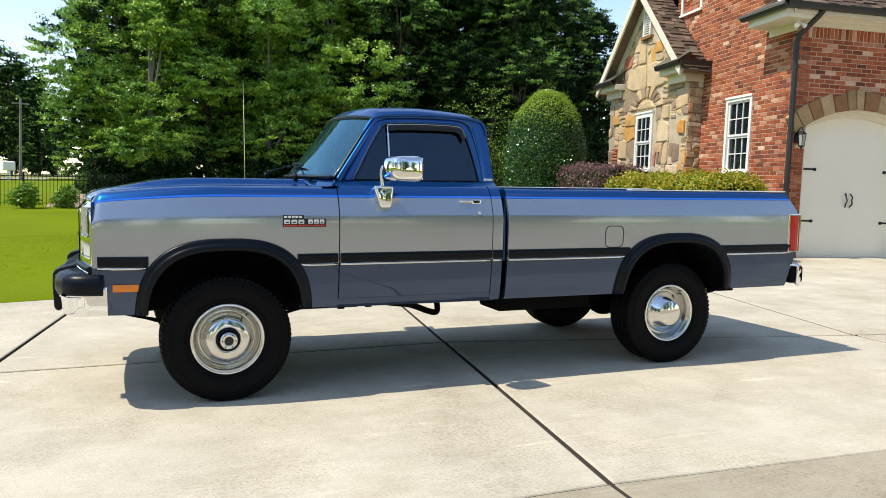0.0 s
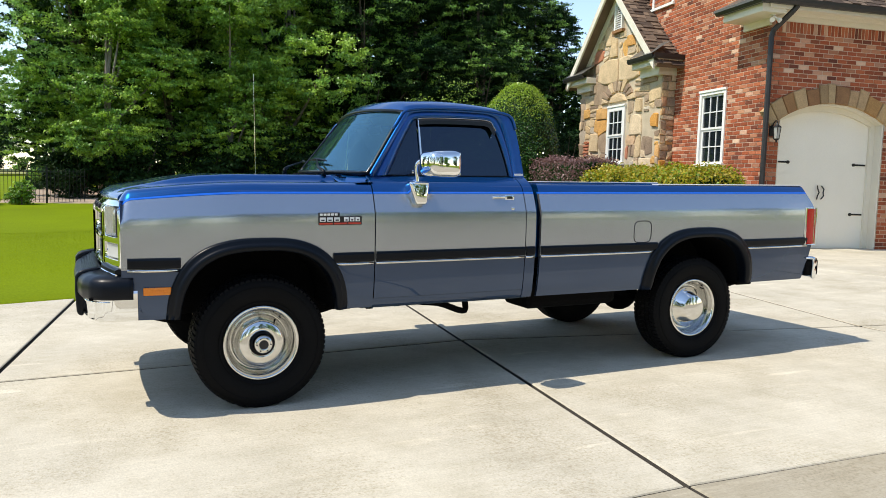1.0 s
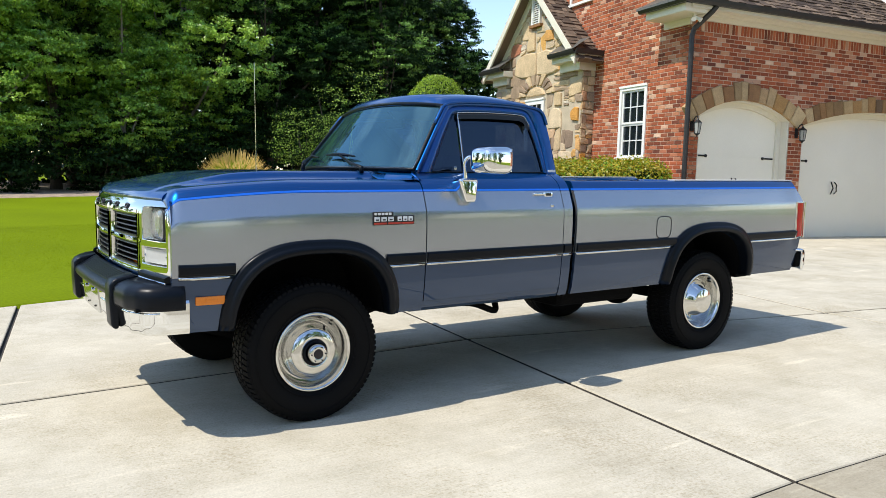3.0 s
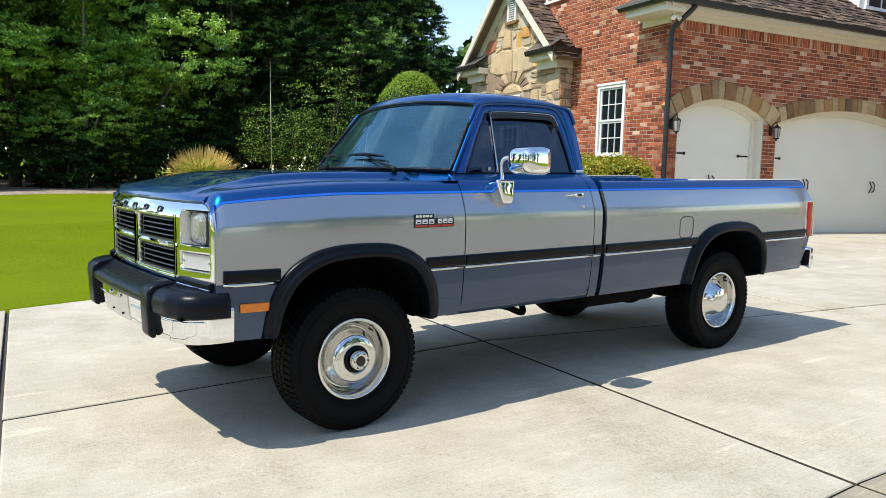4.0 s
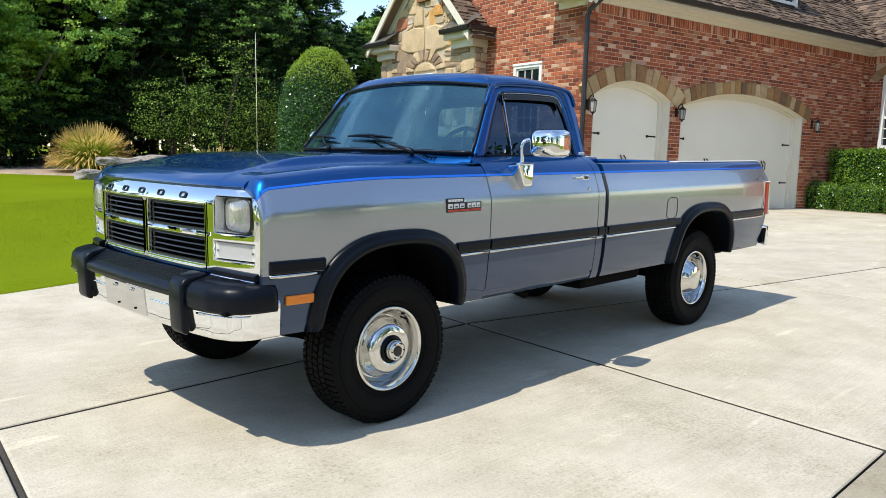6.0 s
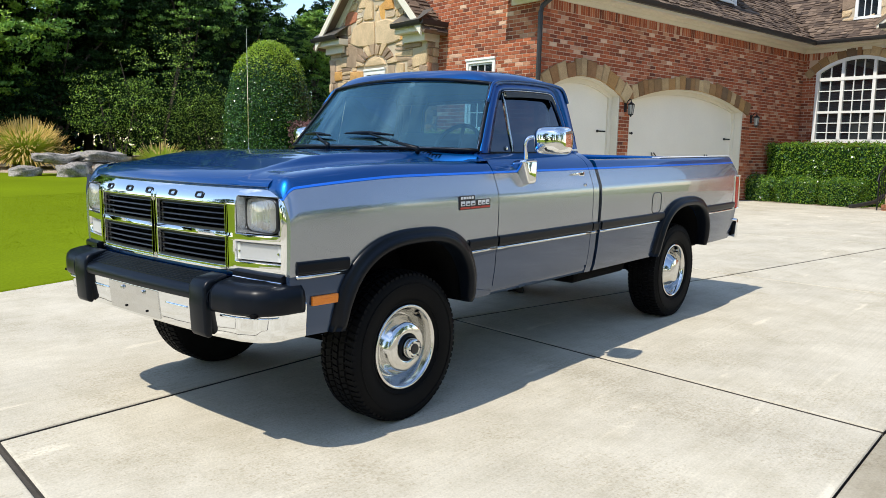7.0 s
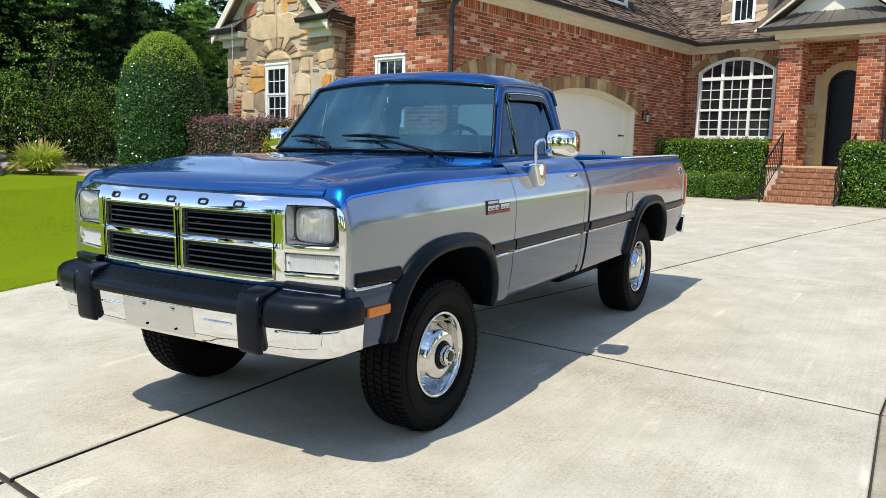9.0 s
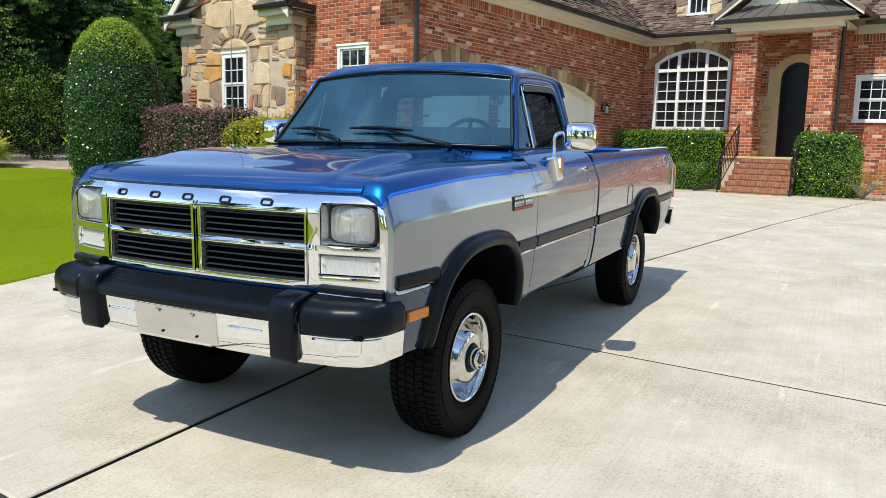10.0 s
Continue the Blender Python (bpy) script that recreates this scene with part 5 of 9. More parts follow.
# ---- lanterns ----
def lantern(m):
    r = thing("wall_lantern", "black iron wall lantern with seeded glass", "lantern", m, group="garage lanterns")
    bm = bmesh.new()
    box(bm, -0.045, 0.045, -0.015, 0.02, -0.10, 0.14, 0.01)
    part("back_plate", bm, M_iron, r)
    bm = bmesh.new()
    tube(bm, dense([(0, -0.01, 0.05), (0, -0.08, 0.17), (0, -0.15, 0.20), (0, -0.17, 0.14)], 5), 0.011, 6)
    part("arm", bm, M_iron, r)
    bm = bmesh.new()
    lathe(bm, [(0.012, 0.15), (0.03, 0.12), (0.05, 0.105), (0.085, 0.075), (0.088, 0.062), (0.078, 0.06)], "z", 6)
    bmesh.ops.transform(bm, matrix=Matrix.Translation((0, -0.17, 0)), verts=bm.verts)
    part("cap", bm, M_iron, r)
    bm = bmesh.new()
    lathe(bm, [(0.076, 0.06), (0.052, -0.16)], "z", 6)
    bmesh.ops.transform(bm, matrix=Matrix.Translation((0, -0.17, 0)), verts=bm.verts)
    part("glass", bm, M_lampglass, r, "pale seeded lantern glass")
    for k in range(6):
        a = 2 * math.pi * k / 6
        bm = bmesh.new()
        tube(bm, [(0.079 * math.cos(a), -0.17 + 0.079 * math.sin(a), 0.065), (0.055 * math.cos(a), -0.17 + 0.055 * math.sin(a), -0.165)], 0.006, 5)
        part("lantern_bar", bm, M_iron, r)
    bm = bmesh.new()
    lathe(bm, [(0.056, -0.155), (0.058, -0.168), (0.03, -0.185), (0.014, -0.20), (0.018, -0.215), (0.0001, -0.225)], "z", 6)
    bmesh.ops.transform(bm, matrix=Matrix.Translation((0, -0.17, 0)), verts=bm.verts)
    part("base", bm, M_iron, r)
    return r


for s in (0.13, 3.08, 8.92):
    lantern(HM @ pose(s, -0.012, 2.60))
# twin floodlight under the corner eave
fl_ = thing("floodlight", "twin white floodlight under the eave", "floodlight", HM @ pose(-0.18, -0.25, 4.80))
bm = bmesh.new()
lathe(bm, [(0.0001, 0.0), (0.05, 0.0), (0.05, -0.02), (0.0001, -0.02)], "z", 16)
part("base", bm, M_white, fl_)
for sg in (-1, 1):
    bm = bmesh.new()
    tube(bm, [(0, 0, -0.02), (sg * 0.05, -0.03, -0.07), (sg * 0.09, -0.10, -0.13)], 0.03, 10, radii=[0.012, 0.02, 0.05])
    part("lamp_head", bm, M_white, fl_)
for s in (0.55, ):
    pass


# ---- dormers ----
def dormer(m, w, h, material, label, ins=0.2, rubble=False):
    d = thing("dormer", label, "dormer", m)
    bm = bmesh.new()
    box(bm, -w / 2, w / 2, 0, 2.2, -0.8, h)
    part("body", bm, material, d)
    for (a, b, c, e) in ((-w / 2 + ins, -w / 2 + ins + 0.09, 0.1, h - 0.1), (w / 2 - ins - 0.09, w / 2 - ins, 0.1, h - 0.1), (-w / 2 + ins + 0.09, w / 2 - ins - 0.09, h - 0.19, h - 0.1), (-w / 2 + ins - 0.02, w / 2 - ins + 0.02, 0.04, 0.12)):
        bm = bmesh.new()
        box(bm, a, b, -0.05, 0.0, c, e)
        part("window_frame", bm, M_white, d)
    bm = bmesh.new()
    box(bm, -w / 2 + ins + 0.09, w / 2 - ins - 0.09, -0.015, 0.0, 0.12, h - 0.19)
    part("pane", bm, M_winglass, d)
    for k in (1, 2):
        s = -w / 2 + ins + 0.09 + (w - 2 * ins - 0.18) * k / 3
        bm = bmesh.new()
        box(bm, s - 0.013, s + 0.013, -0.035, -0.012, 0.12, h - 0.19)
        part("muntin", bm, M_white, d)
    bm = bmesh.new()
    box(bm, -w / 2 + ins + 0.09, w / 2 - ins - 0.09, -0.033, -0.012, h * 0.5 - 0.013, h * 0.5 + 0.013)
    part("muntin", bm, M_white, d)
    bm = bmesh.new()
    q = [bm.verts.new(v) for v in ((-w / 2 - 0.25, -0.3, h - 0.05), (0, -0.3, h + w * 0.45), (w / 2 + 0.25, -0.3, h - 0.05), (-w / 2 - 0.25, 2.6, h - 0.05), (0, 2.6, h + w * 0.45), (w / 2 + 0.25, 2.6, h - 0.05))]
    for f in ((0, 1, 2), (0, 1, 4, 3), (1, 2, 5, 4), (3, 4, 5)):
        bm.faces.new([q[i] for i in f])
    part("dormer_roof", bm, M_shingle, d)
    if rubble:
        rubble_wall(Vector((0, 0, 0)), X, -Y, (-w / 2, w / 2, -0.25, h), lambda s, z: not (abs(s) < w / 2 - ins + 0.02 and z > 0.02), 78, d)
    return d


dormer(HM @ pose(GL + 0.38, -1.60, 5.66, 0, 0, -90), 1.45, 1.5, M_stonebed, "small stone-faced roof dormer with white window", 0.36, True)
dormer(HM @ pose(7.40, 0.42, 5.76, 0, 0, 0), 2.1, 1.3, M_white, "white painted roof dormer with small panes")

# closing walls of the house
hbox("back_wall", 0.33, 24.0, 7.45, 7.7, HB, 5.0, M_mortar)
hbox("back_wall", 23.7, 24.0, -12.0, 7.6, HB, 5.0, M_mortar)
hbox("back_wall", GL, 24.0, -12.3, -12.0, HB, 5.0, M_mortar)
raw("back_roof", [(-0.40, 3.92, 8.70), (16.2, 3.92, 8.70), (24.2, 8.1, 4.7), (-0.40, 8.1, 4.7)], [(0, 1, 2, 3)], M_shingle, house_root)
raw("back_roof", [(17.0, -12.3, 9.70), (17.0, 3.92, 9.70), (24.2, 8.1, 4.7), (24.2, -12.3, 4.7)], [(0, 1, 2, 3)], M_shingle, house_root)
# ---- pickup truck ----
def paint(name, color, metal, rough, flake=0.04):
    m = mat(name, color, rough=rough, metal=metal, var=0.03, scale=1.5, fine=900, bump=0.0, coat=1.0, rough_var=0.05, spec=0.0)
    return m


M_blue = paint("blue_metallic_paint", (0.0010, 0.066, 0.245), 0.75, 0.32)
M_silver = paint("silver_metallic_paint", (0.358, 0.388, 0.438), 0.82, 0.23)
M_slate = paint("slate_blue_paint", (0.034, 0.060, 0.118), 0.50, 0.20)
M_stripe = paint("bright_blue_stripe", (0.012, 0.15, 0.75), 0.1, 0.3)
M_chrome = mat("chrome", (0.86, 0.87, 0.88), rough=0.035, metal=1.0, var=0.02, bump=0.0)
M_chrome_s = mat("polished_steel", (0.66, 0.66, 0.65), rough=0.10, metal=1.0, var=0.04, scale=8, bump=0.02, dist=0.001)
M_rubber = mat("black_rubber_trim", (0.0028, 0.0046, 0.0085), rough=0.33, var=0.2, scale=6, fine=200, bump=0.08, dist=0.001, spec=0.2)
M_tyre = mat("tyre_rubber", (0.005, 0.005, 0.0055), rough=0.62, var=0.35, scale=6, fine=140, bump=0.2, dist=0.002, spec=0.09)
M_under = mat("underbody_black", (0.004, 0.004, 0.0045), rough=0.8, var=0.4, scale=5, bump=0.3, spec=0.08)
M_slat = mat("grille_slat_grey", (0.013, 0.014, 0.017), rough=0.30, var=0.15, bump=0.03)
M_bucket = mat("headlight_bucket_grey", (0.62, 0.64, 0.65), rough=0.22, metal=0.8, var=0.12, scale=8, bump=0.03)
M_grille = mat("grille_black", (0.012, 0.013, 0.015), rough=0.35, var=0.15, bump=0.03)
M_clear_lens = mat("clear_ribbed_lens", (0.74, 0.74, 0.71), rough=0.15, var=0.04, bump=0.1, trans=0.25)
M_amber = mat("amber_lens", (0.80, 0.22, 0.015), rough=0.22, var=0.1, bump=0.1, fine=200, coat=0.5)
M_red = mat("red_lens", (0.55, 0.006, 0.008), rough=0.2, var=0.12, bump=0.1, fine=120, coat=0.6)
M_seat = mat("seat_cloth", (0.035, 0.05, 0.062), rough=0.9, var=0.2, scale=6, fine=200, bump=0.3)
M_dash = mat("dash_vinyl", (0.016, 0.026, 0.036), rough=0.6, var=0.15, fine=150, bump=0.15)
M_mark = mat("badge_white", (0.72, 0.73, 0.74), rough=0.35, var=0.05, bump=0.0)
M_badge = mat("badge_black", (0.01, 0.01, 0.012), rough=0.3, var=0.1, bump=0.0)
M_badge_red = mat("badge_red", (0.55, 0.05, 0.03), rough=0.4, var=0.1, bump=0.0)


def glass_mat(name, tint, haze=0.0, sheen=(1, 1, 1), haze_tint=(0.28, 0.64, 0.76)):
    """Thin tinted car glass: clear, with a thin painted haze of dust and reflected light, and a mirror-like sheen,
    tinted by hand, that grows at grazing angles.
    """
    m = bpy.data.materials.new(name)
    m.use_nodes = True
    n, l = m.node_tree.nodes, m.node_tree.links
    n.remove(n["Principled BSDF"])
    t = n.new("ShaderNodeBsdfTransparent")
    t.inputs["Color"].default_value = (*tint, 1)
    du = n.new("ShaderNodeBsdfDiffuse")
    du.inputs["Color"].default_value = (*haze_tint, 1)
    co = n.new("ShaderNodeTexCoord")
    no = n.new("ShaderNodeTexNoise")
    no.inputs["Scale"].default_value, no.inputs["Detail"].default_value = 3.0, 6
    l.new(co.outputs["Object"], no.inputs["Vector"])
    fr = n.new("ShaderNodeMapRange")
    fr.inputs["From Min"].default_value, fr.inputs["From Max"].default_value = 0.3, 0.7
    fr.inputs["To Min"].default_value, fr.inputs["To Max"].default_value = haze * 0.6, haze * 1.4
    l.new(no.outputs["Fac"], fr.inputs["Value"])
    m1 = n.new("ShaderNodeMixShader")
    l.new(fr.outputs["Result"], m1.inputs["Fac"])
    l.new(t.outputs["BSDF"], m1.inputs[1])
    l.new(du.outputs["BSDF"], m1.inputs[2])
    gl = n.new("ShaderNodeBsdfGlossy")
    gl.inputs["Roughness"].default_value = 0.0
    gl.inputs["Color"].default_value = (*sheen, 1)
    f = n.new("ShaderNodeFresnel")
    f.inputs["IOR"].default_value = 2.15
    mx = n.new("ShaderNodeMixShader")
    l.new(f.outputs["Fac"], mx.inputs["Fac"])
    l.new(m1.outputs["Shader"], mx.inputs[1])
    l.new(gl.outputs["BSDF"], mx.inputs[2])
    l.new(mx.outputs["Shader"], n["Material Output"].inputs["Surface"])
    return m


# white haze painted into the pane to make the lamp read bright
M_hl = glass_mat("headlight_pane", (0.95, 0.96, 0.96), 0.22, haze_tint=(0.86, 0.86, 0.83))
M_refl = mat("headlight_reflector", (0.86, 0.87, 0.87), rough=0.28, metal=1.0, var=0.15, scale=20, fine=45, bump=0.5, dist=0.01, stretch=(1, 1, 0.08))
# teal haze and bluish sheen put sky reflections into the glass colours
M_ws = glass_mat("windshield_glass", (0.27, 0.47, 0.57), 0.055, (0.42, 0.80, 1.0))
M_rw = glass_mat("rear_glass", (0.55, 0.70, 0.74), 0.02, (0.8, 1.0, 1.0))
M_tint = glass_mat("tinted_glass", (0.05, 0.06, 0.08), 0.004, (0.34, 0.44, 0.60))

TRUCK = thing("pickup_truck", "blue and silver regular cab pickup truck on the concrete driveway", "truck", pose(0, 0.07, 0, 0, -1.41, 0) @ Matrix.Translation((-2.45, 0, 0)) @ Matrix.Scale(1.006, 4, (1, 0, 0)) @ Matrix.Translation((2.45, 0, 0)))

Z_PROF = ((0.50, 0.925), (0.56, 0.945), (0.62, 0.966), (0.74, 0.984), (0.85, 0.992), (0.93, 0.9985), (1.00, 1.002), (1.06, 1.0035), (1.11, 1.0035), (1.150, 1.0025), (1.168, 1.0010), (1.178, 0.9975), (1.205, 0.9885), (1.235, 0.9780), (1.265, 0.9670), (1.295, 0.9550), (1.330, 0.935), (1.346, 0.915), (1.352, 0.86), (1.354, 0.80))


def face_to(bm, d):
    """Turns every face to look the way of d."""
    bm.normal_update()
    d = Vector(d)
    bmesh.ops.reverse_faces(bm, faces=[f for f in bm.faces if f.normal.dot(d) < 0])


def lerp_tab(tab, v):
    if v <= tab[0][0]:
        return tab[0][1]
    for (a, fa), (b, fb) in zip(tab[:-1], tab[1:]):
        if v <= b:
            return fa + (fb - fa) * (v - a) / (b - a)
    return tab[-1][1]


def half_w(z, x):
    w = lerp_tab(Z_PROF, z)
    if x < -1.75:
        w -= 0.060 * (min((-1.75 - x) / 0.67, 1.1)) ** 2
    if x > 2.3:
        w -= 0.02 * ((x - 2.3) / 0.6) ** 2
    return w


def arch(x, c, hw, z0, top, n=2.35):
    d = abs(x - c) / hw
    return z0 + (top - z0) * max(0.0, 1 - d ** n) ** (1 / n) if d < 1 else 0.0


FAX, RAX = -1.652, 1.684
arch_f = lambda x: arch(x, FAX, 0.488, 0.50, 0.990, 2.7)
arch_r = lambda x: arch(x, RAX, 0.508, 0.50, 0.990, 2.7)


def nose(x):
    """How much the top of the fender drops towards the nose."""
    return 0.040 * max(0.0, (-1.70 - x) / 0.66) ** 1.6 + 0.045 * max(0.0, (-2.345 - x) / 0.06) ** 2


def side_panel(name, side, x0, x1, rows, bottom, mats, row_mat, label="", extra=(), top_rows=(), step=0.05, drop=None, flange=0.025, parent=None, ends=None):
    """A pressed body side: rows of heights from sill to belt, cut out over the wheel; flanged at its edges."""
    xs = {x0, x1, *[e for e in extra if x0 < e < x1]}
    k = max(2, int((x1 - x0) / step))
    xs |= {x0 + (x1 - x0) * i / k for i in range(k + 1)}
    xs = sorted(xs)
    bm = bmesh.new()
    cols = []
    for c, x in enumerate([xs[0], *xs, xs[-1]]):
        fl = flange if c in (0, len(xs) + 1) else 0.0
        col = []
        for z in rows:
            zz = max(z, bottom(x))
            w = half_w(zz, x) - fl
            dz = drop(x) * max(0.0, (zz - 1.0) / 0.30) if drop else 0.0
            xx = x + (ends(zz) if ends and c >= len(xs) else 0.0)
            col.append(bm.verts.new((xx, side * w, zz - dz)))
        for (w, z) in top_rows:
            dz = drop(x) * max(0.0, (z - 1.0) / 0.30) if drop else 0.0
            xx = x + (ends(z) if ends and c >= len(xs) else 0.0)
            tw = half_w(1.3, x) - 0.956
            col.append(bm.verts.new((xx, side * (w + tw - fl * 0.3), z - dz - (0.02 if fl else 0))))
        cols.append(col)
    for i in range(len(cols) - 1):
        for j in range(len(cols[0]) - 1):
            q = [cols[i][j], cols[i + 1][j], cols[i + 1][j + 1], cols[i][j + 1]]
            if (q[0].co - q[3].co).length < 1e-5 and (q[1].co - q[2].co).length < 1e-5:
                continue
            f = bm.faces.new(q if side < 0 else q[::-1])
            f.material_index = row_mat(j)
    bmesh.ops.remove_doubles(bm, verts=bm.verts, dist=1e-5)
    bmesh.ops.dissolve_degenerate(bm, edges=bm.edges, dist=1e-5)
    ob = part(name, bm, mats, parent or TRUCK, label)
    ob.data.shade_smooth()
    ob.data.set_sharp_from_angle(angle=radians(38))
    return ob


BODY = [M_slate, M_silver, M_stripe, M_blue]
ROWS_Z = [0.575, 0.62, 0.68, 0.74, 0.80, 0.862, 0.90, 0.93, 1.0, 1.06, 1.11, 1.150, 1.168, 1.178, 1.205, 1.235, 1.265, 1.283, 1.286, 1.297, 1.301]


def band(j):
    z = (ROWS_Z[j] + ROWS_Z[j + 1]) / 2 if j + 1 < len(ROWS_Z) else 1.4
    return 0 if z < 0.863 else 1 if z < 1.283 else 2 if 1.285 < z < 1.298 else 3


FENDER_TOP = [(0.942, 1.320), (0.925, 1.338), (0.895, 1.349), (0.85, 1.353), (0.803, 1.354)]
BED_TOP = [(0.948, 1.322), (0.936, 1.341), (0.922, 1.348), (0.86, 1.348), (0.845, 1.338), (0.840, 1.25), (0.838, 0.965)]
SHOULDER = [(0.940, 1.325), (0.915, 1.350), (0.872, 1.376), (0.838, 1.392), (0.82, 1.396)]

for side, nm in ((-1, "left"), (1, "right")):
    side_panel("front_fender", side, -2.405, -0.962, ROWS_Z, arch_f, BODY, band, extra=[FAX + 0.488 * k / 12 for k in range(-12, 13)] + [-2.40, -2.39, -2.38, -2.37, -2.36, -2.345], top_rows=FENDER_TOP, drop=nose)
    side_panel("bed_side", side, 0.238, 2.80, ROWS_Z, arch_r, BODY, band, extra=[RAX + 0.508 * k / 12 for k in range(-12, 13)], top_rows=BED_TOP,
               ends=lambda z: 0.085 * max(0.0, min(1.0, (1.346 - z) / 0.16)) if z > 0.86 else 0.085 - 0.06 * max(0.0, min(1, (0.86 - z) / 0.28)))
    side_panel("cab_corner", side, 0.121, 0.196, ROWS_Z, lambda x: 0, BODY, band, top_rows=SHOULDER, ends=lambda z: 0.0 if z < 1.1 else -0.0)
    door = side_panel("door", side, -0.955, 0.115, [0.632, *ROWS_Z[2:]], lambda x: 0, BODY, lambda j: band(j + 1) if j else 0, top_rows=SHOULDER)
    # rocker under the door
    bm = bmesh.new()
    pr = [(0.958, 0.630), (0.957, 0.606), (0.944, 0.578), (0.915, 0.563), (0.86, 0.558)]
    grid(bm, 2, len(pr), lambda i, j: ((-1.02, 0.196)[i], side * pr[j][0], pr[j][1]))
    part("rocker_panel", bm, M_slate, TRUCK, smooth=True)
    # black rubber moulding with a bright lower lip, broken at the wheels and shut lines
    for a, b in ((-2.375, -2.10), (-1.225, -0.968), (-0.950, 0.110), (0.126, 0.192), (0.246, 1.245), (2.10, 2.825)):
        n = max(2, int((b - a) / 0.08))
        bm = bmesh.new()
        pr = [(0.868, 0.0), (0.872, 0.010), (0.882, 0.014), (0.915, 0.014), (0.925, 0.010), (0.929, 0.0)]
        vs = grid(bm, n + 1, len(pr), lambda i, j: (a + (b - a) * i / n, side * (half_w(pr[j][0], a + (b - a) * i / n) + pr[j][1] + 0.001), pr[j][0]))
        for i in (0, n):
            bm.faces.new(vs[i])
        bmesh.ops.recalc_face_normals(bm, faces=bm.faces)
        mould = part("side_moulding", bm, M_rubber, TRUCK, "black rubber side moulding")
        bm = bmesh.new()
        pr2 = [(0.847, 0.0), (0.850, 0.008), (0.857, 0.011), (0.864, 0.008), (0.867, 0.0)]
        vs = grid(bm, n + 1, len(pr2), lambda i, j: (a + (b - a) * i / n, side * (half_w(pr2[j][0], a + (b - a) * i / n) + pr2[j][1] + 0.001), pr2[j][0]))
        for i in (0, n):
            bm.faces.new(vs[i])
        bmesh.ops.recalc_face_normals(bm, faces=bm.faces)
        part("bright_strip", bm, M_chrome_s, mould, "bright metal strip", smooth=True)
    # wheel arch flares and inner wells
    for c, hwo, hwi, tp, ti in ((FAX, 0.528, 0.452, 1.032, 0.955), (RAX, 0.548, 0.466, 1.032, 0.955)):
        bm = bmesh.new()
        n = 48
        sec = [(0.0, 0.000), (0.05, 0.018), (0.18, 0.024), (0.36, 0.024), (0.46, 0.036), (0.60, 0.044), (0.84, 0.044), (0.97, 0.034), (1.0, 0.010), (1.0, -0.06)]

        def fl(i, j):
            a = math.pi * i / n
            k = sec[j][0]
            ca, sa = math.cos(a), math.sin(a)
            e = 2 / 2.7
            hw, top = hwo + (hwi - hwo) * k, tp + (ti - tp) * k
            x = c - hw * math.copysign(abs(ca) ** e, ca)
            z = 0.50 + (top - 0.50) * abs(sa) ** e
            z = max(z, 0.575)
            return (x, side * (half_w(z, x) + sec[j][1]), z)
        grid(bm, n + 1, len(sec), fl)
        bmesh.ops.remove_doubles(bm, verts=bm.verts, dist=1e-5)
        bmesh.ops.recalc_face_normals(bm, faces=bm.faces)
        part("wheel_arch_flare", bm, M_rubber, TRUCK, "black rubber wheel arch flare", smooth=True)
        bm = bmesh.new()
        vs = grid(bm, n + 1, 3, lambda i, j: ((fl(i, 9)[0]), side * (0.93, 0.75, 0.50)[j], max(fl(i, 9)[2], 0.50) + (0, 0.0, 0.0)[j]))
        ring = [vs[i][2] for i in range(n + 1)]
        bm.faces.new(ring)
        part("wheel_well", bm, M_under, TRUCK, "black inner wheel well")

# hood
def front_x(y):
    return -2.509 + 0.107 * (abs(y) / 0.93) ** 3


def hood_full(x, y):
    a = abs(y)
    edge = 0.655 - 0.075 * min(1, max(0, (x + 2.35) / 1.2))
    t = min(1.0, max(0.0, (edge - a) / 0.045))
    t = t * t * (3 - 2 * t)
    f = min(1, max(0, (x + 2.36) / 0.42))
    f = f * f * (3 - 2 * f)
    lift = 0.006 + 0.030 * f
    z = 1.354 + lift * t + 0.014 * (1 - (a / 0.8) ** 2)
    # hollow beside the raised panel, rounded off at its front end
    k = min(1.0, max(0.0, (a - edge + 0.01) / 0.03)) * min(1.0, max(0.0, (0.775 - a) / 0.04))
    z -= 0.007 * k * f
    z -= 0.048 * max(0.0, (-1.70 - x) / 0.66) ** 1.6
    # faint valley down the middle
    z -= 0.006 * math.exp(-(a / 0.16) ** 2) * f
    return z


def hood_rear(y):
    return -1.175 + 0.17 * (y / 0.8) ** 2


HY = [-0.797 + 1.594 * j / 96 for j in range(97)]
HS = [0.0, 0.002, 0.005, 0.009, 0.014, 0.021, 0.030, 0.040, 0.052, 0.066, 0.082, 0.102, 0.124, 0.148, 0.174, 0.20, 0.23, 0.26, 0.30, 0.35, 0.4, 0.45, 0.5, 0.55, 0.6, 0.65, 0.7, 0.75, 0.8, 0.85, 0.9, 0.95, 0.98, 1.0]


def hood_pt(i, j):
    y = HY[j]
    x = front_x(y) + 0.034 + (hood_rear(y) - front_x(y) - 0.034) * HS[i]
    s = min(1.0, (x - front_x(y) - 0.034) / 0.15)
    z = 1.256 + (hood_full(x, y) - 1.256) * max(0.0, 1 - (1 - max(0.0, s)) ** 2.3) ** 0.5
    return (x, y, z)


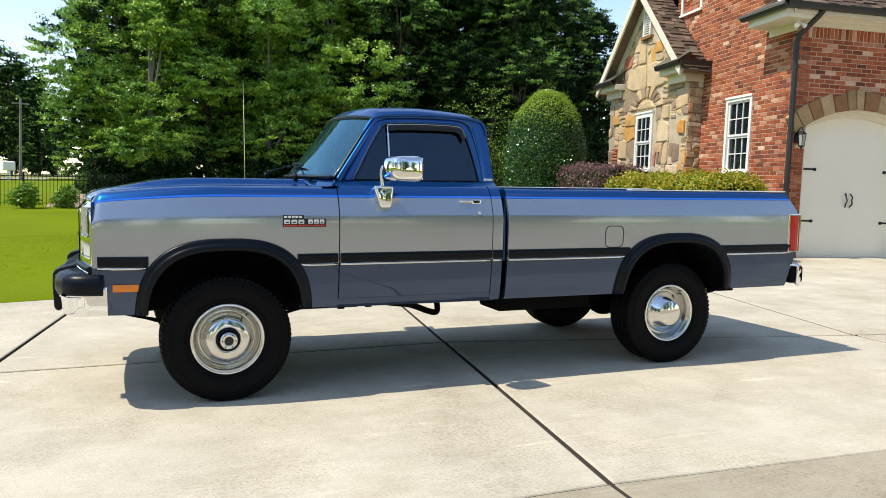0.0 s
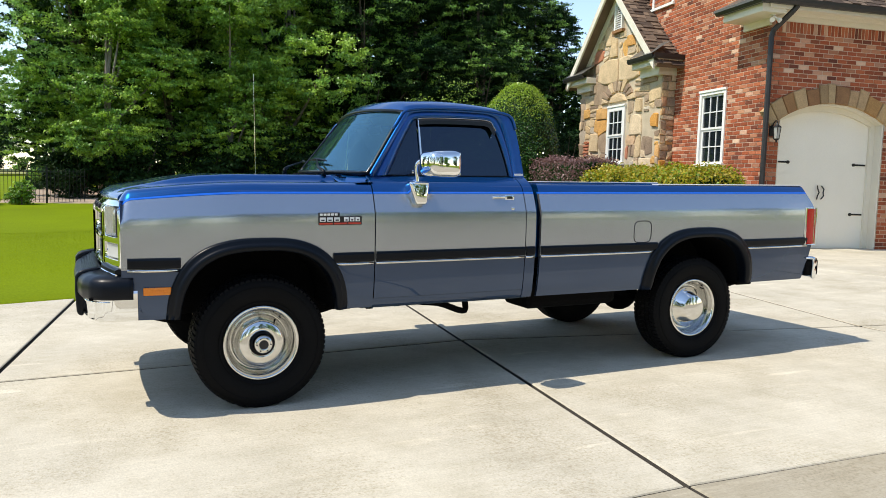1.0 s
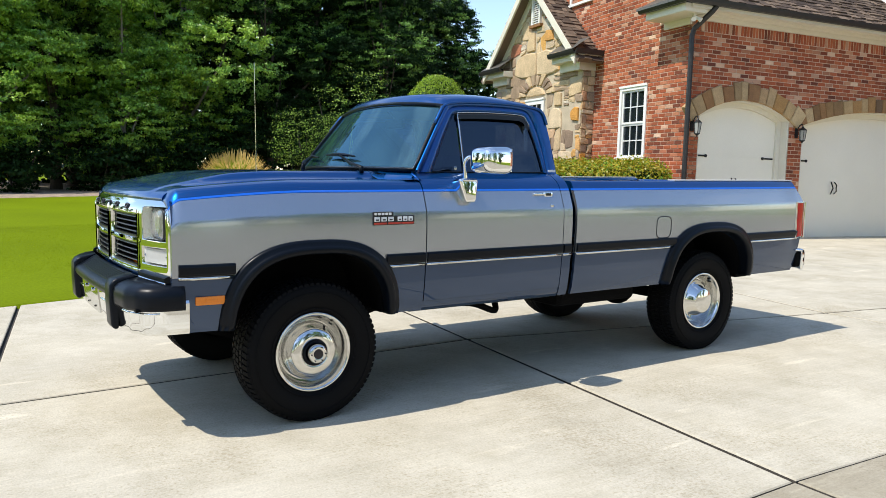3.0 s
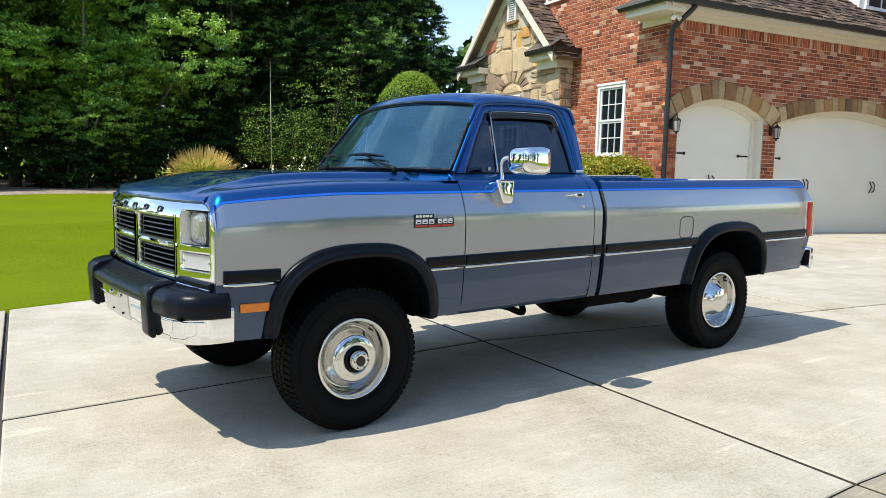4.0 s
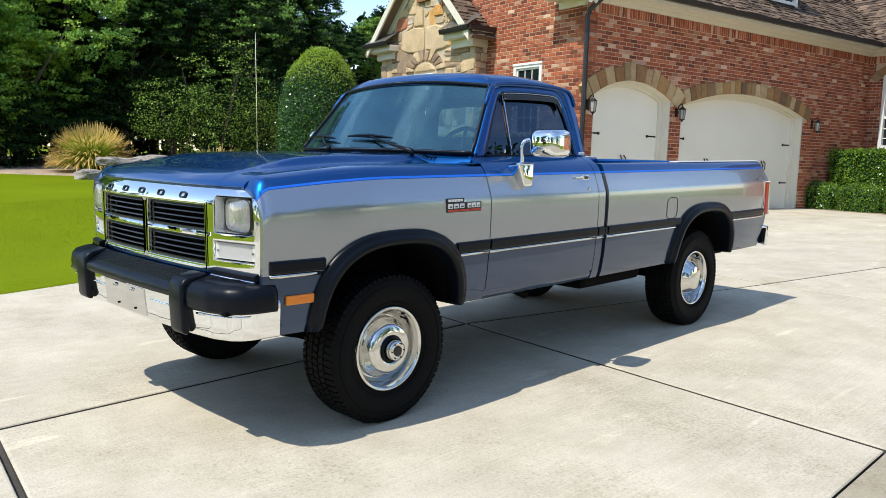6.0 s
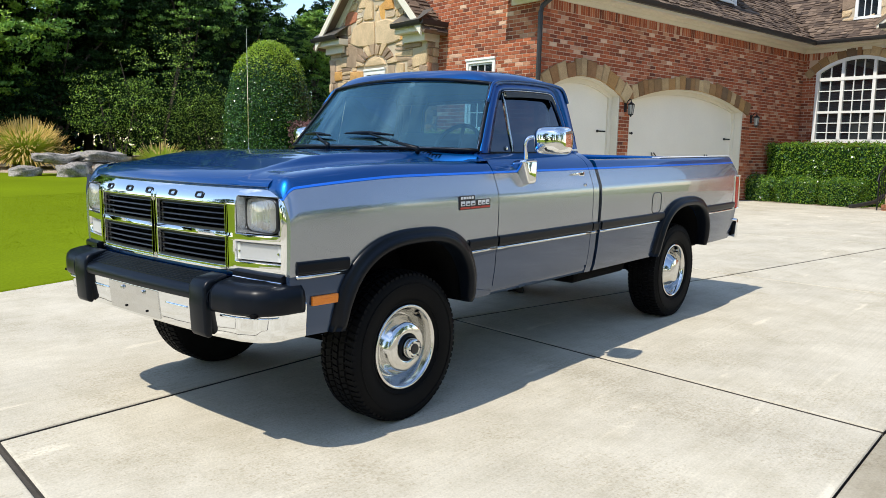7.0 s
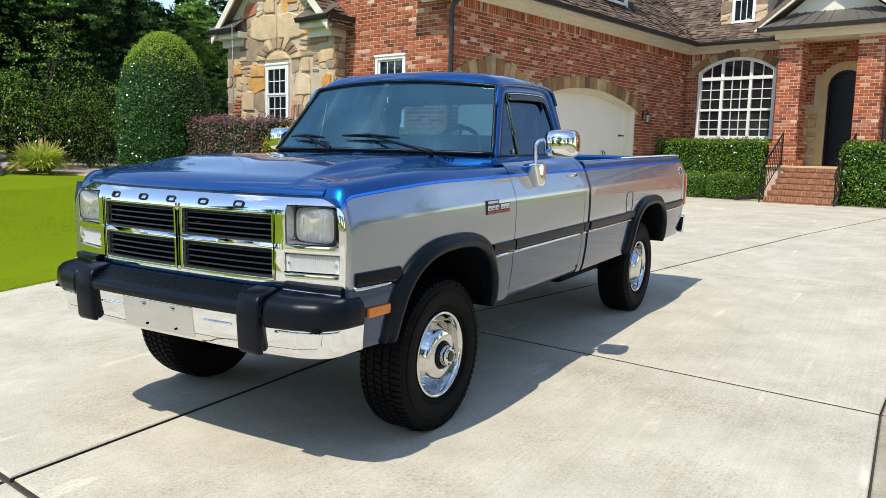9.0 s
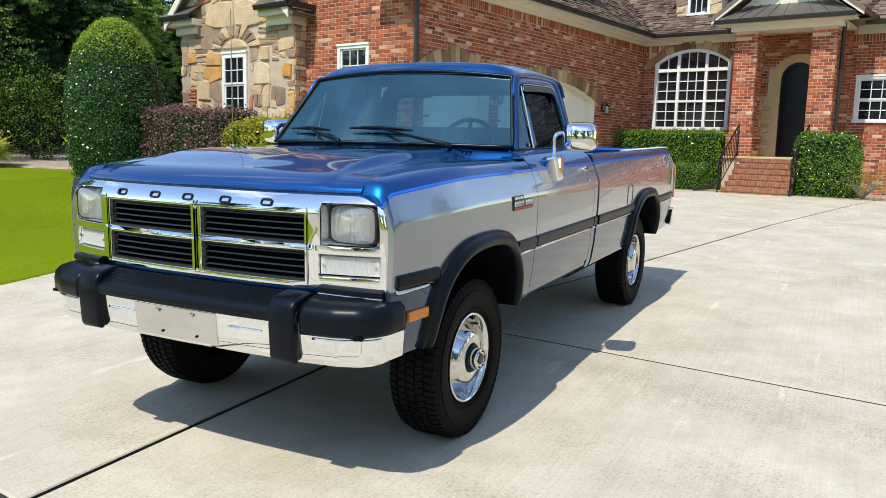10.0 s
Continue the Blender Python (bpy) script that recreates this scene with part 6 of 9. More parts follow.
bm = bmesh.new()
vs = grid(bm, len(HS), 97, hood_pt)
lo = [bm.verts.new((v.co.x + 0.02, v.co.y, v.co.z - 0.012)) for v in vs[0]]
for j in range(96):
    bm.faces.new((lo[j], lo[j + 1], vs[0][j + 1], vs[0][j]))
for e, s in ((0, 1), (96, -1)):
    lo2 = [bm.verts.new((vs[i][e].co.x, vs[i][e].co.y + 0.004 * s, vs[i][e].co.z - 0.02)) for i in range(len(HS))]
    for i in range(len(HS) - 1):
        bm.faces.new((lo2[i], lo2[i + 1], vs[i + 1][e], vs[i][e]))
bmesh.ops.recalc_face_normals(bm, faces=bm.faces)
hood = part("hood", bm, M_blue, TRUCK, "glossy blue hood with raised centre", smooth=True)
hood.data.set_sharp_from_angle(angle=radians(40))

# dark cavity under the hood gaps
bm = bmesh.new()
grid(bm, 2, 2, lambda i, j: ((-2.36, -0.95)[i], (-0.90, 0.90)[j], 1.22))
part("engine_bay", bm, M_under, TRUCK)


# cowl with louvres
def ws_base(y):
    return -1.083 + 0.138 * (abs(y) / 0.84) ** 2


bm = bmesh.new()
def cowl_pt(i, j):
    y = -0.84 + 1.68 * j / 30
    x0, x1 = hood_rear(y) + 0.008, ws_base(y) + 0.02
    h = hood_full(hood_rear(y), y) - 0.004
    return (x0 + (x1 - x0) * i / 4, y, h + (1.405 + 0.010 * (1 - (y / 0.84) ** 2) - h) * (i / 4) ** 0.8)


grid(bm, 5, 31, cowl_pt)
cowl = part("cowl", bm, M_blue, TRUCK, smooth=True)
bm = bmesh.new()
for k in range(62):
    y = -0.62 + 1.24 * k / 61
    if abs(y) < 0.05:
        continue
    x = (hood_rear(y) + ws_base(y)) / 2 + 0.01
    zc = cowl_pt(2, 15 + 15 * y / 0.84)[2]
    box(bm, x - 0.028, x + 0.028, y - 0.0045, y + 0.0045, zc - 0.002, zc + 0.0035)
tagged(part("cowl_louvre", bm, M_dark, cowl, "dark cowl air louvres"), kind="stuff")
for sy in (-1, 1):
    bm = bmesh.new()
    grid(bm, 4, 4, lambda i, j: (-1.05 + 0.11 * i / 3, sy * (0.80 + 0.115 * j / 3), 1.353 + 0.018 * (i / 3) * (1 - 0.75 * j / 3)))
    part("cowl_side", bm, M_blue, TRUCK, smooth=True)


# cab: greenhouse
def gy(z):
    """Half width of the glasshouse at a height."""
    return 0.822 - 0.262 * (z - 1.396)


OUT = [(-0.962, 1.392), (-0.885, 1.50), (-0.795, 1.635), (-0.705, 1.765), (-0.655, 1.822), (-0.56, 1.846), (-0.36, 1.858), (-0.12, 1.858), (0.06, 1.846), (0.150, 1.815), (0.178, 1.70), (0.192, 1.55), (0.200, 1.392)]
DOR = [(-0.905, 1.396), (-0.838, 1.50), (-0.752, 1.635), (-0.668, 1.762), (-0.628, 1.800), (-0.555, 1.822), (-0.36, 1.832), (-0.12, 1.832), (-0.01, 1.822), (0.045, 1.785), (0.080, 1.68), (0.106, 1.54), (0.115, 1.396)]
GLS = [(-0.812, 1.402), (-0.755, 1.50), (-0.680, 1.635), (-0.608, 1.745), (-0.588, 1.768), (-0.54, 1.778), (-0.36, 1.786), (-0.12, 1.786), (-0.035, 1.778), (-0.008, 1.752), (0.030, 1.66), (0.066, 1.52), (0.085, 1.402)]


O2, D2, G2 = dense(OUT), dense(DOR), dense(GLS)
for side in (-1, 1):
    bm = bmesh.new()
    off = (0.0, -0.002, -0.012)
    rows = [O2, [(o[0] * 0.5 + d[0] * 0.5, o[1] * 0.5 + d[1] * 0.5) for o, d in zip(O2, D2)], D2, D2]
    yo = (0.0, 0.006, 0.004, -0.02)
    grid(bm, len(O2), 4, lambda i, j: (rows[j][i][0], side * (gy(rows[j][i][1]) + yo[j]), rows[j][i][1]))
    bmesh.ops.recalc_face_normals(bm, faces=bm.faces)
    part("cab_pillar_frame", bm, M_blue, TRUCK, smooth=True)
    # door window frame
    bm = bmesh.new()
    mid = [(d[0] * 0.45 + g[0] * 0.55, d[1] * 0.45 + g[1] * 0.55) for d, g in zip(D2, G2)]
    D3 = [(d[0] * 0.94 + g[0] * 0.06, d[1] * 0.94 + g[1] * 0.06) for d, g in zip(D2, G2)]
    rows2 = [D3, D3, mid, G2, G2]
    yo2 = (-0.02, 0.003, 0.010, 0.002, -0.02)
    grid(bm, len(D2), 5, lambda i, j: (rows2[j][i][0], side * (gy(rows2[j][i][1]) + yo2[j]), rows2[j][i][1]))
    bmesh.ops.recalc_face_normals(bm, faces=bm.faces)
    frame_ob = part("window_frame", bm, M_blue, TRUCK, smooth=True)
    # glass, vent pane split by a black post
    VP = -0.562
    for nm, lo_x, hi_x, mm in (("vent_window", -2, VP - 0.012, M_tint), ("side_window", VP + 0.012, 2, M_tint)):
        pts = [p for p in G2 if lo_x < p[0] < hi_x]
        if nm == "vent_window":
            pts = [p for p in G2 if p[0] < VP - 0.012 and p[1] > 1.39 and p[0] < -0.5] + [(VP - 0.012, 1.775), (VP - 0.012, 1.402)]
        else:
            pts = [(VP + 0.012, 1.402), (VP + 0.012, 1.776)] + [p for p in G2 if p[0] > VP + 0.012]
        bm = bmesh.new()
        bm.faces.new([bm.verts.new((p[0], side * (gy(p[1]) - 0.010), p[1])) for p in pts])
        face_to(bm, (0, side, 0))
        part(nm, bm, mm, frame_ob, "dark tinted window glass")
    bm = bmesh.new()
    tube(bm, [(VP - 0.004, side * (gy(1.402) - 0.004), 1.402), (VP + 0.004, side * (gy(1.775) - 0.004), 1.775)], 0.0075, 8)
    part("window_post", bm, M_chrome_s, frame_ob, "thin bright window divider post")
    bm = bmesh.new()
    box(bm, -0.640, -0.622, side * (gy(1.43) - 0.004) - 0.008, side * (gy(1.43) - 0.004) + 0.008, 1.412, 1.436, 0.004)
    part("vent_latch", bm, M_chrome_s, frame_ob, "small bright vent window latch", smooth=True)
    bm = bmesh.new()
    tube(bm, [(p[0], side * (gy(p[1]) - 0.002), p[1]) for p in G2] + [(p[0], side * (gy(p[1]) - 0.002), p[1]) for p in [(-0.2, 1.400), (-0.5, 1.400)]], 0.0045, 6, closed=True)
    part("window_seal", bm, M_rubber, frame_ob, "black rubber window seal")
    # smoked rain visor along the top of the opening, with its bright clip
    vis = [p for p in G2 if p[1] > 1.70 and p[0] > VP]
    bm = bmesh.new()
    grid(bm, len(vis), 3, lambda i, j: (vis[i][0] - 0.012 * j * (1 if vis[i][0] > -0.05 else 0), side * (gy(vis[i][1]) + (0.006, 0.026, 0.030)[j]), vis[i][1] - (0.0, 0.014, 0.040)[j]))
    part("rain_visor", bm, M_badge, frame_ob, "smoked window rain visor")
    bm = bmesh.new()
    tube(bm, [(p[0], side * (gy(p[1]) + 0.012), p[1] + 0.001) for p in vis], 0.0032, 6)
    part("window_top_trim", bm, M_chrome_s, frame_ob, "thin bright trim over the window", smooth=True)
    bm = bmesh.new()
    box(bm, VP + 0.004, VP + 0.05, side * gy(1.76) - 0.012, side * gy(1.76) + 0.012, 1.745, 1.772, 0.005)
    part("visor_clip", bm, M_chrome_s, frame_ob, "bright visor clip")
    # drip rail
    bm = bmesh.new()
    rail = [p for p in O2 if p[1] > 1.70]
    tube(bm, [(p[0], side * (gy(p[1]) + 0.008), p[1] - 0.004) for p in rail], 0.010, 6)
    part("drip_rail", bm, M_blue, TRUCK, smooth=True)


# roof
def roof_pt(i, j):
    s, t = i / 44, -1 + 2 * j / 60
    yw = 0.700
    y = yw * t
    xf = -0.668 - 0.085 * (1 - t * t)
    xr = 0.158 + 0.03 * (1 - t * t)
    x = xf + (xr - xf) * s
    ex = min(1.0, min(s / 0.12, (1 - s) / 0.13))
    ex = 1 - (1 - ex) ** 2.2
    ey = 1 - abs(t) ** 8
    base = 1.812 + 0.034 * math.sin(math.pi * min(1, max(0, s * 0.9 + 0.1))) + 0.022 * (1 - t * t)
    z = base + 0.066 * ex * ey ** 0.6
    return (x, y, z)


bm = bmesh.new()
grid(bm, 45, 61, roof_pt)
bmesh.ops.recalc_face_normals(bm, faces=bm.faces)
part("roof", bm, M_blue, TRUCK, smooth=True)

# cab back with its window
bm = bmesh.new()
yz_out = [(-0.83, 1.30), (-0.80, 1.50), (-0.72, 1.76), (-0.66, 1.83), (-0.4, 1.86), (0.4, 1.86), (0.66, 1.83), (0.72, 1.76), (0.80, 1.50), (0.83, 1.30), (0.4, 1.30), (-0.4, 1.30)]
yz_in = [(-0.64, 1.42), (-0.63, 1.50), (-0.60, 1.70), (-0.55, 1.75), (-0.3, 1.76), (0.3, 1.76), (0.55, 1.75), (0.60, 1.70), (0.63, 1.50), (0.64, 1.42), (0.3, 1.41), (-0.3, 1.41)]
bx = lambda z: 0.200 - 0.05 * (z - 1.3)
for rows3 in ([yz_out, yz_in],):
    grid(bm, 13, 2, lambda i, j: (bx(rows3[j][i % 12][1]), rows3[j][i % 12][0], rows3[j][i % 12][1]))
back = part("cab_back", bm, M_blue, TRUCK)
bm = bmesh.new()
bm.faces.new([bm.verts.new((bx(z) - 0.012, y, z)) for y, z in yz_in])
face_to(bm, (-1, 0, 0))
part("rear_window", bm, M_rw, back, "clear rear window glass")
bm = bmesh.new()
tube(bm, [(bx(z) + 0.004, y, z) for y, z in yz_in], 0.014, 6, closed=True)
part("rear_window_seal", bm, M_rubber, back)
bm = bmesh.new()
box(bm, 0.176, 0.199, -0.94, 0.94, 0.56, 1.31, 0.01)
part("cab_back_panel", bm, M_under, TRUCK)


# windshield
def ws_pt(s, t):
    """s across -1..1, t up 0..1"""
    yb, yt = 0.838, 0.702
    y = s * (yb + (yt - yb) * t)
    x_e = -0.945 + (0.292) * t
    z_e = 1.410 + 0.405 * t
    return Vector((x_e - (0.135 - 0.05 * t) * (1 - s * s), y, z_e + 0.032 * (1 - s * s) * t + 0.008 * (1 - s * s)))


bm = bmesh.new()
grid(bm, 25, 11, lambda i, j: ws_pt(-1 + 2 * i / 24, j / 10))
face_to(bm, (-1, 0, 0.7))
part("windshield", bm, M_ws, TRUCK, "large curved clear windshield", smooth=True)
loop = [ws_pt(-1 + 2 * i / 24, 0) for i in range(25)] + [ws_pt(1, j / 8) for j in range(1, 8)] + [ws_pt(1 - 2 * i / 24, 1) for i in range(25)] + [ws_pt(-1, 1 - j / 8) for j in range(1, 8)]
bm = bmesh.new()
tube(bm, [p + Vector((-0.004, 0, 0.003)) for p in loop], 0.013, 8, closed=True)
gask = part("windshield_gasket", bm, M_rubber, TRUCK, "black windshield rubber gasket", smooth=True)
bm = bmesh.new()
tube(bm, [p * 1.0 + Vector((-0.012, 0, 0.009)) for p in loop], 0.0025, 6, closed=True)
part("bright_trim", bm, M_chrome_s, gask, "bright metal windshield trim", smooth=True)
# painted a-pillars outside the glass
for side in (-1, 1):
    bm = bmesh.new()
    n = 12
    grid(bm, n + 1, 4, lambda i, j: [ws_pt(side, i / n) + Vector((0.0, side * 0.010, 0.0)), ws_pt(side, i / n) + Vector((0.010, side * 0.030, 0.004)), ws_pt(side, i / n) + Vector((0.035, side * (gy(ws_pt(side, i / n).z) - ws_pt(side, i / n).y * side + 0.004), 0.0)), ws_pt(side, i / n) + Vector((0.075, side * (gy(ws_pt(side, i / n).z) - ws_pt(side, i / n).y * side), 0.0))][j])
    bmesh.ops.recalc_face_normals(bm, faces=bm.faces)
    part("a_pillar", bm, M_blue, TRUCK, smooth=True)

# interior
bm = bmesh.new()
box(bm, -0.98, -0.66, -0.78, 0.78, 1.16, 1.385, 0.05)
part("dashboard", bm, M_dash, TRUCK, "dark blue vinyl dashboard")
bm = bmesh.new()
box(bm, -0.42, 0.10, -0.72, 0.72, 0.98, 1.14, 0.06)
seat = part("bench_seat", bm, M_seat, TRUCK, "grey cloth bench seat")
bm = bmesh.new()
box(bm, -0.02, 0.13, -0.72, 0.72, 1.05, 1.52, 0.06)
part("seat_back", bm, M_seat, seat)
bm = bmesh.new()
box(bm, -1.0, 0.19, -0.90, 0.90, 0.60, 0.95, 0.02)
part("cab_floor", bm, M_under, TRUCK)
bm = bmesh.new()
ring = [(0.19 * math.cos(2 * math.pi * k / 28), 0.19 * math.sin(2 * math.pi * k / 28), 0) for k in range(28)]
tube(bm, ring, 0.014, 8, closed=True)
tube(bm, [(-0.18, 0, 0), (0, 0, -0.03), (0.18, 0, 0)], 0.012, 6)
tube(bm, [(0, 0, -0.03), (0, 0, -0.35)], 0.03, 8)
part("steering_wheel", bm, M_dash, TRUCK, m=pose(-0.58, -0.36, 1.40, 0, -62, 0), smooth=True)
bm = bmesh.new()
box(bm, -0.61, -0.59, -0.13, 0.13, 1.70, 1.765, 0.015)
tube(bm, [(-0.60, 0, 1.76), (-0.66, 0, 1.82)], 0.008, 6)
part("rear_view_mirror", bm, M_dash, TRUCK)
bm = bmesh.new()
grid(bm, 2, 2, lambda i, j: ((-0.66, 0.17)[i], (-0.66, 0.66)[j], 1.815))
part("headliner", bm, M_seat, TRUCK)

# chrome front
OPEN = [(0.028, 0.570, 0.886, 1.016), (0.028, 0.570, 1.042, 1.166), (0.640, 0.882, 1.040, 1.212), (0.632, 0.886, 0.914, 1.004)]


def plate_pt(y, z, d=0.0):
    zz = (z - 0.862) / 0.388
    x = front_x(y) + d
    if zz > 0.79:
        x += 0.045 * ((zz - 0.79) / 0.21) ** 1.8
    if abs(y) > 0.90:
        x += 0.05 * ((abs(y) - 0.90) / 0.035) ** 2 * 0.6
    lim = half_w(min(1.34, z + 0.085 * max(0.0, (z - 1.0) / 0.30) ** 2), -2.405) + 0.001
    if abs(y) > 0.80:
        y = math.copysign(0.80 + (abs(y) - 0.80) * (lim - 0.80) / 0.135, y)
    return (x, y, z)


def cuts(vals, n):
    out = set()
    for a, b in zip(vals[:-1], vals[1:]):
        k = max(1, int(round((b - a) / n)))
        out |= {round(a + (b - a) * i / k, 5) for i in range(k + 1)}
    return sorted(out)


ys1 = sorted({0.0, 0.935, 0.915, 0.905, 0.925, *[v for o in OPEN for v in o[:2]]})
zs1 = sorted({0.862, 1.250, 1.175, 1.185, 1.195, 1.205, 1.220, 1.232, 1.242, *[v for o in OPEN for v in o[2:]]})
ys_h, zs_h = cuts(ys1, 0.06), cuts(zs1, 0.05)
ysf = sorted({-v for v in ys_h} | set(ys_h))
bm = bmesh.new()
grd = {(i, j): bm.verts.new(plate_pt(y, z)) for i, y in enumerate(ysf) for j, z in enumerate(zs_h)}
in_open = lambda y, z: any(o[0] < abs(y) < o[1] and o[2] < z < o[3] for o in OPEN)
for i in range(len(ysf) - 1):
    for j in range(len(zs_h) - 1):
        if not in_open((ysf[i] + ysf[i + 1]) / 2, (zs_h[j] + zs_h[j + 1]) / 2):
            bm.faces.new((grd[i, j], grd[i, j + 1], grd[i + 1, j + 1], grd[i + 1, j]))
for v in [v for v in bm.verts if not v.link_faces]:
    bm.verts.remove(v)
edges = [e for e in bm.edges if len(e.link_faces) == 1]
r = bmesh.ops.extrude_edge_only(bm, edges=edges)
for v in r["geom"]:
    if isinstance(v, bmesh.types.BMVert):
        v.co.x += 0.055
        if abs(v.co.y) > 0.86:
            v.co.y -= math.copysign(0.016, v.co.y)
bmesh.ops.recalc_face_normals(bm, faces=bm.faces)
sharp = [e for e in bm.edges if len(e.link_faces) == 2 and e.calc_face_angle(0) > 1.0]
bmesh.ops.bevel(bm, geom=sharp, offset=0.006, segments=3, affect="EDGES", profile=0.5, clamp_overlap=True)
surround = part("grille_surround", bm, M_chrome, TRUCK, "bright chrome grille and headlight surround", smooth=True)
# rounded chrome bars that divide and frame the grille
def half_round(pts, r, flat):
    """A bar with a rounded face, bowed outwards by r * flat."""
    bm = bmesh.new()
    horiz = abs(pts[0][1] - pts[-1][1]) > 0.05
    n = 8

    def q(i, j):
        y, z = pts[i]
        a = math.pi * j / n
        d = r * math.cos(a)
        return (front_x(y) - 0.001 - r * flat * math.sin(a), y if horiz else y + d, z + d if horiz else z)
    grid(bm, len(pts), n + 1, q)
    bmesh.ops.recalc_face_normals(bm, faces=bm.faces)
    return part("grille_bar", bm, M_chrome, surround, "rounded chrome grille bar", smooth=True)


ys_bar = [-0.588 + 1.176 * k / 24 for k in range(25)]
for z, r in ((1.029, 0.012), (0.874, 0.011), (1.1745, 0.008)):
    half_round([(y, z) for y in ys_bar], r, 0.7)
for y, r in ((0.0, 0.027), (-0.584, 0.013), (0.584, 0.013)):
    half_round([(y, 0.865 + 0.315 * k / 6) for k in range(7)], r, 0.45)
# dark grille backing and slats
for s in (-1, 1):
    for (y0, y1, z0, z1) in OPEN[:2]:
        bm = bmesh.new()
        a, b = min(s * y0, s * y1), max(s * y0, s * y1)
        grid(bm, 2, 2, lambda i, j: (-2.385, (a - 0.01, b + 0.01)[i], (z0 - 0.01, z1 + 0.01)[j]))
        part("grille_backing", bm, M_dark, surround)
        bm = bmesh.new()
        for (p, q, zz0, zz1) in ((a, b, z0 - 0.0005, z0 + 0.010), (a, b, z1 - 0.010, z1 + 0.0005), (a - 0.0005, a + 0.010, z0, z1), (b - 0.010, b + 0.0005, z0, z1)):
            xm = front_x((p + q) / 2)
            n = 6
            pts_y = [p + (q - p) * k / n for k in range(n + 1)]
            vs = grid(bm, n + 1, 5, lambda i, j: (front_x(pts_y[i]) + (0.030, 0.012, 0.012, 0.030, 0.030)[j], pts_y[i], (zz0, zz0, zz1, zz1, zz0)[j]))
        part("grille_frame", bm, M_grille, surround)
        for k in range(4):
            z = z0 + (z1 - z0) * (k + 0.95) / 4.7
            bm = bmesh.new()
            n = 8
            grid(bm, n + 1, 5, lambda i, j: (front_x(a + (b - a) * i / n) + (0.018, 0.020, 0.070, 0.070, 0.018)[j], a + (b - a) * i / n, z + (0.0, 0.0055, 0.002, -0.003, 0.0)[j]))
            part("grille_slat", bm, M_slat, surround, "dark horizontal grille slat")
    # headlight in its recess
    y0, y1, z0, z1 = OPEN[2]
    bm = bmesh.new()
    ri = [(-2.37, 0.02), (-2.385, 0.03), (-2.40, 0.0)]
    yc, zc = s * (y0 + y1) / 2 + s * 0.004, (z0 + z1) / 2
    box(bm, -2.392, -2.36, min(s * y0, s * y1) - 0.0, max(s * y0, s * y1) + 0.0, z0 - 0.01, z1 + 0.0)
    # satin grey sleeve round the lamp
    k0, k1 = min(s * y0, s * y1) + 0.005, max(s * y0, s * y1) - 0.005
    sl = [(k0, z0 + 0.005), (k1, z0 + 0.005), (k1, z1 - 0.005), (k0, z1 - 0.005)]
    for i in range(4):
        (ya, za), (yb, zb) = sl[i], sl[(i + 1) % 4]
        cy_, cz_ = (k0 + k1) / 2, (z0 + z1) / 2
        inn = [(ya + (cy_ - ya) * 0.10, za + (cz_ - za) * 0.10), (yb + (cy_ - yb) * 0.10, zb + (cz_ - zb) * 0.10)]
        bm.faces.new([bm.verts.new(q) for q in ((front_x(ya) + 0.004, ya, za), (front_x(yb) + 0.004, yb, zb), (-2.393, *inn[1]), (-2.393, *inn[0]))])
    bz = part("headlight_bucket", bm, M_bucket, surround, "satin grey headlight recess")
    bm = bmesh.new()

    def rsq(k, hw, hh, x, n=40, pw=5.0):
        a = 2 * math.pi * k / n
        c, q = math.cos(a), math.sin(a)
        return (x, yc + hw * math.copysign(abs(c) ** (2 / pw), c), zc + hh * math.copysign(abs(q) ** (2 / pw), q))
    prof = [(0.114, 0.081, -2.388), (0.114, 0.081, -2.419), (0.111, 0.078, -2.425), (0.107, 0.075, -2.425)]
    grid(bm, 41, 4, lambda i, j: rsq(i % 40, *prof[j]))
    bmesh.ops.remove_doubles(bm, verts=bm.verts, dist=1e-5)
    part("headlight_rim", bm, M_grille, bz, "dark headlight retaining ring", smooth=True)
    bm = bmesh.new()
    prof2 = [(0.107, 0.075, -2.423), (0.092, 0.063, -2.432), (0.05, 0.033, -2.437), (0.004, 0.003, -2.439)]
    vs = grid(bm, 41, 4, lambda i, j: rsq(i % 40, *prof2[j]))
    bmesh.ops.remove_doubles(bm, verts=bm.verts, dist=1e-5)
    face_to(bm, (-1, 0, 0))
    part("headlight_lens", bm, M_hl, bz, "fluted clear headlight lens", smooth=True)
    bm = bmesh.new()
    prof3 = [(0.107, 0.075, -2.422), (0.09, 0.064, -2.406), (0.03, 0.02, -2.397), (0.002, 0.002, -2.396)]
    grid(bm, 41, 4, lambda i, j: rsq(i % 40, *prof3[j]))
    bmesh.ops.remove_doubles(bm, verts=bm.verts, dist=1e-5)
    part("headlight_reflector", bm, M_refl, bz, smooth=True)
    # ribbed park and turn lamp
    y0, y1, z0, z1 = OPEN[3]
    a, b = min(s * y0, s * y1), max(s * y0, s * y1)
    bm = bmesh.new()
    n = 56
    grid(bm, n + 1, 4, lambda i, j: (front_x(a + (b - a) * i / n) + 0.012 + (0.03, 0.0, 0.0, 0.03)[j] + (0.005 if i % 2 and 4 < i < n - 4 else 0.0), a + 0.004 + (b - a - 0.008) * i / n, (z0 + 0.004, z0 + 0.008, z1 - 0.008, z1 - 0.004)[j]))
    tl = part("turn_lamp", bm, M_clear_lens, surround, "ribbed clear park lamp lens")
